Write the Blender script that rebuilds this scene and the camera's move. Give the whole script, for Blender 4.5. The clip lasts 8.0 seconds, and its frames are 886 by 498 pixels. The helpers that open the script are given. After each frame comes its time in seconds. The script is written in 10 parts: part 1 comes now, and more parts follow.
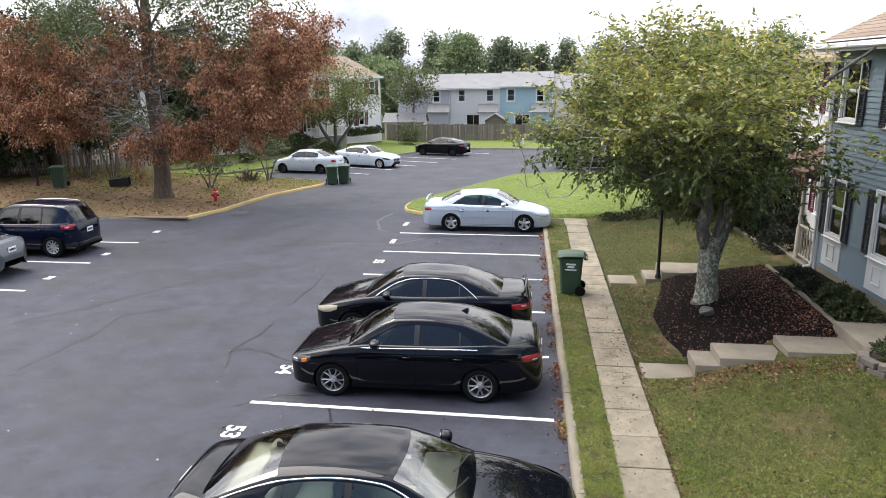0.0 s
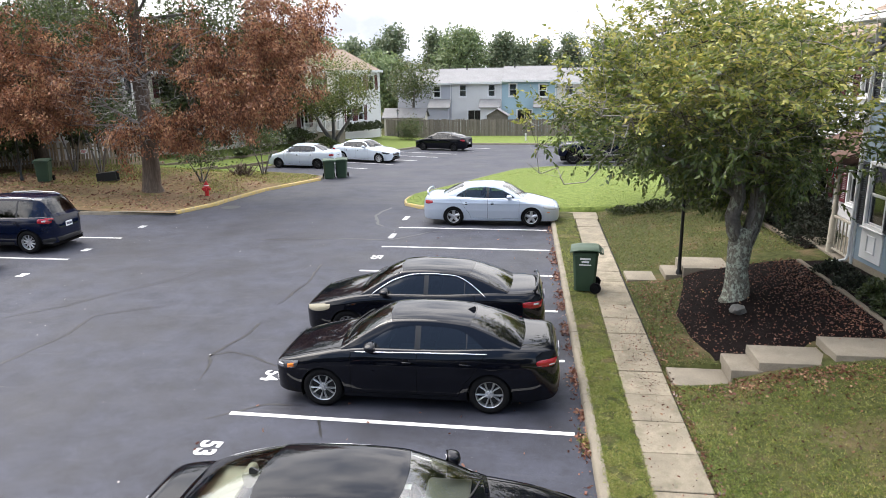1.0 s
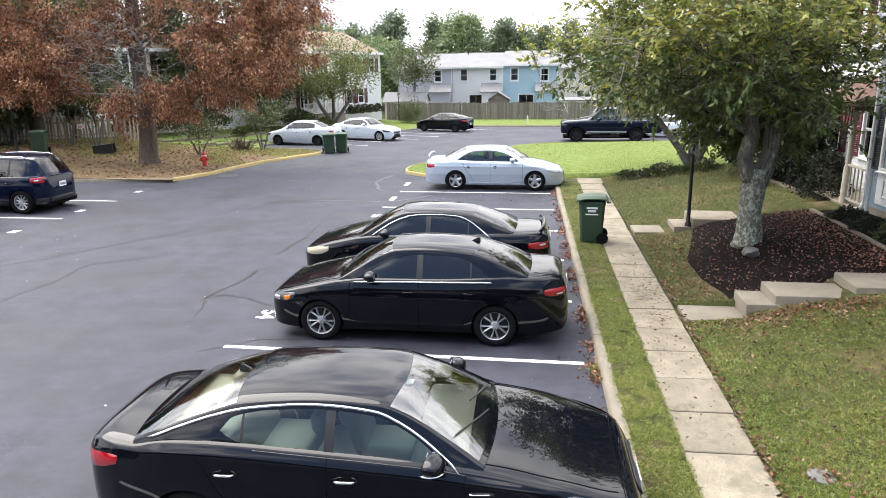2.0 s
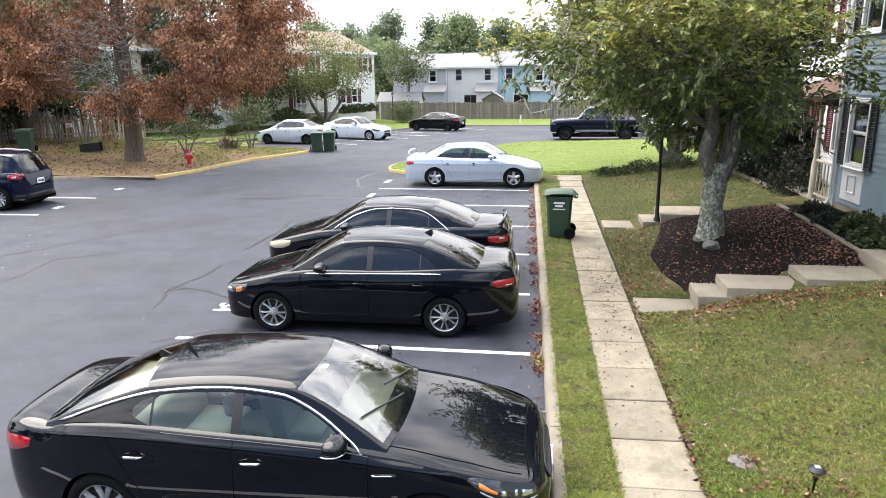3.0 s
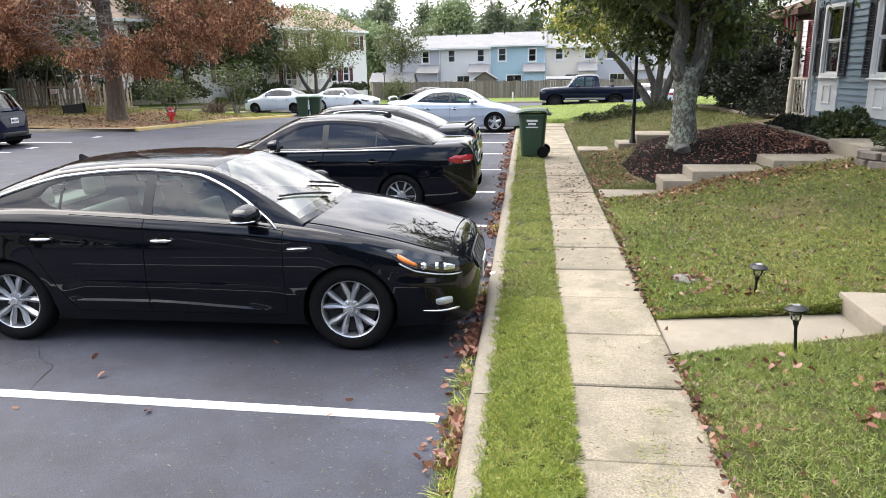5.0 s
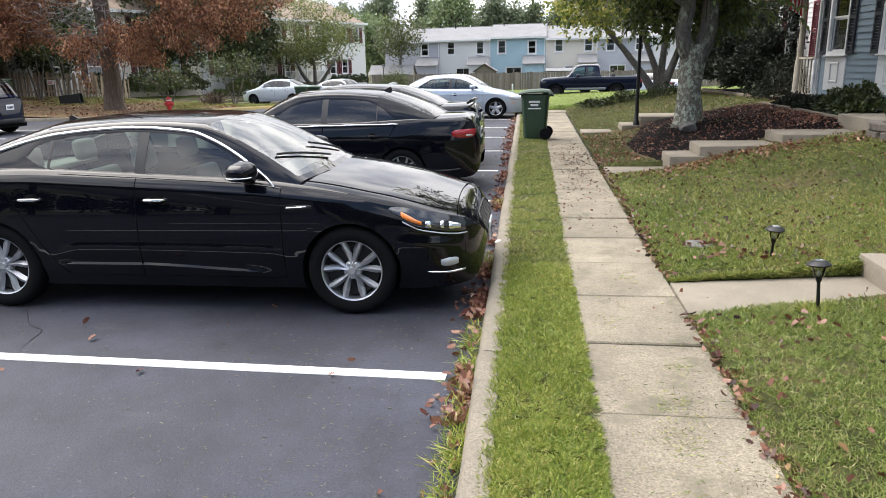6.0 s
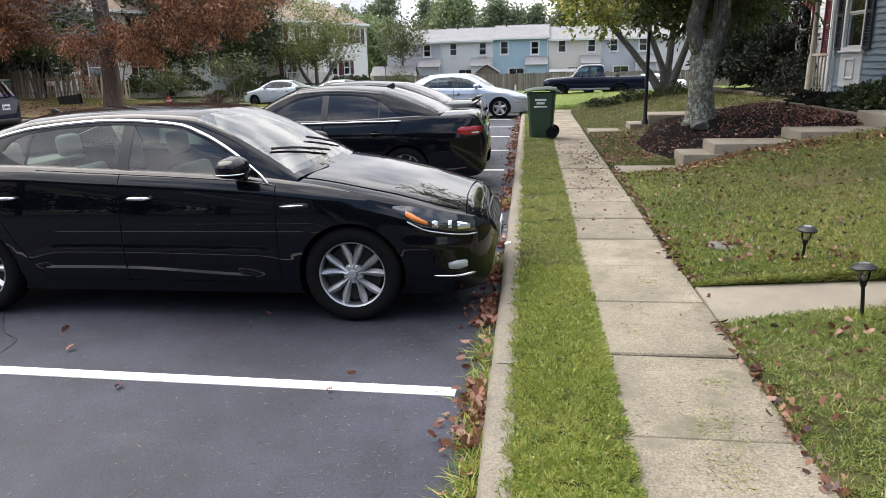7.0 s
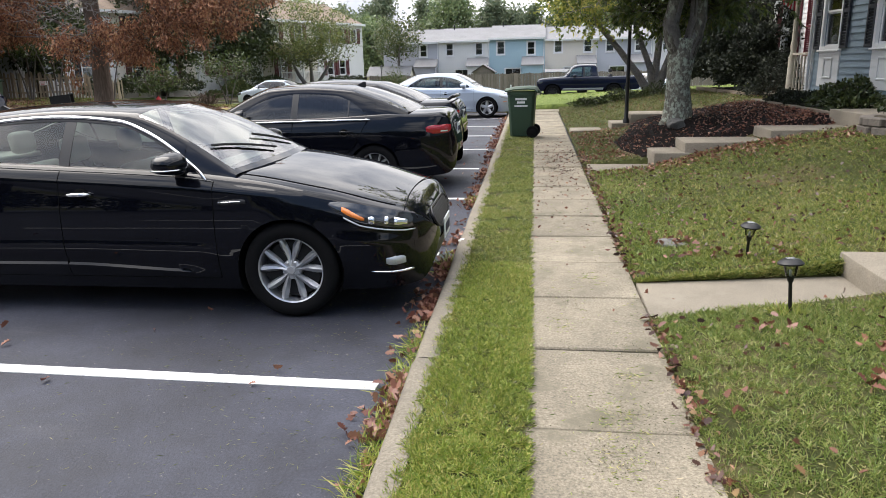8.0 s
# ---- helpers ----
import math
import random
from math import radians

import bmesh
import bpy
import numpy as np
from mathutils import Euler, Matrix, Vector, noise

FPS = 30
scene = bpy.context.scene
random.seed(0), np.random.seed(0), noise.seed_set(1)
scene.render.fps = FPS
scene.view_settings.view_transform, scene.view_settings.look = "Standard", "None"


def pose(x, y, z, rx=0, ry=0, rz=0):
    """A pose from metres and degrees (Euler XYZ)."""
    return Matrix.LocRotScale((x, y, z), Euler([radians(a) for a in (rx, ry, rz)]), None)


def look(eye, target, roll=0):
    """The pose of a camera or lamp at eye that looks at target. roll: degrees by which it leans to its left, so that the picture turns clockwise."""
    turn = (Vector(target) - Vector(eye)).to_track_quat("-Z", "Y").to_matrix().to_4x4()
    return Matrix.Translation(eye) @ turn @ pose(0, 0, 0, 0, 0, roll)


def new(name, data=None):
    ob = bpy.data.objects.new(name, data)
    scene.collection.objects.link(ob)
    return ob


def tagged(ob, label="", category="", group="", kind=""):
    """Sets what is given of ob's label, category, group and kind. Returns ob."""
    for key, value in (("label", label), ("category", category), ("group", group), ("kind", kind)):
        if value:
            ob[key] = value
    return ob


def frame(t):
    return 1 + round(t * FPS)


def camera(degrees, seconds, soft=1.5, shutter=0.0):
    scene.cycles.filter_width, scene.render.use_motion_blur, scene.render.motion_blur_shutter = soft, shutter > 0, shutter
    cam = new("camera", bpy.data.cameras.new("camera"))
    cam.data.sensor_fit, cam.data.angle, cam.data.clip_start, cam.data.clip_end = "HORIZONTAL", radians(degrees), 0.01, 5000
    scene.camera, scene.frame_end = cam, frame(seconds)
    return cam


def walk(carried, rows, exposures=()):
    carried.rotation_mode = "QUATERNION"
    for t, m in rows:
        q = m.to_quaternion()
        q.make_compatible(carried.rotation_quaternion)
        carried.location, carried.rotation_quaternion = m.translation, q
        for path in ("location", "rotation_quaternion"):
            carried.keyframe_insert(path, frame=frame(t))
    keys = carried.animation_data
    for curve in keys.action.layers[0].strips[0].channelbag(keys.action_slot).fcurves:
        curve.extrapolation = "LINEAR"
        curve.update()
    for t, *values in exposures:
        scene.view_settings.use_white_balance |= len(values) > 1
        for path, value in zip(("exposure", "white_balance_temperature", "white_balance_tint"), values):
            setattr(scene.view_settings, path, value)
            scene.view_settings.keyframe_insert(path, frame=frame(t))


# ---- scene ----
cam = camera(64.8, 8.0, soft=0.65)
PATH = [
    (0, (-0.475, -0.792, 5.624), (-0.74, 1.13, 5.138), -0.6),
    (0.5, (-0.614, -0.018, 5.617), (-0.879, 1.904, 5.129), -0.7),
    (1, (-0.722, 0.542, 5.148), (-0.988, 2.463, 4.66), -0.7),
    (1.5, (-0.777, 0.703, 4.296), (-1.043, 2.624, 3.807), -0.7),
    (1.7, (-0.808, 0.74, 4.123), (-1.073, 2.658, 3.622), -0.7),
    (2.8, (-0.326, 0.682, 3.937), (-0.606, 2.598, 3.439), -0.9),
    (3, (-0.015, 0.752, 3.89), (-0.289, 2.67, 3.392), -0.8),
    (3.5, (0.45, 0.772, 3.662), (0.178, 2.691, 3.165), -0.8),
    (4, (0.574, 0.74, 2.881), (0.303, 2.658, 2.383), -0.9),
    (4.5, (0.604, 0.685, 2.418), (0.332, 2.602, 1.917), -1.0),
    (5, (0.599, 0.614, 2.11), (0.327, 2.531, 1.608), -1.0),
    (5.2, (0.589, 0.603, 1.969), (0.317, 2.52, 1.467), -1.0),
    (6.3, (0.499, 0.913, 1.762), (0.227, 2.827, 1.246), -1.3),
    (6.5, (0.472, 1.04, 1.726), (0.198, 2.956, 1.219), -1.3),
    (7, (0.442, 1.115, 1.694), (0.165, 3.03, 1.186), -1.3),
    (7.5, (0.711, 1.159, 1.674), (0.435, 3.073, 1.165), -1.3),
    (8, (0.866, 1.145, 1.661), (0.588, 3.06, 1.154), -1.3),
]
walk(cam, [(t, look(eye, target, roll)) for t, eye, target, roll in PATH],
     exposures=[(0, 1.12), (1.5, 1.45), (3.0, 1.68), (4.5, 1.66), (6.5, 1.14), (8.0, 1.08)])

# ---- sky and sun ----
SUN_ELEVATION, SUN_AZIMUTH = radians(58), radians(-68)     # azimuth: from +y towards +x

world = bpy.data.worlds.new("sky")
scene.world = world
world.use_nodes = True
nt = world.node_tree
nt.nodes.clear()
w_out = nt.nodes.new("ShaderNodeOutputWorld")
w_bg = nt.nodes.new("ShaderNodeBackground")
w_bg.inputs["Strength"].default_value = 1.0
sky = nt.nodes.new("ShaderNodeTexSky")
sky.sky_type = "NISHITA"
sky.sun_disc = False
sky.sun_elevation = SUN_ELEVATION
sky.sun_rotation = SUN_AZIMUTH
sky.air_density, sky.dust_density, sky.ozone_density = 1.0, 2.0, 1.0
sky_gain = nt.nodes.new("ShaderNodeVectorMath")
sky_gain.operation = "SCALE"
sky_gain.inputs["Scale"].default_value = 0.10
nt.links.new(sky.outputs["Color"], sky_gain.inputs[0])
# broken cloud cover over the whole dome
w_co = nt.nodes.new("ShaderNodeTexCoord")
w_map = nt.nodes.new("ShaderNodeMapping")
w_map.inputs["Scale"].default_value = (1.0, 1.0, 1.5)
nt.links.new(w_co.outputs["Generated"], w_map.inputs["Vector"])
w_n1 = nt.nodes.new("ShaderNodeTexNoise")
w_n1.inputs["Scale"].default_value = 2.6
w_n1.inputs["Detail"].default_value = 9.0
w_n1.inputs["Roughness"].default_value = 0.58
w_n1.inputs["Distortion"].default_value = 0.35
nt.links.new(w_map.outputs["Vector"], w_n1.inputs["Vector"])
w_cover = nt.nodes.new("ShaderNodeValToRGB")
w_cover.color_ramp.elements[0].position = 0.36
w_cover.color_ramp.elements[1].position = 0.52
# the cover is thick over the far end of the lot and breaks up into blue sky over the open end
w_sep = nt.nodes.new("ShaderNodeSeparateXYZ")
nt.links.new(w_co.outputs["Generated"], w_sep.inputs["Vector"])
w_open = nt.nodes.new("ShaderNodeMath")
w_open.operation = "MULTIPLY_ADD"
w_open.inputs[1].default_value = 0.14
nt.links.new(w_sep.outputs["Y"], w_open.inputs[0])
nt.links.new(w_n1.outputs["Fac"], w_open.inputs[2])
nt.links.new(w_open.outputs["Value"], w_cover.inputs["Fac"])
w_n2 = nt.nodes.new("ShaderNodeTexNoise")
w_n2.inputs["Scale"].default_value = 4.4
w_n2.inputs["Detail"].default_value = 7.0
nt.links.new(w_map.outputs["Vector"], w_n2.inputs["Vector"])
w_shade = nt.nodes.new("ShaderNodeValToRGB")
w_shade.color_ramp.elements[0].position = 0.34
w_shade.color_ramp.elements[0].color = (0.47, 0.50, 0.58, 1)
w_shade.color_ramp.elements[1].position = 0.56
w_shade.color_ramp.elements[1].color = (1.06, 1.045, 1.06, 1)
nt.links.new(w_n2.outputs["Fac"], w_shade.inputs["Fac"])
w_mix = nt.nodes.new("ShaderNodeMix")
w_mix.data_type = "RGBA"
nt.links.new(w_cover.outputs["Color"], w_mix.inputs["Factor"])
nt.links.new(sky_gain.outputs["Vector"], w_mix.inputs["A"])
nt.links.new(w_shade.outputs["Color"], w_mix.inputs["B"])
# an overcast dome is brightest overhead
w_rise = nt.nodes.new("ShaderNodeMapRange")
w_rise.inputs["From Min"].default_value, w_rise.inputs["From Max"].default_value = 0.0, 1.0
w_rise.inputs["To Min"].default_value, w_rise.inputs["To Max"].default_value = 0.70, 1.85
nt.links.new(w_sep.outputs["Z"], w_rise.inputs["Value"])
w_dome = nt.nodes.new("ShaderNodeVectorMath")
w_dome.operation = "SCALE"
nt.links.new(w_mix.outputs["Result"], w_dome.inputs[0])
nt.links.new(w_rise.outputs["Result"], w_dome.inputs["Scale"])
nt.links.new(w_dome.outputs["Vector"], w_bg.inputs["Color"])
nt.links.new(w_bg.outputs["Background"], w_out.inputs["Surface"])

sun_data = bpy.data.lights.new("sun", "SUN")
sun_data.energy = 1.7
sun_data.angle = radians(50)
sun_data.color = (1.0, 0.93, 0.85)
sun = new("sun", sun_data)
sun_dir = Vector((math.sin(SUN_AZIMUTH) * math.cos(SUN_ELEVATION), math.cos(SUN_AZIMUTH) * math.cos(SUN_ELEVATION), math.sin(SUN_ELEVATION)))
sun.matrix_world = look(sun_dir * 60, (0, 0, 0))

# ---- materials ----
def principled(name):
    m = bpy.data.materials.new(name)
    m.use_nodes = True
    return m, m.node_tree, m.node_tree.nodes["Principled BSDF"]


def noise_node(tree, vec, scale, detail=6.0, rough=0.6):
    n = tree.nodes.new("ShaderNodeTexNoise")
    n.inputs["Scale"].default_value = scale
    n.inputs["Detail"].default_value = detail
    n.inputs["Roughness"].default_value = rough
    tree.links.new(vec, n.inputs["Vector"])
    return n.outputs["Fac"]


def ramp_node(tree, fac, stops):
    r = tree.nodes.new("ShaderNodeValToRGB")
    e = r.color_ramp.elements
    while len(e) < len(stops):
        e.new(0.5)
    for el, (p, c) in zip(e, stops):
        el.position = p
        el.color = (*c, 1) if len(c) == 3 else c
    tree.links.new(fac, r.inputs["Fac"])
    return r.outputs["Color"]


def mix_node(tree, fac, a, b, blend="MIX"):
    m = tree.nodes.new("ShaderNodeMix")
    m.data_type = "RGBA"
    m.blend_type = blend
    for key, v in (("Factor", fac), ("A", a), ("B", b)):
        if isinstance(v, (int, float)):
            m.inputs[key].default_value = v
        elif isinstance(v, tuple):
            m.inputs[key].default_value = (*v, 1)
        else:
            tree.links.new(v, m.inputs[key])
    return m.outputs["Result"]


def place_coord(tree, scale=(1, 1, 1), own=False):
    """World position in metres, or the object's own coordinates."""
    if own:
        v = tree.nodes.new("ShaderNodeTexCoord").outputs["Object"]
    else:
        v = tree.nodes.new("ShaderNodeNewGeometry").outputs["Position"]
    mp = tree.nodes.new("ShaderNodeMapping")
    mp.inputs["Scale"].default_value = scale
    tree.links.new(v, mp.inputs["Vector"])
    return mp.outputs["Vector"]


def bump_node(tree, bsdf, height, strength, dist):
    b = tree.nodes.new("ShaderNodeBump")
    b.inputs["Strength"].default_value = strength
    b.inputs["Distance"].default_value = dist
    tree.links.new(height, b.inputs["Height"])
    tree.links.new(b.outputs["Normal"], bsdf.inputs["Normal"])


def tint(c, k):
    return tuple(min(1.0, max(0.0, v * k)) for v in c)


def rough_surface(name, base, fine=40.0, coarse=1.2, spread=0.35, rough=0.85, bump=0.4, dist=0.004, stretch=(1, 1, 1), own=False, stain=None, spec=0.4, vary=0.0):
    """A weathered surface: fine grain, broad unevenness, optional stains, and relief."""
    m, t, b = principled(name)
    v = place_coord(t, stretch, own)
    f1, f2 = noise_node(t, v, fine, 4), noise_node(t, v, coarse, 5)
    c1 = ramp_node(t, f1, [(0.25, tint(base, 1 - spread)), (0.75, tint(base, 1 + spread))])
    c2 = ramp_node(t, f2, [(0.3, tint((1, 1, 1), 1 - spread * 0.7)), (0.7, (1, 1, 1))])
    c = mix_node(t, 1.0, c1, c2, "MULTIPLY")
    if stain:
        f3 = ramp_node(t, noise_node(t, v, stain[1], 7, 0.65), [(stain[2], (0, 0, 0)), (stain[2] + 0.12, (1, 1, 1))])
        c = mix_node(t, f3, c, stain[0])
    if vary:
        oi = t.nodes.new("ShaderNodeObjectInfo").outputs["Random"]
        c = mix_node(t, 1.0, c, ramp_node(t, oi, [(0, tint((1, 1, 1), 1 - vary)), (1, (1, 1, 1))]), "MULTIPLY")
    t.links.new(c, b.inputs["Base Color"])
    b.inputs["Roughness"].default_value = rough
    b.inputs["Specular IOR Level"].default_value = spec
    bump_node(t, b, f1, bump, dist)
    return m


def plain(name, base, rough=0.5, metal=0.0, coat=0.0, spec=0.5, grain=0.08, scale=60.0):
    m, t, b = principled(name)
    f = noise_node(t, place_coord(t, own=True), scale, 3)
    t.links.new(ramp_node(t, f, [(0.3, tint(base, 1 - grain)), (0.7, tint(base, 1 + grain))]), b.inputs["Base Color"])
    b.inputs["Roughness"].default_value = rough
    b.inputs["Metallic"].default_value = metal
    b.inputs["Coat Weight"].default_value = coat
    b.inputs["Coat Roughness"].default_value = 0.03
    b.inputs["Specular IOR Level"].default_value = spec
    return m


def car_paint(name, base, metal=0.0, rough=0.3):
    """Clear-coated paint with a faint film of dust."""
    m, t, b = principled(name)
    f = noise_node(t, place_coord(t, own=True), 3.0, 8, 0.7)
    dust = ramp_node(t, f, [(0.45, (0, 0, 0)), (0.8, (0.010, 0.010, 0.010))])
    t.links.new(mix_node(t, dust, base, (0.30, 0.29, 0.27)), b.inputs["Base Color"])
    b.inputs["Metallic"].default_value = metal
    t.links.new(ramp_node(t, f, [(0.3, (rough, rough, rough)), (0.8, (rough + 0.12,) * 3)]), b.inputs["Roughness"])
    b.inputs["Specular IOR Level"].default_value = 0.5 if metal else 0.0
    b.inputs["Coat Weight"].default_value = 1.0
    b.inputs["Coat Roughness"].default_value = 0.02
    b.inputs["Coat Tint"].default_value = (0.82, 0.90, 1.0, 1)
    b.inputs["Coat IOR"].default_value = 1.5 if metal or base[1] > 0.2 else 1.40
    return m


def pane_glass(name, tint_col=(0.75, 0.85, 0.82), gloss=1.0, ior=1.5):
    """Thin window glass: clear or tinted straight through, mirror-like by Fresnel."""
    m = bpy.data.materials.new(name)
    m.use_nodes = True
    t = m.node_tree
    t.nodes.clear()
    out = t.nodes.new("ShaderNodeOutputMaterial")
    tr = t.nodes.new("ShaderNodeBsdfTransparent")
    tr.inputs["Color"].default_value = (*tint_col, 1)
    gl = t.nodes.new("ShaderNodeBsdfGlossy")
    gl.inputs["Roughness"].default_value = 0.02
    gl.inputs["Color"].default_value = (gloss, gloss, gloss, 1)
    fr = t.nodes.new("ShaderNodeFresnel")
    fr.inputs["IOR"].default_value = ior
    mx = t.nodes.new("ShaderNodeMixShader")
    t.links.new(fr.outputs["Fac"], mx.inputs["Fac"])
    t.links.new(tr.outputs["BSDF"], mx.inputs[1])
    t.links.new(gl.outputs["BSDF"], mx.inputs[2])
    t.links.new(mx.outputs["Shader"], out.inputs["Surface"])
    return m


def leaf_material(name, stops, rough=0.40, clear=0.35):
    """Leaves: each its own colour, with light coming through."""
    m, t, b = principled(name)
    rnd = t.nodes.new("ShaderNodeNewGeometry").outputs["Random Per Island"]
    patch = noise_node(t, place_coord(t), 0.9, 3)
    mixed = t.nodes.new("ShaderNodeMath")
    mixed.operation = "MULTIPLY_ADD"
    t.links.new(patch, mixed.inputs[0])
    mixed.inputs[1].default_value = 0.9
    t.links.new(rnd, mixed.inputs[2])
    half = t.nodes.new("ShaderNodeMath")
    half.operation = "MULTIPLY_ADD"
    t.links.new(mixed.outputs[0], half.inputs[0])
    half.inputs[1].default_value = 0.75
    half.inputs[2].default_value = -0.22
    col = ramp_node(t, half.outputs[0], stops)
    t.links.new(col, b.inputs["Base Color"])
    b.inputs["Roughness"].default_value = rough
    b.inputs["Specular IOR Level"].default_value = 0.5
    trl = t.nodes.new("ShaderNodeBsdfTranslucent")
    t.links.new(col, trl.inputs["Color"])
    mx = t.nodes.new("ShaderNodeMixShader")
    mx.inputs["Fac"].default_value = clear
    out = t.nodes["Material Output"]
    t.links.new(b.outputs["BSDF"], mx.inputs[1])
    t.links.new(trl.outputs["BSDF"], mx.inputs[2])
    t.links.new(mx.outputs["Shader"], out.inputs["Surface"])
    return m


def asphalt_material():
    """Sealed asphalt: dark, with tyre-polished lanes, patched darker areas, pale scuffs and grit."""
    m, t, b = principled("asphalt")
    v = place_coord(t)
    grit = noise_node(t, v, 190.0, 4, 0.8)
    mid = noise_node(t, v, 9.0, 6, 0.65)
    broad = noise_node(t, v, 0.42, 5, 0.6)
    c = ramp_node(t, grit, [(0.25, (0.0128, 0.0145, 0.0222)), (0.75, (0.0700, 0.0755, 0.1040))])
    c = mix_node(t, 1.0, c, ramp_node(t, mid, [(0.3, (0.72, 0.72, 0.73)), (0.7, (1, 1, 1))]), "MULTIPLY")
    c = mix_node(t, 1.0, c, ramp_node(t, broad, [(0.38, (0.58, 0.58, 0.60)), (0.56, (1, 1, 1))]), "MULTIPLY")
    patch = noise_node(t, v, 1.5, 7, 0.62)
    c = mix_node(t, 1.0, c, ramp_node(t, patch, [(0.36, (0.66, 0.66, 0.67)), (0.60, (1.12, 1.12, 1.12))]), "MULTIPLY")
    pebble = noise_node(t, v, 70.0, 3, 0.7)
    c = mix_node(t, 1.0, c, ramp_node(t, pebble, [(0.36, (0.66, 0.66, 0.67)), (0.64, (1.30, 1.30, 1.31))]), "MULTIPLY")
    speck = ramp_node(t, noise_node(t, v, 30.0, 2, 0.5), [(0.70, (0, 0, 0)), (0.75, (0.5, 0.5, 0.5))])
    c = mix_node(t, speck, c, (0.24, 0.23, 0.215))
    lane = noise_node(t, place_coord(t, (0.45, 2.4, 1)), 1.0, 6, 0.7)
    scuff = ramp_node(t, lane, [(0.60, (0, 0, 0)), (0.78, (0.25, 0.25, 0.25))])
    c = mix_node(t, scuff, c, (0.15, 0.15, 0.157))
    t.links.new(c, b.inputs["Base Color"])
    t.links.new(ramp_node(t, broad, [(0.35, (0.60, 0.60, 0.60)), (0.65, (0.80, 0.80, 0.80))]), b.inputs["Roughness"])
    b.inputs["Specular IOR Level"].default_value = 0.45
    bump_node(t, b, pebble, 0.6, 0.006)
    return m


def grass_ground_material(name, a, d, bare, bare_at):
    m, t, b = principled(name)
    v = place_coord(t)
    f1, f2, f3 = noise_node(t, v, 55.0, 4, 0.7), noise_node(t, v, 1.1, 6, 0.65), noise_node(t, v, 6.0, 5, 0.6)
    c = mix_node(t, f1, a, d)
    c = mix_node(t, 1.0, c, ramp_node(t, f3, [(0.32, (0.42, 0.48, 0.40)), (0.66, (1.1, 1.1, 1.05))]), "MULTIPLY")
    c = mix_node(t, ramp_node(t, f2, [(bare_at - 0.04, (0, 0, 0)), (bare_at + 0.14, (0.85, 0.85, 0.85))]), c, bare)
    t.links.new(c, b.inputs["Base Color"])
    b.inputs["Roughness"].default_value = 0.95
    b.inputs["Specular IOR Level"].default_value = 0.15
    bump_node(t, b, f1, 0.7, 0.02)
    return m


M = {}
M["asphalt"] = asphalt_material()
M["concrete"] = rough_surface("concrete", (0.290, 0.252, 0.188), 95, 2.2, 0.55, 0.9, 0.9, 0.004, stain=((0.165, 0.146, 0.105), 3.2, 0.52), vary=0.20)
M["kerb"] = rough_surface("kerb_concrete", (0.25, 0.22, 0.17), 90, 2.2, 0.42, 0.92, 0.5, 0.004, stain=((0.15, 0.135, 0.11), 4.0, 0.55), vary=0.15)
M["step"] = rough_surface("step_concrete", (0.235, 0.205, 0.16), 110, 2.2, 0.40, 0.9, 0.6, 0.003, stain=((0.24, 0.215, 0.17), 3.2, 0.58), vary=0.10)
M["yellow"] = rough_surface("kerb_yellow_paint", (0.47, 0.35, 0.125), 60, 2.0, 0.30, 0.8, 0.3, 0.003, stain=((0.30, 0.26, 0.19), 6.0, 0.50))
M["line"] = rough_surface("line_paint", (0.70, 0.70, 0.69), 140, 3.0, 0.14, 0.7, 0.3, 0.002, stain=((0.20, 0.20, 0.21), 11.0, 0.62))
M["sealer"] = rough_surface("crack_sealer", (0.018, 0.018, 0.020), 60, 3.0, 0.3, 0.42, 0.2, 0.002)
M["lawn"] = grass_ground_material("lawn_ground", (0.038, 0.045, 0.016), (0.085, 0.088, 0.030), (0.125, 0.090, 0.052), 0.54)
M["mound"] = grass_ground_material("mound_ground", (0.120, 0.160, 0.040), (0.200, 0.245, 0.070), (0.19, 0.20, 0.07), 0.66)
M["dirt"] = grass_ground_material("leaf_littered_soil", (0.115, 0.072, 0.042), (0.27, 0.185, 0.115), (0.115, 0.115, 0.038), 0.55)
M["mulch"] = rough_surface("mulch", (0.0125, 0.0088, 0.0085), 38, 3.0, 0.6, 0.95, 1.0, 0.03, spec=0.08)
M["bark"] = rough_surface("bark", (0.185, 0.172, 0.140), 26, 2.5, 0.5, 0.95, 1.0, 0.03, stretch=(1, 1, 0.8), stain=((0.35, 0.385, 0.31), 13.0, 0.48))
# limb bark is darker than the trunk's: crown shade put into the colour
M["bark_limb_shaded"] = rough_surface("bark_limb_shaded", (0.135, 0.122, 0.100), 22, 1.8, 0.5, 0.95, 1.0, 0.03, stretch=(1, 1, 0.6), stain=((0.29, 0.31, 0.25), 11.0, 0.50))
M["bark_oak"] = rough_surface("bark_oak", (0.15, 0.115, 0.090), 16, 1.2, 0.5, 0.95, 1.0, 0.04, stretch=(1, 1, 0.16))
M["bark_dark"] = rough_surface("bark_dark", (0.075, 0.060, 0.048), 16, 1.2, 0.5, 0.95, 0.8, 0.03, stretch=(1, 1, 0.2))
M["twig"] = rough_surface("twig_bark", (0.27, 0.25, 0.235), 20, 1.2, 0.35, 0.95, 0.4, 0.01)
M["black_paint"] = car_paint("black_paint", (0.0030, 0.0033, 0.0055))
M["silver_paint"] = car_paint("silver_paint", (0.56, 0.57, 0.59), 0.4, 0.35)
M["white_paint"] = car_paint("white_car_paint", (0.66, 0.66, 0.65))
M["navy_paint"] = car_paint("navy_paint", (0.003, 0.006, 0.019))
M["grey_paint"] = car_paint("grey_paint", (0.10, 0.10, 0.105), 0.5)
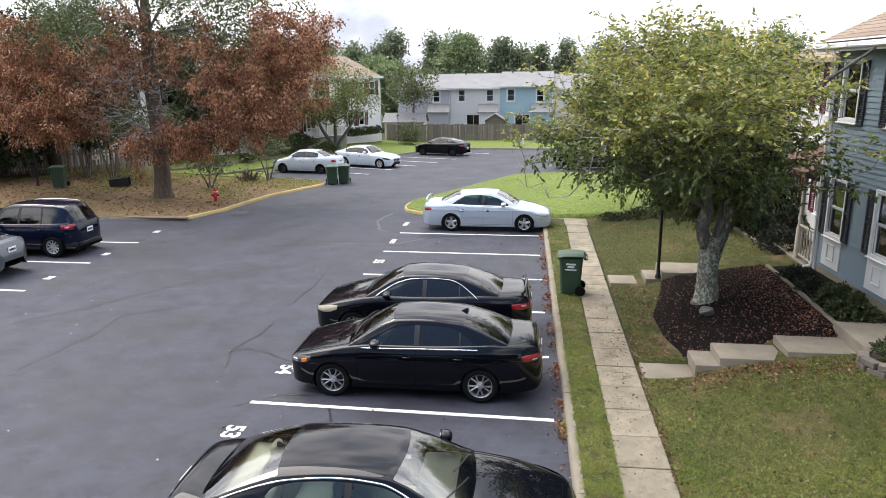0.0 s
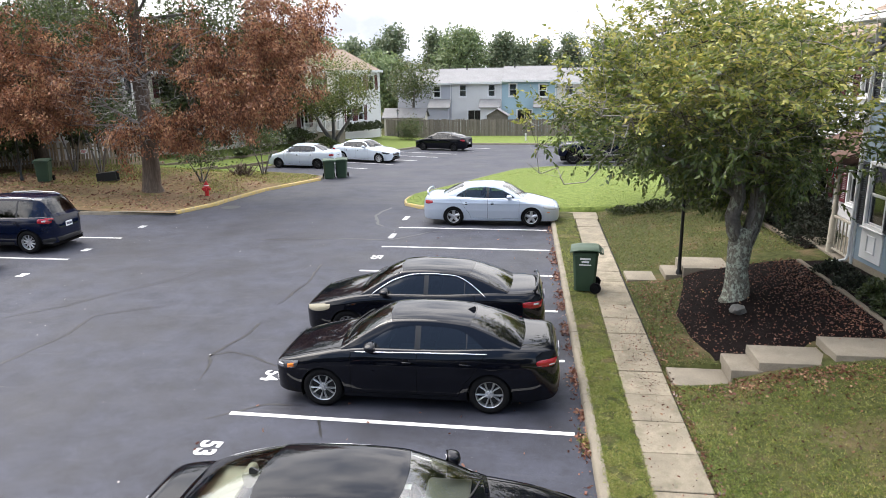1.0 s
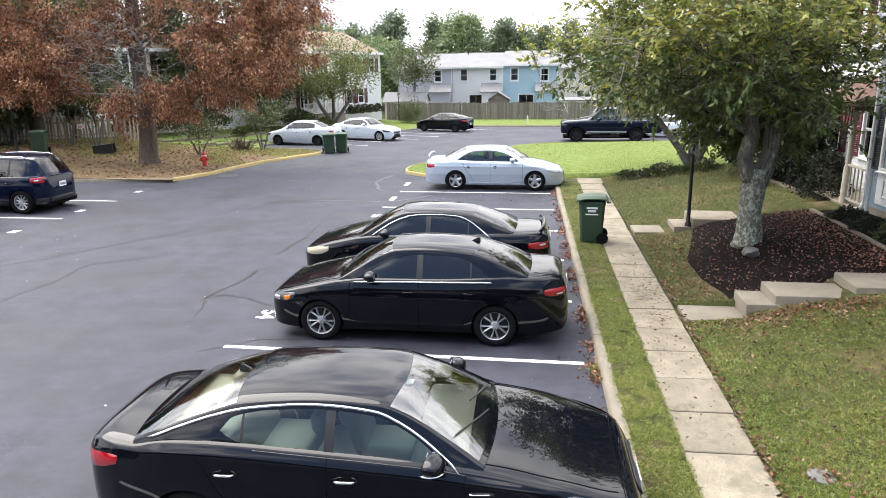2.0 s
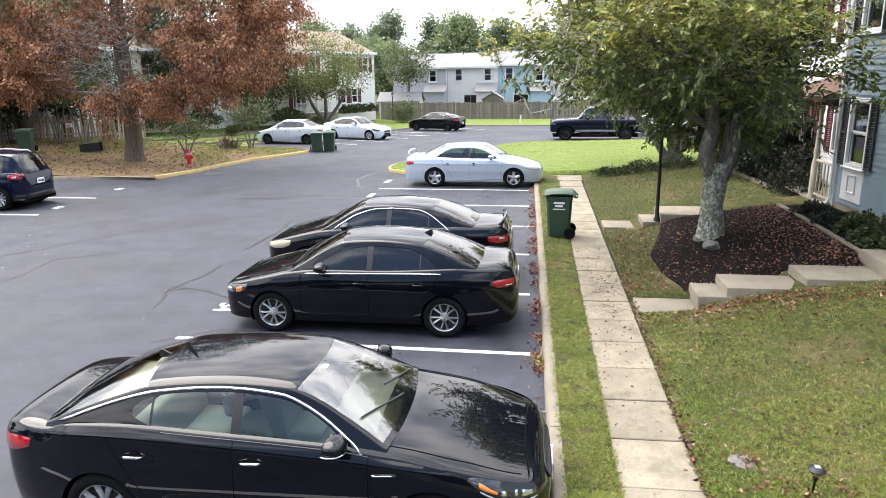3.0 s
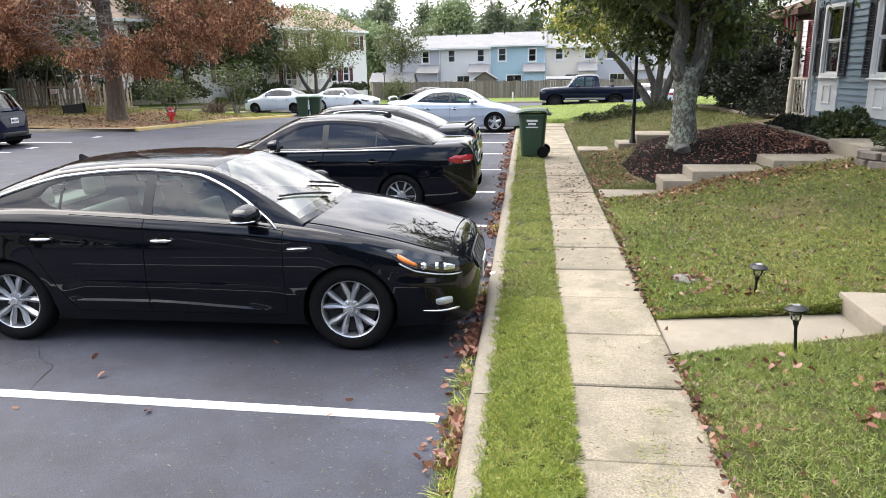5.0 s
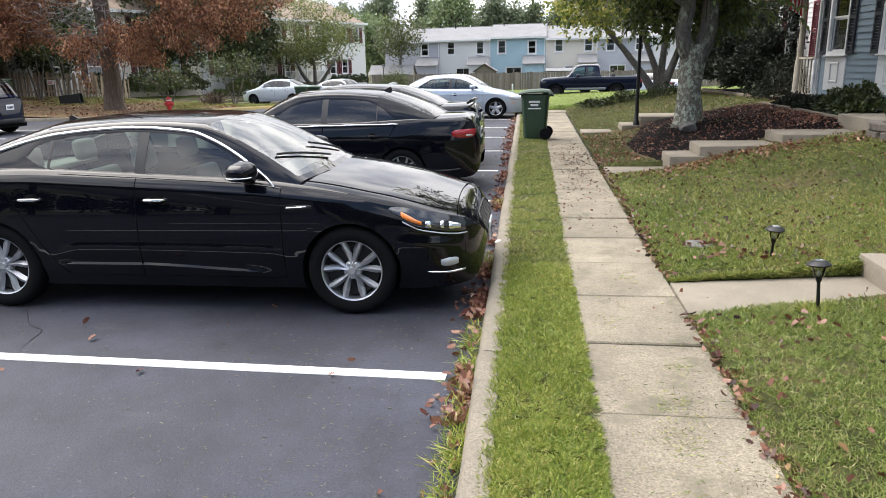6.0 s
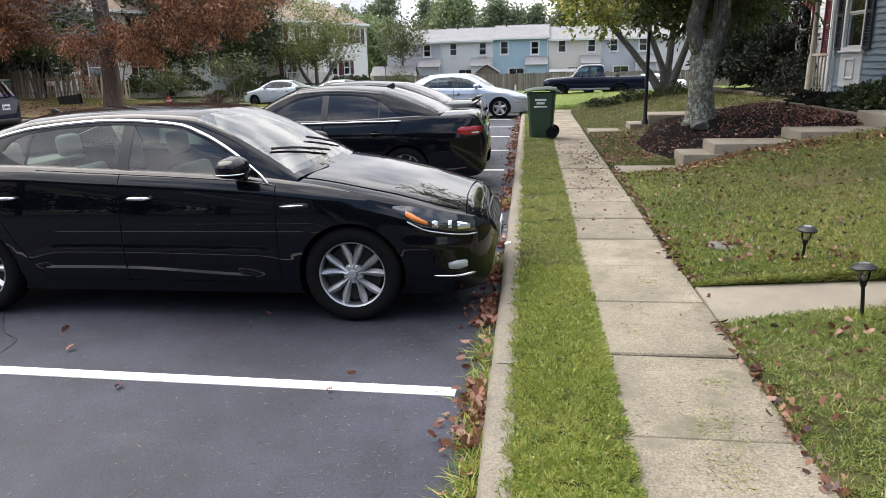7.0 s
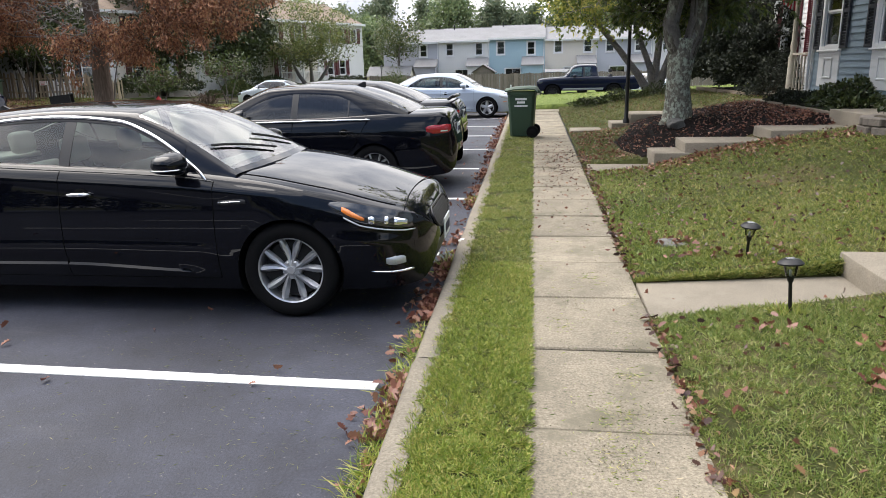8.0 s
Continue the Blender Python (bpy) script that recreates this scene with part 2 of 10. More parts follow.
M["truck_paint"] = car_paint("truck_paint", (0.006, 0.008, 0.020))
M["rubber"] = plain("tyre_rubber", (0.008, 0.008, 0.0085), 0.9, spec=0.10)
M["trim"] = plain("black_trim", (0.012, 0.012, 0.013), 0.45)
M["seam"] = plain("panel_gap", (0.002, 0.002, 0.002), 0.9, spec=0.1)
M["chrome"] = plain("chrome", (0.82, 0.82, 0.83), 0.10, 1.0, grain=0.02)
M["alloy"] = plain("alloy", (0.47, 0.48, 0.50), 0.32, 0.75, grain=0.03)
M["dark_alloy"] = plain("dark_alloy", (0.03, 0.03, 0.032), 0.35, 0.6)
M["brake"] = plain("brake_iron", (0.008, 0.008, 0.008), 0.8, 0.0)
M["tan_leather"] = rough_surface("tan_leather", (0.40, 0.38, 0.32), 60, 4, 0.08, 0.55, 0.2, 0.002, own=True)
M["grey_dash"] = rough_surface("grey_dashboard", (0.16, 0.16, 0.155), 60, 4, 0.08, 0.6, 0.2, 0.002, own=True)
M["dark_cloth"] = rough_surface("dark_upholstery", (0.025, 0.025, 0.028), 80, 5, 0.2, 0.9, 0.2, 0.002, own=True)
M["glass_clear"] = pane_glass("windscreen_glass", (0.80, 0.89, 0.83), 1.0, 2.25)
M["glass_tint"] = pane_glass("tinted_glass", (0.06, 0.08, 0.11), 1.0, 1.6)
M["glass_side"] = pane_glass("side_glass", (0.38, 0.51, 0.52), 1.0, 1.62)
M["glass_house"] = pane_glass("window_glass", (0.62, 0.66, 0.68), 1.0, 1.6)
M["lens_clear"] = plain("clear_lens", (0.50, 0.52, 0.53), 0.08, 0.3, 1.0)
M["lens_smoke"] = plain("headlight_lens", (0.035, 0.037, 0.041), 0.12, 0.3, 1.0)
M["lens_dark"] = plain("smoked_lens", (0.045, 0.047, 0.052), 0.10, 0.2, 1.0)
M["lens_old"] = plain("clouded_lens", (0.38, 0.34, 0.24), 0.35, 0.0, 0.6)
M["lens_red"] = plain("red_lens", (0.30, 0.005, 0.010), 0.12, 0, 1.0)
M["lens_amber"] = plain("amber_lens", (0.75, 0.20, 0.02), 0.12, 0, 1.0)
M["plate"] = plain("number_plate", (0.70, 0.71, 0.73), 0.4)
M["ink"] = plain("dark_ink", (0.03, 0.03, 0.06), 0.6)
M["sticker"] = plain("white_sticker", (0.85, 0.85, 0.83), 0.6)
M["bin_green"] = rough_surface("bin_plastic", (0.035, 0.068, 0.040), 50, 2.0, 0.15, 0.5, 0.1, 0.001, own=True)
M["bin_black"] = plain("black_plastic", (0.010, 0.011, 0.012), 0.5)
M["white_print"] = plain("white_print", (0.72, 0.74, 0.72), 0.7)
M["blue_siding"] = rough_surface("blue_siding", (0.195, 0.255, 0.305), 40, 1.0, 0.06, 0.6, 0.1, 0.002, stretch=(1, 1, 0.4))
M["white_siding"] = rough_surface("white_siding", (0.62, 0.62, 0.62), 40, 1.0, 0.05, 0.65, 0.1, 0.002, stretch=(1, 1, 0.4))
M["grey_siding"] = rough_surface("grey_siding", (0.42, 0.43, 0.48), 40, 1.0, 0.05, 0.65, 0.1, 0.002)
M["aqua_siding"] = rough_surface("aqua_siding", (0.33, 0.46, 0.53), 40, 1.0, 0.06, 0.65, 0.1, 0.002)
M["cream_siding"] = rough_surface("cream_siding", (0.60, 0.56, 0.50), 40, 1.0, 0.05, 0.65, 0.1, 0.002)
M["white_trim"] = rough_surface("white_painted_trim", (0.66, 0.67, 0.68), 60, 1.5, 0.05, 0.5, 0.1, 0.001)
M["cream_paint"] = rough_surface("weathered_cream_paint", (0.42, 0.385, 0.32), 50, 2.0, 0.15, 0.7, 0.2, 0.002, stain=((0.25, 0.22, 0.17), 5.0, 0.58))
M["brown_beam"] = rough_surface("dark_brown_beam", (0.055, 0.034, 0.028), 30, 2.0, 0.3, 0.8, 0.3, 0.003)
M["black_shutter"] = rough_surface("black_shutter", (0.030, 0.033, 0.042), 40, 2, 0.15, 0.6, 0.1, 0.001)
M["maroon"] = rough_surface("maroon_shutter", (0.115, 0.022, 0.030), 40, 2, 0.15, 0.6, 0.1, 0.001)
M["shingle"] = rough_surface("grey_shingle", (0.235, 0.235, 0.24), 22, 0.8, 0.25, 0.9, 0.5, 0.01, stretch=(1, 1, 1.0), vary=0.1)
M["shingle_tan"] = rough_surface("tan_shingle", (0.27, 0.205, 0.155), 22, 0.8, 0.3, 0.9, 0.5, 0.01, vary=0.22)
M["shingle_brown"] = rough_surface("brown_shingle", (0.11, 0.060, 0.045), 22, 0.8, 0.3, 0.9, 0.5, 0.01)
M["foundation"] = rough_surface("foundation_parging", (0.27, 0.235, 0.18), 30, 1.5, 0.2, 0.9, 0.4, 0.004)
M["fence_wood"] = rough_surface("weathered_fence_board", (0.26, 0.222, 0.19), 30, 1.0, 0.25, 0.9, 0.4, 0.004, stretch=(1, 1, 0.12), vary=0.35)
M["timber"] = rough_surface("landscape_timber", (0.20, 0.165, 0.125), 26, 1.5, 0.3, 0.9, 0.5, 0.006, stretch=(1, 1, 1), vary=0.25)
M["picket"] = rough_surface("stained_picket", (0.40, 0.325, 0.235), 30, 1.0, 0.3, 0.9, 0.4, 0.004, stretch=(1, 1, 0.12), vary=0.45)
M["black_metal"] = plain("black_metal", (0.012, 0.012, 0.013), 0.45, 0.3)
M["lamp_glass"] = pane_glass("lamp_glass", (0.85, 0.86, 0.82))
M["red_paint"] = rough_surface("hydrant_red", (0.48, 0.025, 0.028), 50, 3, 0.15, 0.45, 0.2, 0.002, own=True)
M["brick"] = rough_surface("stacked_block", (0.20, 0.175, 0.15), 30, 2, 0.3, 0.9, 0.5, 0.005, vary=0.3)
M["stone"] = rough_surface("field_stone", (0.15, 0.145, 0.135), 18, 2, 0.3, 0.9, 0.7, 0.01, own=True)
M["curtain"] = plain("window_interior", (0.10, 0.095, 0.09), 0.9)
M["blind"] = plain("window_blind", (0.55, 0.54, 0.51), 0.8)
M["flag_red"] = plain("flag_red", (0.50, 0.03, 0.05), 0.8)
M["flag_white"] = plain("flag_white", (0.75, 0.75, 0.74), 0.8)
M["flag_blue"] = plain("flag_blue", (0.03, 0.05, 0.16), 0.8)
M["leaf_green"] = leaf_material("cherry_leaves", [(0.0, (0.042, 0.072, 0.018)), (0.32, (0.135, 0.180, 0.038)), (0.57, (0.275, 0.295, 0.066)), (0.80, (0.45, 0.42, 0.11)), (0.96, (0.56, 0.44, 0.13)), (1.0, (0.50, 0.26, 0.05))], 0.42, 0.42)
# lower cherry leaves: a darker green, with the crown's shade put into it
M["leaf_cherry_shade"] = leaf_material("shaded_cherry_leaves", [(0.0, (0.026, 0.046, 0.013)), (0.4, (0.070, 0.108, 0.026)), (0.8, (0.150, 0.190, 0.045)), (1.0, (0.32, 0.30, 0.070))], 0.38, 0.32)
M["leaf_rust"] = leaf_material("rusty_oak_leaves", [(0.0, (0.065, 0.027, 0.018)), (0.28, (0.160, 0.062, 0.032)), (0.55, (0.325, 0.138, 0.068)), (0.80, (0.48, 0.26, 0.14)), (0.93, (0.42, 0.31, 0.14)), (1.0, (0.22, 0.21, 0.07))], 0.5, 0.28)
M["leaf_oak_green"] = leaf_material("oak_leaves", [(0.0, (0.022, 0.040, 0.012)), (0.5, (0.055, 0.090, 0.022)), (1.0, (0.13, 0.15, 0.04))])
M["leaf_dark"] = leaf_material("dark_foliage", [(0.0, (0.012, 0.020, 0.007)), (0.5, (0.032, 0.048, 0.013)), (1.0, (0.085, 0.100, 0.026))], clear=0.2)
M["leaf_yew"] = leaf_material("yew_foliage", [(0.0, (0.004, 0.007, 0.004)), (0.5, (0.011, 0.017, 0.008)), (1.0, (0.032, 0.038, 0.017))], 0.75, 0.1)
M["leaf_mid"] = leaf_material("garden_tree_leaves", [(0.0, (0.035, 0.060, 0.020)), (0.5, (0.080, 0.110, 0.035)), (1.0, (0.17, 0.165, 0.06))])
M["leaf_garden"] = leaf_material("yellowing_garden_leaves", [(0.0, (0.050, 0.075, 0.024)), (0.5, (0.130, 0.170, 0.042)), (1.0, (0.28, 0.27, 0.08))])
# far foliage: distance haze is put into both leaf colours
M["leaf_far"] = leaf_material("hazed_far_woods", [(0.0, (0.095, 0.140, 0.068)), (0.5, (0.165, 0.220, 0.098)), (1.0, (0.25, 0.30, 0.13))])
M["leaf_pine"] = leaf_material("hazed_pine_needles", [(0.0, (0.085, 0.120, 0.075)), (0.5, (0.145, 0.185, 0.105)), (1.0, (0.22, 0.245, 0.14))])
M["leaf_fallen"] = leaf_material("fallen_leaves", [(0.0, (0.075, 0.026, 0.020)), (0.35, (0.150, 0.054, 0.036)), (0.65, (0.24, 0.105, 0.066)), (0.88, (0.36, 0.20, 0.12)), (1.0, (0.56, 0.42, 0.16))], clear=0.12)
M["leaf_old"] = leaf_material("old_fallen_leaves", [(0.0, (0.022, 0.010, 0.008)), (0.5, (0.070, 0.030, 0.020)), (0.85, (0.17, 0.070, 0.040)), (1.0, (0.34, 0.18, 0.10))], clear=0.05)
M["crumb"] = leaf_material("soil_crumbs", [(0.0, (0.075, 0.064, 0.042)), (0.6, (0.125, 0.112, 0.066)), (1.0, (0.17, 0.17, 0.075))], 0.9, 0.05)
M["scrap"] = rough_surface("pale_scraps", (0.50, 0.48, 0.45), 60, 3, 0.2, 0.9, 0.2, 0.001)
M["blade_lawn"] = leaf_material("lawn_blades", [(0.0, (0.055, 0.085, 0.018)), (0.34, (0.130, 0.188, 0.034)), (0.63, (0.265, 0.300, 0.062)), (0.83, (0.40, 0.36, 0.12)), (1.0, (0.54, 0.42, 0.25))], clear=0.3)
M["blade"] = leaf_material("grass_blades", [(0.0, (0.075, 0.125, 0.018)), (0.31, (0.192, 0.285, 0.040)), (0.62, (0.365, 0.415, 0.080)), (0.84, (0.49, 0.44, 0.15)), (1.0, (0.55, 0.42, 0.22))], clear=0.3)
M["blade_green"] = leaf_material("fresh_grass_blades", [(0.0, (0.085, 0.135, 0.030)), (0.36, (0.190, 0.265, 0.060)), (0.68, (0.33, 0.385, 0.105)), (0.86, (0.40, 0.37, 0.16)), (1.0, (0.50, 0.42, 0.26))], clear=0.3)
M["blade_dry"] = leaf_material("dry_grass_blades", [(0.0, (0.060, 0.075, 0.022)), (0.45, (0.112, 0.138, 0.034)), (0.8, (0.200, 0.200, 0.062)), (1.0, (0.36, 0.28, 0.14))], clear=0.3)

# ---- building helpers ----
def lerp_table(tab):
    xs, ys = [p[0] for p in tab], [p[1] for p in tab]
    return lambda x: float(np.interp(x, xs, ys))


def smooth_table(tab):
    """Monotone cubic through the given points."""
    xs = np.array([p[0] for p in tab], float)
    ys = np.array([p[1] for p in tab], float)
    h = np.diff(xs)
    d = np.diff(ys) / h
    m = np.zeros(len(xs))
    m[0], m[-1] = d[0], d[-1]
    for i in range(1, len(xs) - 1):
        if d[i - 1] * d[i] > 0:
            w1, w2 = 2 * h[i] + h[i - 1], h[i] + 2 * h[i - 1]
            m[i] = (w1 + w2) / (w1 / d[i - 1] + w2 / d[i])

    def f(x):
        x = min(max(x, xs[0]), xs[-1])
        i = min(int(np.searchsorted(xs, x, side="right")) - 1, len(h) - 1)
        t = (x - xs[i]) / h[i]
        return float((2 * t**3 - 3 * t**2 + 1) * ys[i] + (t**3 - 2 * t**2 + t) * h[i] * m[i] + (3 * t**2 - 2 * t**3) * ys[i + 1] + (t**3 - t**2) * h[i] * m[i + 1])
    return f


def sstep(a, b, x):
    t = min(max((x - a) / (b - a), 0.0), 1.0)
    return t * t * (3 - 2 * t)


def mesh_object(name, me, material, parent=None, label="", smooth=False, sharp=None):
    me.materials.append(material)
    if smooth:
        me.polygons.foreach_set("use_smooth", [True] * len(me.polygons))
        if sharp:
            me.set_sharp_from_angle(angle=radians(sharp))
    ob = new(name, me)
    if parent is not None:
        ob.parent = parent
    if label:
        ob["label"] = label
    return ob


def part(name, bm, material, parent=None, label="", smooth=False, sharp=None):
    """Links a bmesh as one mesh object under a thing or under a part."""
    me = bpy.data.meshes.new(name)
    bm.normal_update()
    bm.to_mesh(me)
    bm.free()
    return mesh_object(name, me, material, parent, label, smooth, sharp)


def raw(name, verts, faces, material, parent=None, label="", smooth=False, sharp=None):
    me = bpy.data.meshes.new(name)
    me.from_pydata([tuple(v) for v in verts], [], faces)
    me.update()
    return mesh_object(name, me, material, parent, label, smooth, sharp)


def share(name, ob, parent, m):
    """Another object on the same mesh."""
    o = new(name, ob.data)
    o.parent = parent
    o.matrix_basis = m
    return o


def thing(name, m, label, category, group="", kind=""):
    ob = new(name)
    ob.empty_display_size = 0.2
    ob.matrix_basis = m
    return tagged(ob, label, category, group, kind)


def box(bm, lo, hi, bevel=0.0, m=None, seg=1):
    """A box between two corners, its edges eased."""
    vs = [bm.verts.new((x, y, z)) for x in (lo[0], hi[0]) for y in (lo[1], hi[1]) for z in (lo[2], hi[2])]
    fs = [bm.faces.new([vs[i] for i in f]) for f in ((0, 1, 3, 2), (4, 6, 7, 5), (0, 4, 5, 1), (2, 3, 7, 6), (0, 2, 6, 4), (1, 5, 7, 3))]
    made = vs
    if bevel:
        edges = list({e for f in fs for e in f.edges})
        r = bmesh.ops.bevel(bm, geom=edges, offset=bevel, segments=seg, affect="EDGES", profile=0.5)
        made = list({v for f in r["faces"] for v in f.verts} | {v for v in vs if v.is_valid})
    if m is not None:
        bmesh.ops.transform(bm, matrix=m, verts=made)
    return made


def box_bm(lo, hi, bevel=0.0, m=None, seg=1):
    bm = bmesh.new()
    box(bm, lo, hi, bevel, m, seg)
    return bm


def tube(bm, pts, radii, n=8, caps=True):
    """A tapered round bar along points."""
    pts = [Vector(p) for p in pts]
    if not hasattr(radii, "__len__"):
        radii = [radii] * len(pts)
    rings, side = [], None
    for i, p in enumerate(pts):
        d = (pts[min(i + 1, len(pts) - 1)] - pts[max(i - 1, 0)]).normalized()
        if side is None:
            side = d.orthogonal().normalized()
        side = (side - d * side.dot(d)).normalized()
        up = d.cross(side)
        rings.append([bm.verts.new(p + radii[i] * (math.cos(a) * side + math.sin(a) * up)) for a in (2 * math.pi * k / n for k in range(n))])
    for a, b in zip(rings, rings[1:]):
        for k in range(n):
            bm.faces.new((a[k], a[(k + 1) % n], b[(k + 1) % n], b[k]))
    if caps:
        bm.faces.new(rings[0][::-1])
        bm.faces.new(rings[-1])


def tube_bm(pts, radii, n=8, caps=True):
    bm = bmesh.new()
    tube(bm, pts, radii, n, caps)
    return bm


def lathe(bm, prof, n=24, m=None):
    """Turns a profile of (radius, height) round the z axis."""
    rings = []
    for r, z in prof:
        rings.append([bm.verts.new((r * math.cos(2 * math.pi * k / n), r * math.sin(2 * math.pi * k / n), z)) for k in range(n)] if r > 1e-6 else [bm.verts.new((0, 0, z))])
    for a, b in zip(rings, rings[1:]):
        for k in range(n):
            j = (k + 1) % n
            if len(a) == 1 and len(b) == 1:
                continue
            if len(a) == 1:
                bm.faces.new((a[0], b[j], b[k]))
            elif len(b) == 1:
                bm.faces.new((a[k], a[j], b[0]))
            else:
                bm.faces.new((a[k], a[j], b[j], b[k]))
    if m is not None:
        bmesh.ops.transform(bm, matrix=m, verts=[v for r in rings for v in r])


def lathe_bm(prof, n=24, m=None):
    bm = bmesh.new()
    lathe(bm, prof, n, m)
    return bm


def prism_bm(outline, depth, m=None):
    """An outline in x, z pushed along y."""
    bm = bmesh.new()
    a = [bm.verts.new((x, 0, z)) for x, z in outline]
    b = [bm.verts.new((x, depth, z)) for x, z in outline]
    bm.faces.new(a)
    bm.faces.new(b[::-1])
    for i in range(len(a)):
        j = (i + 1) % len(a)
        bm.faces.new((a[j], a[i], b[i], b[j]))
    bmesh.ops.recalc_face_normals(bm, faces=bm.faces)
    if m is not None:
        bmesh.ops.transform(bm, matrix=m, verts=bm.verts)
    return bm


def sheet(rows):
    """Vertices and quads of a grid given as rows of points."""
    verts, faces, n = [p for r in rows for p in r], [], len(rows[0])
    for i in range(len(rows) - 1):
        for j in range(n - 1):
            faces.append((i * n + j, i * n + j + 1, (i + 1) * n + j + 1, (i + 1) * n + j))
    return verts, faces


# ---- the lie of the land ----
def lot_z(y):
    """The lot is level near the camera and falls gently beyond."""
    return 0.0 if y < 28 else -0.0257 * (min(y, 72) - 28)


def kerb_x(y):
    return 0.27 - 0.0215 * y


near_lawn = smooth_table([(1.5, 0.10), (1.9, 0.14), (2.5, 0.175), (3.5, 0.27), (5.0, 0.50), (6.3, 0.75), (12, 0.9), (60, 1.2)])
mid_lawn = smooth_table([(1.5, 0.10), (2.5, 0.21), (3.3, 0.42), (4.1, 0.56), (5.3, 0.74), (6.3, 0.82), (12, 0.95), (60, 1.2)])
far_lawn = smooth_table([(-7, 0.13), (0, 0.22), (3, 0.42), (6, 0.62), (12, 0.85), (60, 1.1)])
island_left = lerp_table([(26.4, -0.4), (26.75, -4.4), (27.1, -5.3), (27.7, -6.0), (28.5, -6.2), (30.2, -6.13), (33.1, -4.95), (37.5, -3.3), (40.6, -2.04), (41.9, -0.2), (42.4, 2.0)])


def path_lo(x):
    """The near path runs a little askew: its two edges."""
    return 5.39 + 0.20 * (min(max(x, 1.5), 3.1) - 1.56)


def path_hi(x):
    return 6.15 + 0.17 * (min(max(x, 1.5), 3.1) - 1.56)


def yard_z(x, y):
    """Height of the grass on the houses' side of the lot."""
    if 1.3 < x < 3.07 and path_lo(x) < y < path_hi(x):
        return 0.05
    for x0, x1, y0, y1, z in ((1.3, 2.52, 11.55, 12.31, 0.06),):
        if x0 < x < x1 and y0 < y < y1:
            return z
    if y <= 24:
        k = sstep(9.0, 11.8, y)
        z = (1 - k) * near_lawn(x) + k * mid_lawn(x)
        if 11.7 < y < 13.0 and x < 5.45:
            z = min(z, 0.40 if x < 4.1 else 0.56)
        return z
    low = lot_z(y) + 0.13
    k = min(sstep(0, 3.5, x - island_left(max(y, 26.4))), sstep(0, 4.5, 42.4 - y)) if y > 26 else 1.0
    far = low + (far_lawn(x) * (1 - 0.62 * sstep(29, 40, y)) - low) * k
    s = sstep(24, 28, y)
    return (1 - s) * mid_lawn(x) + s * far


left_edge = lerp_table([(25.0, -14.3), (25.6, -14.4), (27.2, -13.73), (31.4, -13.3), (34.6, -12.25), (35.6, -11.95), (36.6, -12.1), (37.4, -13.2), (38.5, -16.2), (40.5, -17.2), (48, -14.2), (56.5, -10.8), (61, -9.2), (68, -8.5)])


def bank_z(x, y):
    """Height of the ground on the far-left side."""
    d = left_edge(y) - x
    return lot_z(y) + 0.11 + 0.55 * sstep(1.5, 14, d)

# ---- ground, lot, kerbs, pavement ----
rows = [[(x, y, lot_z(y) - 0.07) for x in (-700, -60, 0, 60, 700)] for y in (-500, 28, 72, 900)]
tagged(raw("ground", *sheet(rows), M["lawn"]), "grassy ground running to the horizon", "ground", kind="stuff")
rows = [[(x, y, lot_z(y)) for x in (-70, -40, -20, 0, 20, 80)] for y in (-30, 0, 28, 45, 62)]
tagged(raw("road", *sheet(rows), M["asphalt"]), "dark sealed asphalt parking lot with cracks", "road", kind="structure")


def kerb_run(name, pts, material, label, width=0.15, height=0.13, step=3.0, inward=1):
    """A kerb laid in stones along a line on the lot; inward 1: the bank lies to the right of the line's way."""
    k = thing(name, pose(0, 0, 0), label, "kerb", kind="structure")
    P = [Vector((x, y, 0)) for x, y in pts]
    fine = []
    for a, b in zip(P, P[1:]):
        n = max(1, int((b - a).length / 0.6))
        fine += [a + (b - a) * i / n for i in range(n)]
    fine.append(P[-1])
    run, length, stones = [fine[0]], 0.0, []
    for p in fine[1:]:
        length += (p - run[-1]).length
        run.append(p)
        if length >= step:
            stones.append(run)
            run, length = [p], 0.0
    if len(run) > 1:
        stones.append(run)
    for run in stones:
        bm, rings = bmesh.new(), []
        for i, p in enumerate(run):
            d = (run[min(i + 1, len(run) - 1)] - run[max(i - 1, 0)]).normalized()
            q = p + d * (0.006 if i == 0 else -0.006 if i == len(run) - 1 else 0)
            s = Vector((d.y, -d.x, 0)) * inward
            z, j = lot_z(p.y), random.uniform(-0.006, 0.006)
            prof = ((0, -0.1), (0.012, height - 0.035), (0.035, height - 0.006), (0.06, height), (width, height - 0.004), (width, -0.1))
            rings.append([bm.verts.new((q.x + s.x * (u + j), q.y + s.y * (u + j), z + h)) for u, h in prof])
        for a, b in zip(rings, rings[1:]):
            for i in range(len(a) - 1):
                bm.faces.new((a[i], a[i + 1], b[i + 1], b[i]))
        bm.faces.new(rings[0])
        bm.faces.new(rings[-1][::-1])
        bmesh.ops.recalc_face_normals(bm, faces=bm.faces)
        part("kerb_stone", bm, material, k, smooth=True, sharp=50)
    return k


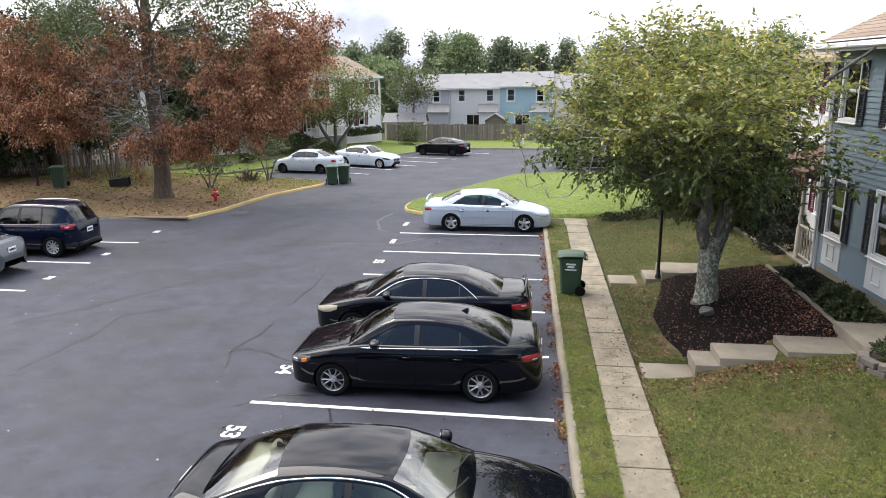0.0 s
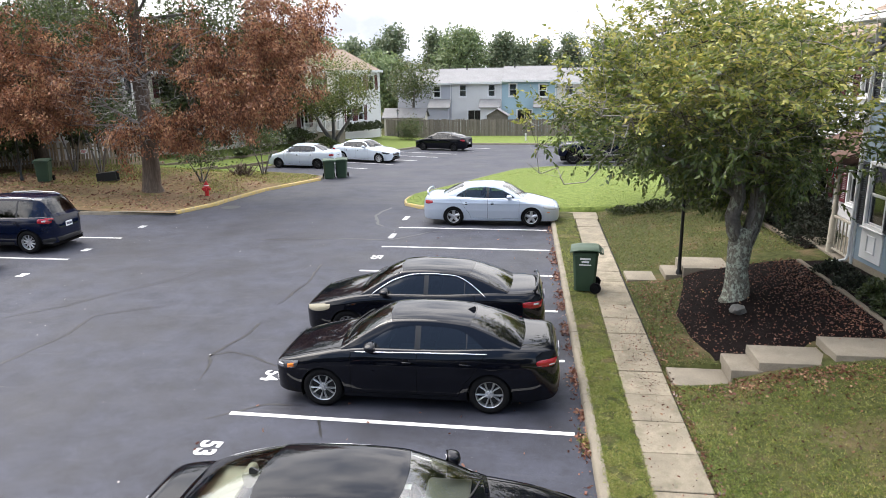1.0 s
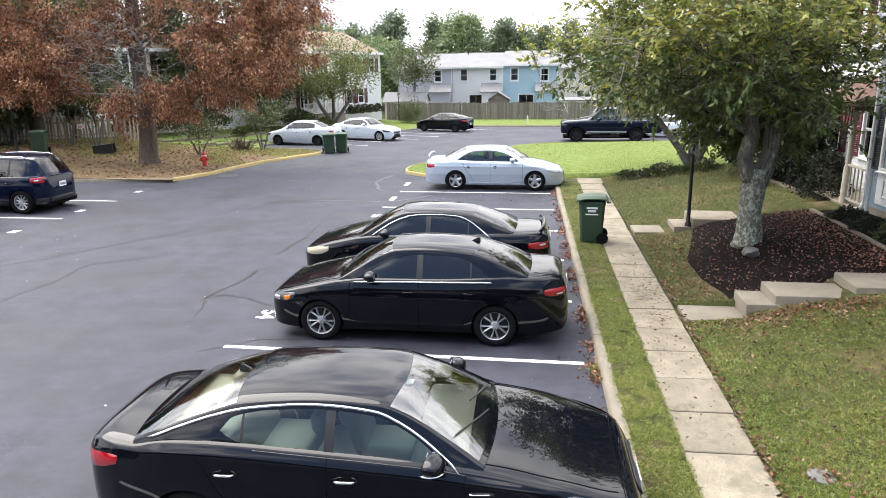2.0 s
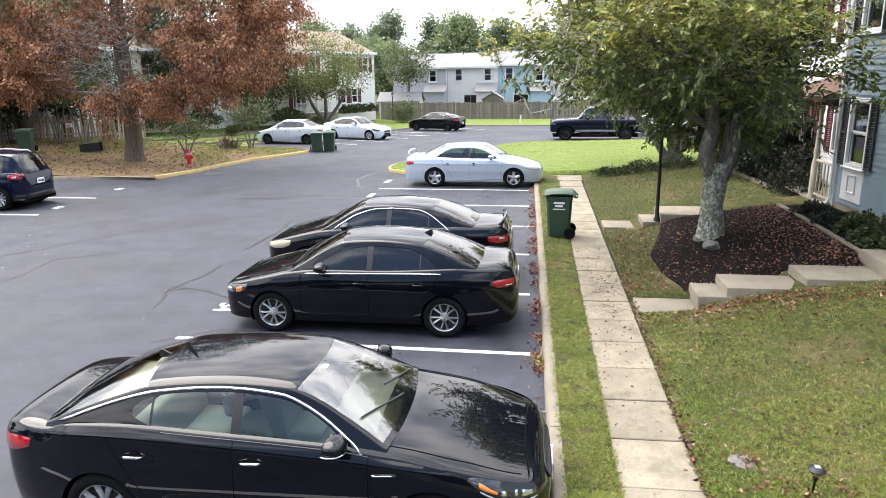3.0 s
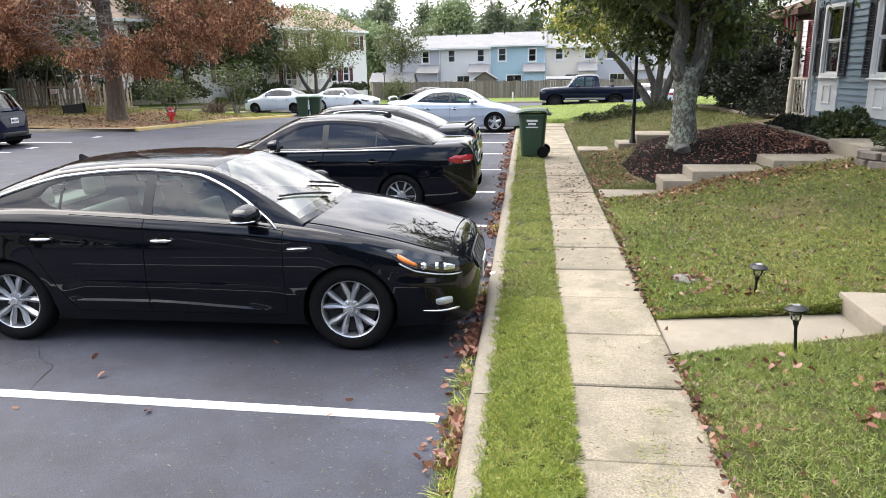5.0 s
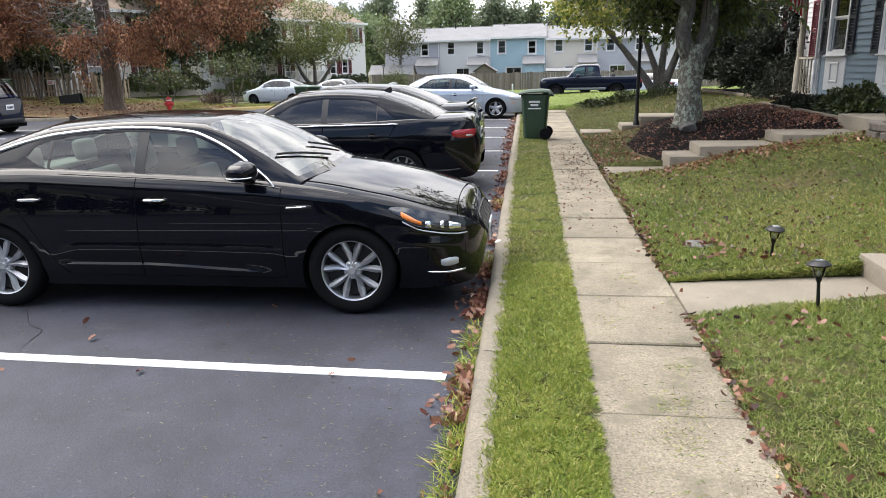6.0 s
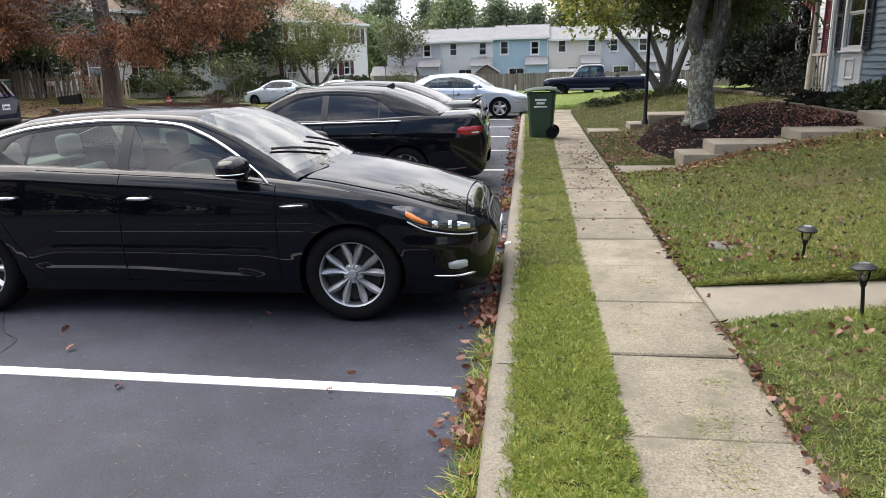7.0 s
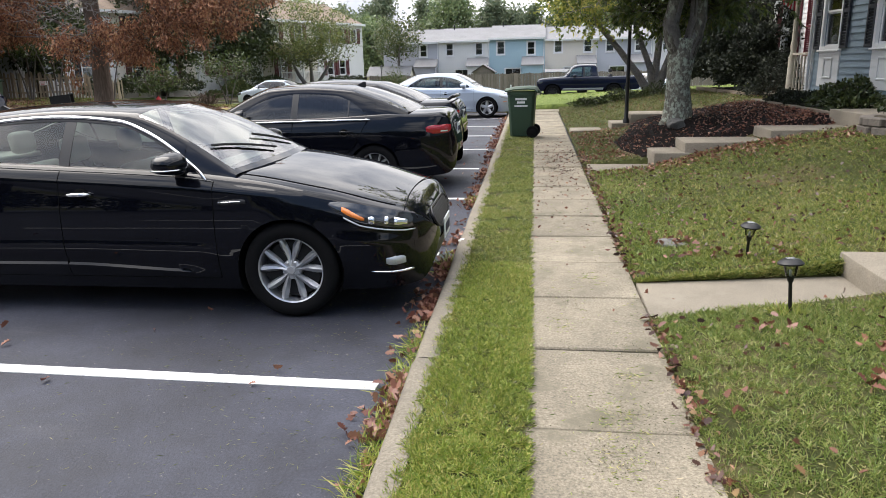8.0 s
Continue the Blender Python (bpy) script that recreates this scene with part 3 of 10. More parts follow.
kerb_run("kerb_right", [(kerb_x(y), y) for y in (-14, -4, 4, 12, 20, 26.3)], M["kerb"], "worn concrete kerb along the parking stalls")
kerb_run("kerb_island_front", [(-4.4, 26.75), (-0.42, 26.42)], M["kerb"], "concrete kerb in front of the grass island", inward=-1)
kerb_run("kerb_island_nose", [(-4.4, 26.75), (-5.3, 27.1), (-6.0, 27.7), (-6.2, 28.5), (-6.2, 29.4)], M["yellow"], "yellow-painted kerb round the nose of the grass island", step=1.6)
kerb_run("kerb_island_back", [(-6.2, 29.4), (-6.13, 30.2), (-4.95, 33.1), (-3.3, 37.5), (-2.04, 40.6), (-0.2, 41.9), (2.0, 42.4), (10, 42.4), (45, 42.4)], M["kerb"], "low concrete kerb behind the grass island")
kerb_run("kerb_left_front", [(-60, 24.75), (-18.3, 24.95), (-14.9, 25.15), (-14.5, 25.3)], M["kerb"], "dirty concrete kerb beside bare soil", inward=-1)
kerb_run("kerb_left_yellow", [(-14.5, 25.3), (-13.73, 27.2), (-13.3, 31.4), (-12.25, 34.6), (-11.95, 35.6)], M["yellow"], "yellow-painted no-parking kerb in a long curve", inward=-1, step=2.4)
kerb_run("kerb_left_back", [(-11.95, 35.6), (-12.1, 36.6), (-13.2, 37.4), (-16.2, 38.5), (-17.2, 40.5), (-14.2, 48), (-10.8, 56.5), (-9.2, 61)], M["kerb"], "concrete kerb at the head of the far stalls", inward=-1)
kerb_run("kerb_far", [(-9.2, 61), (-5, 60.9), (20, 60.5), (50, 60.3)], M["kerb"], "far concrete kerb before a grass strip", inward=-1)

# grass verge between kerb and pavement
WALK_L, WALK_R = lerp_table([(-14, 0.90), (4, 0.79), (8, 0.73), (15, 0.64), (26, 0.54)]), lerp_table([(-14, 1.62), (4, 1.57), (26, 1.42)])
rows = [[(x0 + (x1 - x0) * s, y, 0.115 + 0.02 * math.sin(math.pi * s)) for s in (0, 0.33, 0.66, 1)] for y in np.arange(-14, 26.21, 0.6) for x0, x1 in [(kerb_x(y) + 0.14, WALK_L(y) + 0.02)]]
tagged(raw("verge", *sheet(rows), M["lawn"], smooth=True), "narrow strip of grass between kerb and pavement", "verge", kind="structure")

# the houses' lawn
ys = [*np.arange(-14, 5.0, 0.6), lambda x: path_lo(x) - 0.01, lambda x: path_lo(x) + 0.01, lambda x: path_hi(x) - 0.01, lambda x: path_hi(x) + 0.01, *sorted([*np.arange(6.8, 26.41, 0.6), 11.54, 11.56, 12.30, 12.32])]
rows = [[(x, yy, yard_z(x, yy)) for x, yy in ((x, y(x) if callable(y) else y) for x in (WALK_R(5.8 if callable(y) else y) - 0.02, 1.75, 1.95, 2.2, 2.51, 2.53, 2.8, 3.06, 3.08, 3.4, 3.8, 4.2, 4.7, 5.3, 6.3, 9, 20, 60))] for y in ys]
tagged(raw("lawn", *sheet(rows), M["lawn"], smooth=True), "sloping front lawn, green with worn patches and fallen leaves", "lawn", kind="structure")
rows = [[(x0 + (60 - x0) * s, y, yard_z(x0 + (60 - x0) * s, y)) for s in (0, 0.02, 0.05, 0.08, 0.12, 0.16, 0.22, 0.3, 0.5, 1)] for y in (26.41, 26.75, 27.1, 27.7, 28.5, 29.4, 30.2, 31.5, 33.1, 35, 37.5, 39, 40.6, 41.3, 41.9, 42.4) for x0 in [island_left(y) + 0.1]]
rows.insert(0, [(x, y - 0.004, -0.05) for x, y, z in rows[0]])
tagged(raw("island", *sheet(rows), M["mound"], smooth=True), "bright green grass island mounding up behind the stalls", "lawn", kind="structure")

mark = part("paint_mark", box_bm((kerb_x(7.29) + 0.004, 7.25, 0.10), (kerb_x(7.29) + 0.075, 7.33, 0.134), 0.02), M["line"])
tagged(mark, "dab of white paint on the kerb at a stall line", "road marking", kind="structure")

# bank with bare soil on the left, garden grass behind it
rows = [[(left_edge(y) - 0.1 - s, y, bank_z(left_edge(y) - 0.1 - s, y)) for s in (0, 1, 2.5, 4, 6, 8, 11, 15, 22, 45)] for y in (25.05, 25.6, 26.4, 27.2, 29, 31.4, 33, 34.6, 35.6, 36.6, 37.0, 37.4, 38, 38.5)]
tagged(raw("bank", *sheet(rows), M["dirt"], smooth=True), "bare brown soil littered with leaves and pine straw", "ground", kind="structure")
rows = [[(left_edge(y) - 0.1 - s, y, bank_z(left_edge(y) - 0.1 - s, y)) for s in (0, 1, 2.5, 4, 6, 8, 11, 15, 22, 45)] for y in (38.5, 39.5, 40.5, 44, 48, 52, 56.5, 61, 68)]
tagged(raw("garden", *sheet(rows), M["mound"], smooth=True), "green front gardens before the left terrace", "lawn", kind="structure")
rows = [[(x, y, lot_z(y) + 0.115 + 0.03 * (y - 61)) for x in (-9.2, 0, 10, 25, 60)] for y in (61, 64, 68, 72)]
tagged(raw("far_grass", *sheet(rows), M["mound"], smooth=True), "strip of mown grass before the board fence", "lawn", kind="structure")

# pavement of separate slabs
pavement = thing("pavement", pose(0, 0, 0), "narrow concrete pavement of square slabs with open joints", "pavement", kind="structure")
slab = part("slab", box_bm((-0.376, -0.4455, -0.12), (0.382, 0.4455, 0.0), 0.009), M["concrete"], pavement)
PITCH = 0.905
first = True
for i in range(-14, 24):
    y = 3.955 + PITCH * (i + 0.5)
    m = pose((WALK_L(y) + WALK_R(y)) / 2, y, 0.105 + random.uniform(-0.006, 0.006), random.uniform(-0.3, 0.3), random.uniform(-0.3, 0.3), 0.5)
    if first:
        slab.matrix_basis, first = m, False
    else:
        share("slab", slab, pavement, m)
part("slab", box_bm((-0.33, 25.15, 0.0), (1.42, 26.35, 0.115), 0.01), M["concrete"], pavement)

# stall lines
lines = thing("stall_lines", pose(0, 0, 0), "white painted stall lines, scuffed", "road marking", kind="structure")
for y in (-1.0, 1.75, 4.51, 7.23, 9.955, 12.64, 15.40, 18.18, 20.90, 23.64):
    bm = box_bm((-5.45, -0.05, 0.0), (kerb_x(y) - 0.17, 0.05, 0.004))
    bmesh.ops.transform(bm, matrix=pose(0, y, 0, 0, 0, -0.75), verts=bm.verts)
    part("line", bm, M["line"], lines)
for y in (10.3, 13.0, 15.72, 18.61, 21.33):
    part("line", box_bm((-19.8, y - 0.05, 0.0), (-14.3, y + 0.05, 0.004)), M["line"], lines)
FAR_TURN = -22
for i in range(7):
    x, y = -11.2 + 1.06 * i, 41.3 + 2.55 * i
    bm = box_bm((0.3, -0.05, 0.0), (5.3, 0.05, 0.006))
    bmesh.ops.transform(bm, matrix=pose(x - 4.6, y + 1.9, 0, 0, 0, FAR_TURN), verts=bm.verts)
    for v in bm.verts:
        v.co.z += lot_z(v.co.y)
    part("line", bm, M["line"], lines)


def painted_text(body, x, y, size, parent):
    """Painted figures, read by a driver who enters the stall."""
    c = bpy.data.curves.new("figures", "FONT")
    c.body, c.size, c.extrude, c.offset = body, size, 0.002, 0.012
    c.align_x, c.align_y = "CENTER", "CENTER"
    tmp = bpy.data.objects.new("figures", c)
    scene.collection.objects.link(tmp)
    me = bpy.data.meshes.new_from_object(tmp.evaluated_get(bpy.context.evaluated_depsgraph_get()))
    bpy.data.objects.remove(tmp)
    me.name = "figures"
    ob = mesh_object("figures", me, M["line"], parent)
    ob.matrix_basis = pose(x, y, 0.005, 0, 0, -90)
    return ob


numbers = thing("stall_numbers", pose(0, 0, 0), "white stencilled stall numbers at the open ends", "road marking", kind="structure")
for body, y in (("53", 8.97), ("54", 11.45), ("55", 19.68)):
    painted_text(body, -5.33, y, 0.43, numbers)
for x, y in ((-14.47, 16.96), (-14.48, 19.73), (-14.6, 23.1)):
    for dy in (-0.11, 0.11):
        part("figure_bar", box_bm((x - 0.11, y + dy * 0.8 - 0.06, 0), (x + 0.11, y + dy * 0.8 + 0.06, 0.004), 0), M["line"], numbers)
for x, y in ((-5.42, 22.4), (-5.5, 25.3)):
    for i in range(6):
        part("letter_bar", box_bm((x - 0.09, y + 0.12 * (i - 2.5) - 0.03, 0), (x + 0.09, y + 0.12 * (i - 2.5) + 0.03, 0.004)), M["line"], numbers)

# sealed cracks
cracks = thing("crack_sealing", pose(0, 0, 0), "wandering black sealed cracks in the asphalt", "road marking", kind="structure")
for pts, w in (
    ([(-6.6, 13.99), (-6.51, 13.33), (-6.72, 12.5), (-6.81, 12.14), (-6.46, 11.12)], 0.07),
    ([(-6.85, 12.23), (-6.5, 12.42), (-5.91, 12.21), (-5.26, 11.81)], 0.06),
    ([(-6.68, 18.77), (-6.54, 17.04), (-6.53, 16.02), (-6.65, 15.18)], 0.06),
    ([(-10.59, 10.52), (-10.47, 11.58), (-10.37, 12.56), (-10.42, 14.06), (-9.04, 15.06)], 0.05),
    ([(-10.59, 10.52), (-9.57, 10.51)], 0.05),
    ([(-6.53, 27.31), (-6.73, 25.67), (-6.32, 24.25), (-6.0, 23.8)], 0.13),
    ([(-9.55, 21.61), (-7.2, 21.83), (-5.42, 21.83), (-4.34, 23.03), (-0.27, 24.22)], 0.09),
    ([(-3.94, 10.06), (-3.79, 9.46)], 0.06),
    ([(-3.42, 5.44), (-3.22, 5.19), (-3.0, 5.03), (-2.95, 4.86), (-2.90, 4.60)], 0.008),
    ([(-3.22, 5.19), (-3.36, 5.05), (-3.40, 4.92)], 0.006),
    ([(-12.8, 13.2), (-11.4, 15.0), (-10.2, 16.9), (-9.6, 18.4)], 0.03),
    ([(-5.76, 9.81), (-4.98, 10.35), (-4.35, 10.37)], 0.05),
):
    vs, fs = [], []
    P = [Vector((x, y, 0)) for x, y in pts]
    fine = [a + (b - a) * i / 8 for a, b in zip(P, P[1:]) for i in range(8)] + [P[-1]]
    for i, p in enumerate(fine):
        d = (fine[min(i + 1, len(fine) - 1)] - fine[max(i - 1, 0)]).normalized()
        off = 0.16 * noise.noise(p * 0.9) + 0.04 * noise.noise(p * 5)
        ww = w * (0.45 + 0.35 * noise.noise(p * 3 + Vector((7, 0, 0)))) * min(1, 3 * (len(fine) - 1 - i) / len(fine) + 0.25)
        s = Vector((d.y, -d.x, 0))
        vs += [p + s * (off - ww) + Vector((0, 0, 0.003)), p + s * (off + ww) + Vector((0, 0, 0.003))]
    fs = [(2 * i, 2 * i + 1, 2 * i + 3, 2 * i + 2) for i in range(len(fine) - 1)]
    raw("crack", vs, fs, M["sealer"], cracks)

# paths and steps up to the doors
def path_slab(name, x0, x1, y0, y1, top, base, label):
    bm = box_bm((x0, y0, base), (x1, y1, top), 0.018, seg=2)
    for v in bm.verts:
        v.co.z += 0.004 * noise.noise(v.co * 3)
    return tagged(part(name, bm, M["step"], smooth=True, sharp=40), label, "step", kind="structure")


path_slab("path", 1.56, 2.50, 11.56, 12.30, 0.125, -0.05, "flat concrete slab leading from pavement to steps")
path_slab("step_1", 2.49, 3.0, 11.72, 12.46, 0.36, 0.0, "low concrete step rising out of the lawn")
path_slab("step_2", 2.92, 4.12, 11.74, 12.52, 0.51, 0.0, "broad concrete step with worn rounded edges")
path_slab("step_3", 4.10, 5.42, 11.78, 12.64, 0.67, 0.1, "broad concrete step beside the mulched bed")
path_slab("stoop", 5.29, 6.52, 11.4, 12.95, 0.885, 0.2, "raised concrete stoop at the house front")
near_path = path_slab("path_near", 1.552, 3.10, 5.39, 6.15, 0.110, -0.05, "concrete slab path leading to a raised step")
for v in near_path.data.vertices:
    v.co.y += (path_lo(v.co.x) - 5.39) if v.co.y < 5.7 else (path_hi(v.co.x) - 6.15)
path_slab("step_near", 3.05, 4.6, 5.70, 6.48, 0.275, -0.05, "thick concrete step with exposed aggregate sides")
path_slab("step_near_upper", 4.55, 6.25, 5.72, 6.6, 0.50, -0.05, "upper concrete step towards the house")
path_slab("path_far", 1.50, 2.45, 17.5, 18.3, 0.17, -0.05, "concrete slab path crossing the lawn")
path_slab("step_far_1", 2.40, 2.86, 17.45, 18.35, 0.33, 0.0, "low concrete step crossing the lawn")
path_slab("step_far_2", 2.80, 6.2, 17.4, 18.45, 0.53, 0.0, "long concrete path slab behind the mulched bed")

# ---- vehicles ----
def wheel_parts(parent, x, y, r, width, side, style, rim_r):
    """A wheel under a car: hub disc with its tyre and its rim. side -1: outer face to -y."""
    key = (r, width, style, rim_r)
    if key not in wheel_parts.made:
        w2 = width / 2
        tyre = bmesh.new()
        lathe(tyre, [(rim_r, -w2 * 0.86), (r - 0.045, -w2), (r - 0.012, -w2 * 0.86), (r, -w2 * 0.5), (r, w2 * 0.5), (r - 0.012, w2 * 0.86), (r - 0.045, w2), (rim_r + 0.012, w2 * 0.92), (rim_r, w2 * 0.80)], 40)
        rim = bmesh.new()
        lathe(rim, [(rim_r * 0.93, -w2 * 0.8), (rim_r * 0.95, w2 * 0.55), (rim_r * 0.965, w2 * 0.80), (rim_r * 1.005, w2 * 0.86), (rim_r * 1.01, w2 * 0.80)], 40)
        face = w2 * 0.72
        n, twin, wide, dish = style

        def spoke(angle, half0, half1, skew):
            pts = []
            stations = ((0.14, half0 * 0.85), (0.34, half0 * 0.9), (0.52, half1 * 1.0), (0.74, half1 * 1.18), (0.97, half1 * 0.92)) if twin else ((0.16, half0), (0.55, (half0 + half1) * 0.68), (0.97, half1))
            for f, hw in stations:
                rr, z = rim_r * f, face - dish * (1 - abs(2 * f - 0.9)) - (0.012 if f > 0.9 else 0)
                a = angle + skew * f
                c, s = math.cos(a), math.sin(a)
                for u, dz in ((-hw, -0.020), (-hw * 0.62, 0.002), (hw * 0.15, 0.009), (hw, -0.020)):
                    pts.append(rim.verts.new((rr * c - u * s, rr * s + u * c, z + dz)))
            for i in range(len(stations) - 1):
                for j in range(3):
                    rim.faces.new((pts[4 * i + j], pts[4 * i + j + 1], pts[4 * i + 5 + j], pts[4 * i + 4 + j]))
        for i in range(n):
            a = 2 * math.pi * i / n + math.pi / 2
            if twin:
                spoke(a - twin * 0.45, wide * 0.75, wide, -twin * 0.55)
                spoke(a + twin * 0.45, wide * 0.75, wide, twin * 0.55)
            else:
                spoke(a, wide, wide * 0.85, 0)
        lathe(rim, [(0.0, face + 0.012), (0.026, face + 0.011), (0.031, face + 0.004), (0.033, face - 0.004), (rim_r * 0.24, face - 0.006), (rim_r * 0.30, face - 0.018), (rim_r * 0.32, face - 0.05)], 20)
        for i in range(5):
            a = 2 * math.pi * (i + 0.5) / 5 + math.pi / 2
            lathe(rim, [(0.0, 0.003), (0.009, 0.002), (0.010, -0.02)], 8, Matrix.Translation((0.055 * math.cos(a), 0.055 * math.sin(a), face - 0.004)))
        disc = lathe_bm([(0.0, w2 * 0.28), (rim_r * 0.86, w2 * 0.28), (rim_r * 0.90, -w2 * 0.1), (rim_r * 0.97, -w2 * 0.3), (rim_r * 0.97, -w2 * 0.75), (0.0, -w2 * 0.75)], 24)
        res = []
        for nm, bm, mt, sh in (("wheel", disc, M["brake"], 30), ("tyre", tyre, M["rubber"], 50), ("rim", rim, style_mat(style), 35)):
            me = bpy.data.meshes.new(nm)
            bm.normal_update()
            bmesh.ops.recalc_face_normals(bm, faces=bm.faces)
            bm.to_mesh(me)
            bm.free()
            me.polygons.foreach_set("use_smooth", [True] * len(me.polygons))
            me.set_sharp_from_angle(angle=radians(sh))
            me.materials.append(mt)
            res.append(me)
        wheel_parts.made[key] = res
    disc, tyre, rim = wheel_parts.made[key]
    hub = new("wheel", disc)
    hub.parent = parent
    hub.matrix_basis = pose(x, y, r, 90 if side < 0 else -90, 0, 0)
    for nm, me in (("tyre", tyre), ("rim", rim)):
        o = new(nm, me)
        o.parent = hub
    return hub


wheel_parts.made = {}


def style_mat(style):
    return M["dark_alloy"] if style[3] < 0 else M["alloy"]


class Shell:
    """The outer form of a car: top line, waist, underside and plan, nose at d = 0; x runs forward from the middle of the wheelbase."""

    def __init__(self, s):
        self.s = s
        self.L, self.W = s["L"], s["W"]
        self.x0 = s["wb"] / 2 + s["fo"]
        self.top, self.low, self.plan = smooth_table(s["top"]), smooth_table(s["low"]), smooth_table(s["plan"])
        self.crown = smooth_table(s["crown"])
        self.zm = s.get("zm", 0.60)
        flat_line = lambda z: (lambda d: z)
        self.creases = [(flat_line(c[0]) if isinstance(c[0], float) else smooth_table(c[0]), c[1], c[2] if len(c) > 2 else 0.035) for c in s.get("creases", ((0.80, 0.010),))]
        self.ledge_lines = [(q[0], smooth_table(q[0])) for q in s.get("ledges", ())]
        self.ledges = [(smooth_table(tab), d0, d1, amp, drop) for tab, d0, d1, amp, drop in s.get("ledges", ())]

    def waist(self, d):
        return max(self.top(d) - self.crown(d), self.low(d) + 0.02)

    def half(self, d, z):
        """Half-width of the side at height z."""
        w = self.plan(d) * self.W / 2
        k = 1 - 0.075 * max(0, (self.zm - z) / 0.4) ** 2 - 0.055 * max(0, (z - self.zm) / 0.4) ** 2
        zs = self.waist(d)
        k -= 0.035 * max(0, 1 - (zs - z) / 0.07) ** 2
        for zc, depth, soft in self.creases:
            k += depth * math.exp(-((z - zc(d)) / soft) ** 2)
        w *= k
        for zc, d0, d1, amp, drop in self.ledges:
            u = zc(d) - z
            if u > -0.006 and d0 < d < d1:
                w += amp * sstep(d0, d0 + 0.30, d) * (1 - sstep(d1 - 0.20, d1, d)) * min(1.0, (u + 0.006) / 0.016) * max(0.0, 1 - max(u - 0.010, 0.0) / drop)
        return w

    def levels(self, d):
        """Heights of the rows of the side; rows follow the creases and ledges along the whole car."""
        zl, zs = self.low(d), self.waist(d)
        lines = [(np.mean([p[1] for p in tab]), (f, (-0.010, 0.007))) for tab, f in self.ledge_lines]
        lines += [(f(2.0), (f, (-soft, 0.0, soft))) for f, depth, soft in self.creases if soft < 0.03]
        stops = [zl]
        for _, (f, offs) in sorted(lines, key=lambda q: q[0]):
            for o in offs:
                stops.append(min(max(f(d) + o, stops[-1]), zs))
        stops.append(zs)
        gaps = max(2, round(14 / (len(lines) + 1)))
        rows, k = [], 0
        sizes = [len(offs) for _, (f, offs) in sorted(lines, key=lambda q: q[0])]
        tight = set()
        for m in sizes:
            tight |= set(range(k + 1, k + m))
            k += m
        for i, (p, q) in enumerate(zip(stops, stops[1:])):
            n = 1 if i in tight else gaps
            rows += [p + (q - p) * j / n for j in range(n)]
        return rows + [zs]

    def front(self, y, z, tail=False):
        """How far along d the surface lies at y, z, from the nose or from the tail."""
        a, b = (self.L / 2, self.L) if tail else (0.0, self.L / 2)
        for _ in range(40):
            m = (a + b) / 2
            inside = self.low(m) < z < self.top(m) and self.half(m, min(z, self.waist(m))) > abs(y)
            if tail:
                a, b = (m, b) if inside else (a, m)
            else:
                a, b = (a, m) if inside else (m, b)
        return (a + b) / 2


def car_body(sh, car, paint):
    s, L = sh.s, sh.L
    ns = len(sh.levels(1.0))
    tc = 9
    ds = sorted(set([0, 0.012, 0.03, 0.055, 0.09, 0.13, 0.18] + list(np.arange(0.23, L - 0.2, 0.045)) + [L - 0.18, L - 0.13, L - 0.09, L - 0.055, L - 0.03, L - 0.012, L]))
    bm = bmesh.new()
    grid = []
    wheels = (sh.x0 - s["fo"], sh.x0 - s["fo"] - s["wb"])
    R = s["r"] + s.get("gap", 0.028)
    for d in ds:
        zl, zs, zt = sh.low(d), sh.waist(d), sh.top(d)
        ring = []
        for z in sh.levels(d):
            ring.append((sh.x0 - d, sh.half(d, z), z, True))
        wy = ring[-1][1]
        for i in range(1, tc + 1):
            a = math.pi / 2 * i / tc
            ring.append((sh.x0 - d, wy * math.cos(a) ** 0.8 if i < tc else 0.0, zs + (zt - zs) * math.sin(a) ** 0.9, False))
        grid.append(ring)
    cab0, cab1 = s["cowl"] + 0.10, s["deck"] - 0.06
    ends = []
    for sgn in (-1, 1):
        vs = []
        for d, ring in zip(ds, grid):
            row = []
            for x, y, z, sidep in ring:
                inside = False
                if sidep:
                    for wx in wheels:
                        dx, dz = x - wx, z - s["r"]
                        q = math.hypot(dx, dz)
                        if q < R:
                            inside = True
                            if q > 1e-4:
                                x, z = wx + dx * R / q, max(s["r"] + dz * R / q, sh.low(d) if dz < 0 else z)
                row.append((bm.verts.new((x, sgn * y, z)), inside))
            vs.append(row)
        ends.append((vs[0], vs[-1]))
        for i in range(len(ds) - 1):
            for j in range(len(grid[0]) - 1):
                q = (vs[i][j], vs[i][j + 1], vs[i + 1][j + 1], vs[i + 1][j])
                if all(v[1] for v in q):
                    continue
                if j >= ns + 1 and cab0 < ds[i] and ds[i + 1] < cab1:
                    continue
                f = [v[0] for v in q]
                try:
                    bm.faces.new(f if sgn < 0 else f[::-1])
                except ValueError:
                    pass
    for k in (0, 1):
        # close nose and tail
        a, b = ends[0][k], ends[1][k]
        for j in range(len(a) - 1):
            bm.faces.new([q for q in (a[j][0], a[j + 1][0], b[j + 1][0], b[j][0])])
    bmesh.ops.remove_doubles(bm, verts=bm.verts, dist=0.0015)
    bmesh.ops.recalc_face_normals(bm, faces=bm.faces)
    return bm


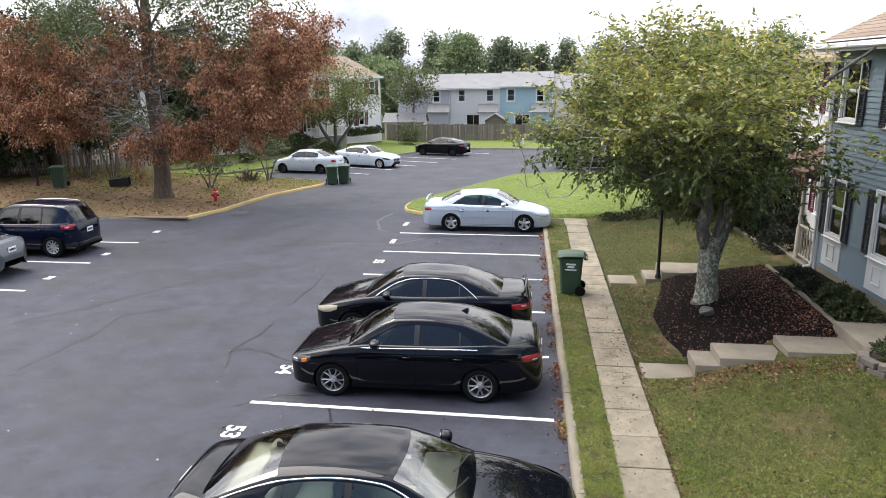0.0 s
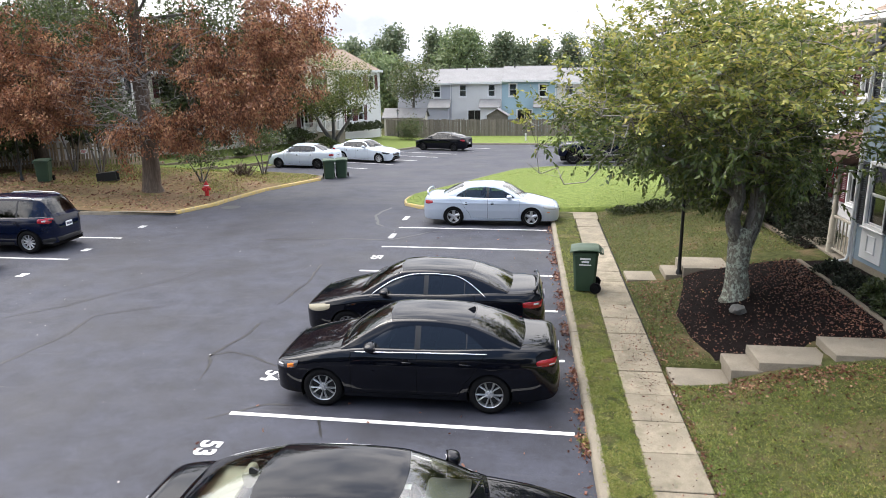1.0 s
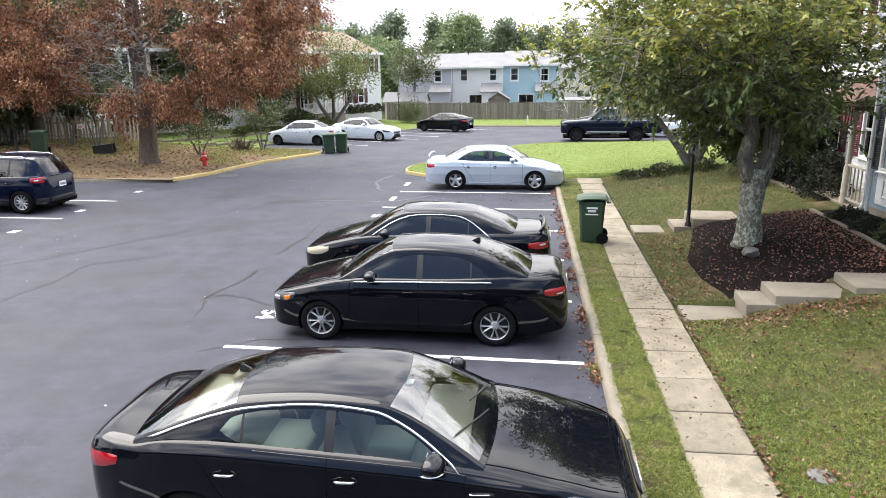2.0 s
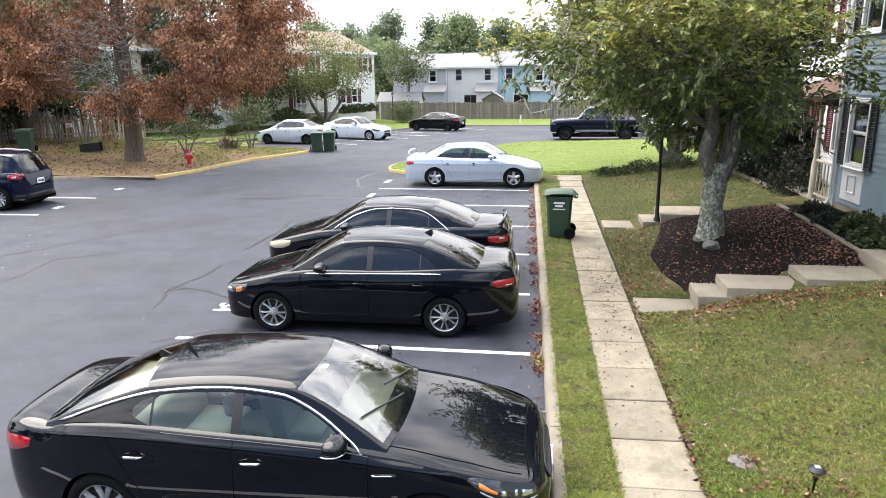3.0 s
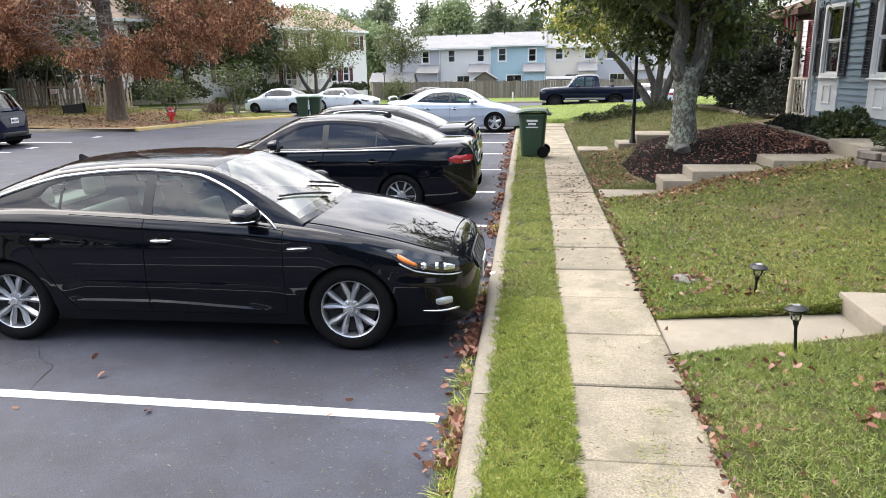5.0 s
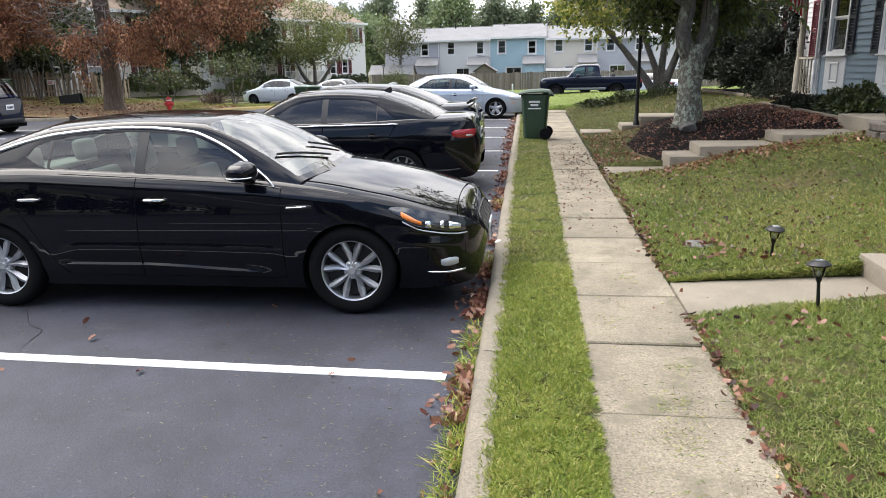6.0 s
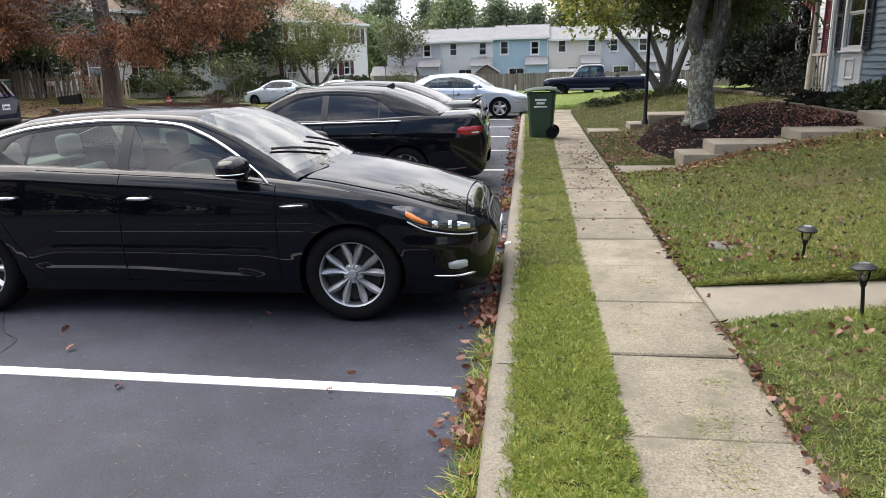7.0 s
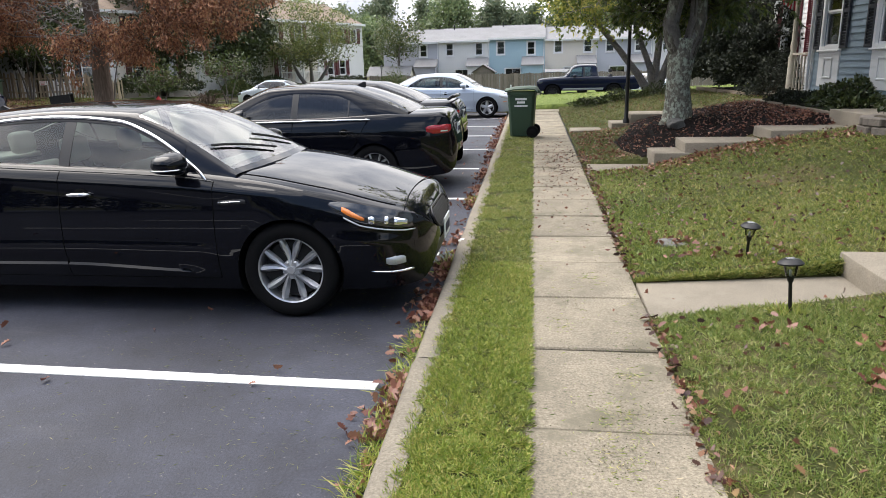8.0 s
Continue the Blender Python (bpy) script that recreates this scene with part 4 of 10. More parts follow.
def cabin(sh, car, paint, glass_front, glass_side):
    """Roof and pillars, with windscreen, rear window and side windows as panes of their own."""
    s = sh.s
    roof, rail = smooth_table(s["roof"]), smooth_table(s["rail"])
    a, b = s["cowl"], s["deck"]
    ds = sorted(set([round(a + (b - a) * i / 60, 4) for i in range(61)] + [p for pr in s["panes"] for p in pr]))
    ns, tc = 9, 9
    lean = s.get("lean", 0.42)

    def ring(d):
        zb = sh.waist(d) - 0.015
        zr = max(roof(d), sh.top(d) - 0.01)
        zc = max(zr - rail(d), zb + 0.005)
        w0 = sh.half(d, sh.waist(d)) - s.get("inset", 0.026) * min(1, (zc - zb) / 0.1)
        out = []
        for i in range(ns):
            f = (0, 0.05, 0.20, 0.36, 0.52, 0.68, 0.82, 0.945, 1.0)[i]
            z = zb + (zc - zb) * f
            out.append((w0 - lean * (z - zb) - 0.05 * f * f * min(1, (zc - zb) / 0.3), z))
        w1 = out[-1][0]
        for i in range(1, tc + 1):
            t = math.pi / 2 * i / tc
            out.append((w1 * math.cos(t) ** 0.85 if i < tc else 0.0, zc + (zr - zc) * math.sin(t) ** 0.9))
        return out

    def swept(d, y, top):
        """Screens bow outward in plan: their corners are swept back from the middle."""
        if not top:
            return sh.x0 - d
        u = min(1.0, y / max(ring(d)[ns - 1][0], 0.05))
        front = max(0.0, 1 - max(0.0, d - s["screen_top"]) / 0.5)
        rear = max(0.0, 1 - max(0.0, s["roof_end"] - d) / 0.5)
        return sh.x0 - d + (0.085 * front - 0.085 * rear) * (1 - u * u)
    rings = [ring(d) for d in ds]
    groups = {"body": bmesh.new(), "windshield": bmesh.new(), "rear_window": bmesh.new()}
    side_keys = []

    def put(key, quad):
        bm = groups[key]
        vs = [bm.verts.new(p) for p in quad]
        bm.faces.new(vs)
    for sgn in (-1, 1):
        for i in range(len(ds) - 1):
            dm = (ds[i] + ds[i + 1]) / 2
            for j in range(ns + tc - 1):
                quad = [(swept(ds[ii], rings[ii][jj][0], jj >= ns - 1), sgn * rings[ii][jj][0], rings[ii][jj][1]) for ii, jj in ((i, j), (i, j + 1), (i + 1, j + 1), (i + 1, j))]
                if sgn > 0:
                    quad = quad[::-1]
                key = "body"
                if j < ns - 1:
                    for k, (p, q) in enumerate(s["panes"]):
                        if p < dm < q and 0 < j < ns - 2:
                            key = "side_window%d%d" % (k, sgn)
                            if key not in groups:
                                groups[key] = bmesh.new()
                                side_keys.append(key)
                elif j >= ns + 1:
                    if a + 0.03 < dm < s["screen_top"]:
                        key = "windshield"
                    elif s["roof_end"] < dm < b - 0.03:
                        key = "rear_window"
                put(key, quad)
    for key, bm in groups.items():
        bmesh.ops.remove_doubles(bm, verts=bm.verts, dist=0.0015)
        if not bm.faces:
            bm.free()
            continue
        if key == "body":
            part("roof", bm, paint, car, smooth=True, sharp=40)
        elif key == "windshield":
            part("windshield", bm, glass_front, car, smooth=True).visible_shadow = False
        elif key == "rear_window":
            part("rear_window", bm, s.get("glass_rear", glass_side), car, smooth=True).visible_shadow = False
        else:
            part("side_window", bm, glass_side, car, smooth=True).visible_shadow = False
    # bright or dark strip round the side glass
    for sgn in (-1, 1):
        d0, d1 = s["panes"][0][0], s["panes"][-1][1]
        span = [d for d in ds if d0 - 0.001 <= d <= d1 + 0.001]
        upper = [(sh.x0 - d, sgn * (ring(d)[ns - 2][0] + 0.006), ring(d)[ns - 2][1]) for d in span]
        lower = [(sh.x0 - d, sgn * (ring(d)[1][0] + 0.012), ring(d)[1][1]) for d in span]
        if s.get("strip", "both") in ("both", "upper"):
            part("window_trim", tube_bm(upper[::2] + [upper[-1]], 0.011, 6), M["chrome"], car, smooth=True)
        if s.get("strip", "both") in ("both", "lower"):
            part("window_trim", tube_bm(lower[::2] + [lower[-1]], 0.012, 6), M["chrome"], car, smooth=True)
        for (p0, q0), (p1, q1) in zip(s["panes"], s["panes"][1:]):
            bm = bmesh.new()
            ra, rb = ring(q0), ring(p1)
            for j in range(1, ns - 2):
                quad = [(sh.x0 - q0, sgn * (ra[j][0] + 0.003), ra[j][1]), (sh.x0 - q0, sgn * (ra[j + 1][0] + 0.003), ra[j + 1][1]), (sh.x0 - p1, sgn * (rb[j + 1][0] + 0.003), rb[j + 1][1]), (sh.x0 - p1, sgn * (rb[j][0] + 0.003), rb[j][1])]
                bm.faces.new([bm.verts.new(p) for p in quad])
            part("pillar_trim", bm, M["trim"], car)
        if "dlo" in s:
            window_frame(sh, car, paint, ring, ns, sgn)
    return ring


def window_frame(sh, car, paint, ring, ns, sgn):
    """Door frames above and below the side glass, which narrows to a point at both ends; a bright strip over it."""
    s = sh.s
    top, bot = smooth_table(s["dlo"][0]), smooth_table(s["dlo"][1])

    def y_at(d, z):
        r = ring(d)[:ns]
        return float(np.interp(z, [p[1] for p in r], [p[0] for p in r]))
    d0, d1 = s["panes"][0][0] - 0.03, s["panes"][-1][1] + 0.03
    span = list(np.linspace(d0, d1, 56))
    for low in (True, False):
        bm, cols = bmesh.new(), []
        for d in span:
            r = ring(d)
            base, head = r[0][1] + 0.002, r[ns - 1][1] - 0.002
            zb, zt = min(max(bot(d), base + 0.004), head - 0.004), min(max(top(d), base + 0.006), head - 0.002)
            a, b = (base, zb) if low else (max(zt, zb), head)
            cols.append([bm.verts.new((sh.x0 - d, sgn * (y_at(d, a + (b - a) * f) + p), a + (b - a) * f)) for f, p in ((0, 0.004), (0.33, 0.006), (0.66, 0.006), (1.0, 0.006))] + [bm.verts.new((sh.x0 - d, sgn * (y_at(d, b if low else a) - 0.004), b if low else a))])
        for p, q in zip(cols, cols[1:]):
            for k in range(3):
                bm.faces.new((p[k], p[k + 1], q[k + 1], q[k]))
            k = 3 if low else 0
            bm.faces.new((p[k], p[4], q[4], q[k]))
        bmesh.ops.recalc_face_normals(bm, faces=bm.faces)
        part("door_frame", bm, paint, car, smooth=True, sharp=40)
    if "bright" in s:
        line, width = smooth_table(s["bright"]), s.get("bright_w", 0.012)
        y_out = lambda d, z: max(y_at(d, z), sh.half(d, z)) if z < sh.waist(d) else y_at(d, z)
        pts = [(sh.x0 - d, sgn * (y_out(d, min(line(d), ring(d)[ns - 1][1])) + 0.008), min(line(d), ring(d)[ns - 1][1])) for d in np.linspace(s["bright"][0][0], s["bright"][-1][0], 40)]
        part("window_trim", tube_bm(pts, [width * 0.6] + [width] * 38 + [width * 0.6], 6), M["chrome"], car, "chrome window strip", smooth=True)


def side_patch(sh, outline, sgn, name, mat, car, proud=0.006, nu=10, label=""):
    """A lens or trim on the side: outline as rows (d, z low, z high), wrapped over the shell."""
    bm, cols = bmesh.new(), []
    tab_l, tab_h = lerp_table([(d, a) for d, a, b in outline]), lerp_table([(d, b) for d, a, b in outline])
    d0, d1 = outline[0][0], outline[-1][0]
    for i in range(nu + 1):
        d = d0 + (d1 - d0) * i / nu
        zl, zh = tab_l(d), tab_h(d)
        col = []
        for k in range(5):
            z = zl + (zh - zl) * k / 4
            edge = min(i, nu - i, k, 4 - k) == 0
            p = -0.006 if edge else proud
            zz = min(z, sh.waist(d) - 0.004)
            col.append(bm.verts.new((sh.x0 - d + (p if d < sh.L / 2 else -p) * (0.6 if d < 0.5 or d > sh.L - 0.5 else 0), sgn * (sh.half(d, zz) + p), z)))
        cols.append(col)
    for a, b in zip(cols, cols[1:]):
        for k in range(4):
            bm.faces.new((a[k], a[k + 1], b[k + 1], b[k]))
    bmesh.ops.recalc_face_normals(bm, faces=bm.faces)
    return part(name, bm, mat, car, label, smooth=True)


def end_patch(sh, outline, name, mat, car, tail=False, proud=0.006, label="", bars=0):
    """A grille, plate or lens across the nose or tail: rows (z, y low, y high)."""
    bm, cols = bmesh.new(), []
    for i, (z, y0, y1) in enumerate(outline):
        col = []
        for k in range(9):
            y = y0 + (y1 - y0) * k / 8
            edge = i in (0, len(outline) - 1) or k in (0, 8)
            d = sh.front(y, z, tail)
            p = -0.004 if edge else proud
            col.append(bm.verts.new((sh.x0 - d + (-p if tail else p), y, z)))
        cols.append(col)
    for a, b in zip(cols, cols[1:]):
        for k in range(8):
            bm.faces.new((a[k], a[k + 1], b[k + 1], b[k]))
    bmesh.ops.recalc_face_normals(bm, faces=bm.faces)
    return part(name, bm, mat, car, label, smooth=True)


def seat(car, x, y, w, mat, h=1.18, floor=0.30):
    m = Matrix.Translation((x, y, 0))
    seat_p = part("seat", box_bm((-0.26, -w / 2, floor), (0.26, w / 2, floor + 0.22), 0.06, m, 3), mat, car, smooth=True)
    bm = bmesh.new()
    box(bm, (-0.09, -w / 2, 0), (0.09, w / 2, h - floor - 0.42), 0.05, m @ pose(-0.28, 0, floor + 0.16, 0, -16, 0), 3)
    part("seat_back", bm, mat, car, smooth=True)
    for yy in ([0] if w < 0.8 else [-w * 0.3, w * 0.3]):
        bm = bmesh.new()
        box(bm, (-0.055, -0.13, 0), (0.055, 0.13, 0.19), 0.05, m @ pose(-0.47, yy, h - 0.19, 0, -8, 0), 3)
        part("headrest", bm, mat, car, smooth=True)
    return seat_p


def make_car(name, s, m, label, paint, glass_front, glass_side, category="car"):
    car = thing(name, m, label, category, "parked cars")
    sh = Shell(s)
    part("body", car_body(sh, car, paint), paint, car, smooth=True, sharp=42)
    ring = cabin(sh, car, paint, glass_front, glass_side)
    L, W, x0, r = s["L"], s["W"], sh.x0, s["r"]
    fx, rx = s["wb"] / 2, -s["wb"] / 2
    tw = s.get("tyre_w", 0.215)
    for wx in (fx, rx):
        for sgn in (-1, 1):
            wheel_parts(car, wx, sgn * (W / 2 - tw / 2 - 0.022), r, tw, sgn, s["style"], s["rim_r"])
            # inner arch
            bm, R = bmesh.new(), r + s.get("gap", 0.028) + 0.004
            n, y1 = 20, sgn * (sh.half(x0 - wx, min(0.66, sh.waist(x0 - wx))) - 0.02)
            y0 = sgn * (W / 2 - 0.40)
            rows = [[bm.verts.new((wx + R * math.cos(a), y, max(0.16, r + R * math.sin(a)))) for y in (y0, y1)] for a in (math.radians(-25 + 230 * i / n) for i in range(n + 1))]
            for a, b in zip(rows, rows[1:]):
                bm.faces.new((a[0], a[1], b[1], b[0]))
            bm.faces.new([q[0] for q in rows])
            part("wheel_arch", bm, M["seam"], car)
    # floor pan closes the underside
    part("underbody", box_bm((-s["wb"] / 2 - s["r"] - 0.35, -W / 2 + 0.20, 0.20), (s["wb"] / 2 + s["r"] + 0.3, W / 2 - 0.20, 0.30), 0.02), M["seam"], car)
    part("cabin_floor", box_bm((x0 - s["deck"] + 0.05, -W / 2 + 0.14, 0.28), (x0 - s["cowl"] - 0.12, W / 2 - 0.14, 0.33), 0.01), M["dark_cloth"], car)
    # inside
    up = s.get("seat_mat", M["dark_cloth"])
    for sgn in (-1, 1):
        seat(car, x0 - s["cowl"] - 0.95, sgn * 0.37, 0.50, up, s["H"] - 0.24, 0.34)
    seat(car, x0 - s["cowl"] - 1.95, 0, 1.25, up, s["H"] - 0.26, 0.36)
    bm = bmesh.new()
    wd = sh.waist(s["cowl"] + 0.25)
    box(bm, (x0 - s["cowl"] - 0.62, -W / 2 + 0.13, wd - 0.26), (x0 - s["cowl"] - 0.05, W / 2 - 0.13, wd - 0.02), 0.06, seg=3)
    part("dashboard", bm, s.get("dash_mat", M["dark_cloth"]), car, smooth=True)
    dk = sh.waist(s["deck"] - 0.1)
    part("parcel_shelf", box_bm((x0 - s["deck"] + 0.02, -W / 2 + 0.2, dk - 0.06), (x0 - s["deck"] + 0.42, W / 2 - 0.2, dk - 0.02), 0.01), up, car)
    bm = bmesh.new()
    wheel_y = 0.37 * s.get("drive", 1)
    lathe(bm, [(0.175, -0.012), (0.19, 0.0), (0.175, 0.012), (0.165, 0.0), (0.175, -0.012)], 24, pose(x0 - s["cowl"] - 0.68, wheel_y, wd - 0.06, 0, 62, 0))
    part("steering_wheel", bm, M["trim"], car, smooth=True)
    for sgn in (-1, 1):
        # door gaps
        for d in s["gaps"][:-1] if "rear_gap" in s else s["gaps"]:
            zt = ring(d)[0][1]
            zs = [s.get("sill", 0.28) + (zt - s.get("sill", 0.28)) * i / 24 for i in range(25)]
            part("door_gap", tube_bm([(x0 - d, sgn * (sh.half(d, z) - 0.0015), z) for z in zs], 0.0042, 5), M["seam"], car)
        if "rear_gap" in s:
            edge = smooth_table(s["rear_gap"])
            zs = np.linspace(s["rear_gap"][0][0], min(s["rear_gap"][-1][0], sh.waist(s["rear_gap"][-1][1]) - 0.004), 25)
            part("door_gap", tube_bm([(x0 - edge(z), sgn * (sh.half(edge(z), z) - 0.0015), z) for z in zs], 0.0042, 5), M["seam"], car)
        g0, g1 = s["gaps"][0], s["rear_gap"][0][1] if "rear_gap" in s else s["gaps"][-1]
        zb = s.get("sill", 0.28)
        part("door_gap", tube_bm([(x0 - (g0 + (g1 - g0) * i / 16), sgn * (sh.half(g0 + (g1 - g0) * i / 16, zb) - 0.001), zb) for i in range(17)], 0.004, 5), M["seam"], car)
        part("waist_gap", tube_bm([(x0 - (g0 + (g1 - g0) * i / 16), sgn * (sh.half(g0 + (g1 - g0) * i / 16, sh.waist(g0 + (g1 - g0) * i / 16) - 0.012) + 0.0005), sh.waist(g0 + (g1 - g0) * i / 16) - 0.012) for i in range(17)], 0.005, 5), M["trim"], car)
        # handles
        for d in s["handles"]:
            z = s.get("handle_z", 0.80)
            y = sh.half(d, z)
            bm = bmesh.new()
            lathe(bm, [(0.0, 0.0), (0.042, -0.001), (0.05, -0.008)], 18, pose(x0 - d + 0.02, sgn * (y + 0.006), z, -90 * sgn, 0, 0) @ Matrix.Diagonal((1.2, 0.9, 1, 1)))
            part("handle_cup", bm, M["seam"], car, smooth=True)
            pts = [(x0 - d + 0.10, sgn * (y + 0.006), z + 0.004), (x0 - d + 0.06, sgn * (y + 0.034), z + 0.006), (x0 - d - 0.05, sgn * (y + 0.034), z + 0.004), (x0 - d - 0.10, sgn * (y + 0.006), z)]
            part("door_handle", tube_bm(pts, [0.008, 0.013, 0.013, 0.008], 8), M["chrome"] if s.get("bright_handles") else paint, car, smooth=True)
        # mirror
        d = s["cowl"] + s.get("mirror", 0.52)
        z = sh.waist(d) + 0.085
        y = sh.half(d, sh.waist(d))
        bm = bmesh.new()
        bmesh.ops.create_icosphere(bm, subdivisions=3, radius=1.0)
        for v in bm.verts:
            c = v.co
            v.co = Vector((max(math.copysign(abs(c.x) ** 0.85, c.x), -0.30), math.copysign(abs(c.y) ** 0.7, c.y), math.copysign(abs(c.z) ** 0.75, c.z)))
            v.co.z *= 1.0 - 0.22 * v.co.y * sgn
        bmesh.ops.transform(bm, matrix=pose(x0 - d, sgn * (y + 0.115), z, 0, 0, sgn * 14) @ Matrix.Diagonal((0.115, 0.118, 0.072, 1)), verts=bm.verts)
        mir = part("mirror", bm, paint, car, smooth=True)
        if s.get("bright_handles"):
            pts = [pose(x0 - d, sgn * (y + 0.115), z, 0, 0, sgn * 14) @ Vector((0.118 * math.cos(a), sgn * 0.122 * math.sin(a), -0.030)) for a in np.linspace(0.1, 1.9, 9)]
            part("mirror_strip", tube_bm(pts, 0.006, 6), M["chrome"], mir, "thin chrome strip", smooth=True)
        part("mirror_stalk", box_bm((x0 - d - 0.02, min(sgn * (y - 0.08), sgn * (y + 0.06)), z - 0.085), (x0 - d + 0.05, max(sgn * (y - 0.08), sgn * (y + 0.06)), z - 0.03), 0.012), M["trim"], mir)
        part("mirror_glass", box_bm((x0 - d - 0.036, min(sgn * (y + 0.01), sgn * (y + 0.19)), z - 0.05), (x0 - d - 0.031, max(sgn * (y + 0.01), sgn * (y + 0.19)), z + 0.05), 0.001), M["chrome"], mir)
        # lamps
        lamp = side_patch(sh, s["head"], sgn, "headlight", s.get("lens", M["lens_dark"]), car, 0.006, 12)
        if "spot" in s:
            for spot in s["spot"]:
                side_patch(sh, spot, sgn, "reflector", M["chrome"], lamp, 0.010, 6)
        if "amber" in s:
            side_patch(sh, s["amber"], sgn, "turn_lens", M["lens_amber"], lamp, 0.010, 6)
        tl = side_patch(sh, s["tail"], sgn, "tail_light", M["lens_red"], car, 0.008, 10)
        if "tail_white" in s:
            side_patch(sh, s["tail_white"], sgn, "reverse_lens", M["lens_clear"], tl, 0.012, 6)
        if "fog" in s:
            side_patch(sh, s["fog"], sgn, "fog_light", M["lens_clear"], car, 0.012, 6)
            side_patch(sh, s["fog_trim"], sgn, "fog_trim", M["chrome"], car, 0.012, 6)
        if "skirt" in s:
            z0, z1, mt = s["skirt"]
            side_patch(sh, [(s["fo"] + r + 0.10, z0, z1), (s["fo"] + s["wb"] - r - 0.10, z0, z1)], sgn, "side_skirt", mt, car, 0.012, 20)
    if "grille" in s:
        g = end_patch(sh, s["grille"], "grille", M["trim"], car, False, 0.004)
        zs = [q[0] for q in s["grille"]]
        bm = bmesh.new()
        for i in range(1, 9):
            z = zs[0] + (zs[-1] - zs[0]) * i / 9
            w = np.interp(z, zs, [q[2] for q in s["grille"]]) * 0.95
            tube(bm, [(x0 - sh.front(y, z) + 0.006, y, z) for y in np.linspace(-w, w, 9)], 0.004, 5)
        part("grille_mesh", bm, M["trim"], g)
        ol = [(x0 - sh.front(y, z) + 0.006, y, z) for z, _, y in s["grille"]] + [(x0 - sh.front(y, z) + 0.006, y, z) for z, y, _ in reversed(s["grille"])]
        part("grille_surround", tube_bm(ol + [ol[0]], 0.008, 6), M["dark_alloy"], g, smooth=True)
    if "intake" in s:
        end_patch(sh, s["intake"], "lower_intake", M["trim"], car, False, 0.003)
    for tail, zc in ((False, s.get("plate_f")), (True, s.get("plate_r"))):
        if zc:
            d = sh.front(0, zc, tail)
            x = x0 - d + (-0.012 if tail else 0.018)
            pl = part("license_plate", box_bm((x - 0.006, -0.155, zc - 0.078), (x + 0.006, 0.155, zc + 0.078), 0.004), M["plate"], car)
            xx = x + (-0.009 if tail else 0.009)
            for k in range(5):
                part("plate_bar", box_bm((xx - 0.002, -0.12 + 0.05 * k, zc - 0.035), (xx + 0.002, -0.085 + 0.05 * k, zc + 0.03)), M["ink"], pl)
    # hood and boot gaps
    for d, lim in ((s["hood_front"], 0.9), (s["boot_front"], 0.8)):
        zt, zs = sh.top(d), sh.waist(d)
        wy = sh.half(d, zs)
        pts = [(x0 - d + (0.05 if d < L / 2 else 0) * abs(u) ** 2, wy * u, zs + (zt - zs) * (1 - abs(u) ** 2.5) ** 0.45 + 0.001) for u in np.linspace(-lim, lim, 15)]
        part("panel_gap", tube_bm(pts, 0.004, 5), M["seam"], car)
    for sgn in (-1, 1):
        pts = []
        for d in np.linspace(s["hood_front"] + 0.03, s["cowl"] + 0.05, 14):
            u = 0.86
            zt, zs = sh.top(d), sh.waist(d)
            pts.append((x0 - d, sgn * sh.half(d, zs) * u, zs + (zt - zs) * (1 - u ** 2.5) ** 0.45 + 0.001))
        part("panel_gap", tube_bm(pts, 0.004, 5), M["seam"], car)
    # wipers at the foot of the windscreen
    if s.get("wipers", True):
        for y0, y1 in ((0.52, -0.05), (0.0, -0.62)):
            pts, d0 = [], s["cowl"] + 0.10
            for f in np.linspace(0, 1, 8):
                y, d = (y0 + (y1 - y0) * f) * s.get("drive", 1), d0 + 0.16 * f
                z = np.interp(abs(y), [p[0] for p in ring(d)[9:]][::-1], [p[1] for p in ring(d)[9:]][::-1])
                pts.append((x0 - d + 0.012 + 0.085 * max(0.0, 1 - (y / 0.68) ** 2), y, z + 0.018))
            part("wiper", tube_bm(pts, 0.009, 6), M["trim"], car)
    if s.get("fin"):
        d = s["fin"]
        z = ring(d)[-1][1]
        bm = prism_bm([(-0.09, -0.01), (0.09, -0.01), (0.02, 0.025), (-0.06, 0.065), (-0.085, 0.05)], 0.02, pose(x0 - d, -0.01, z))
        part("antenna_fin", bm, M["trim"], car)
    return car, sh, ring


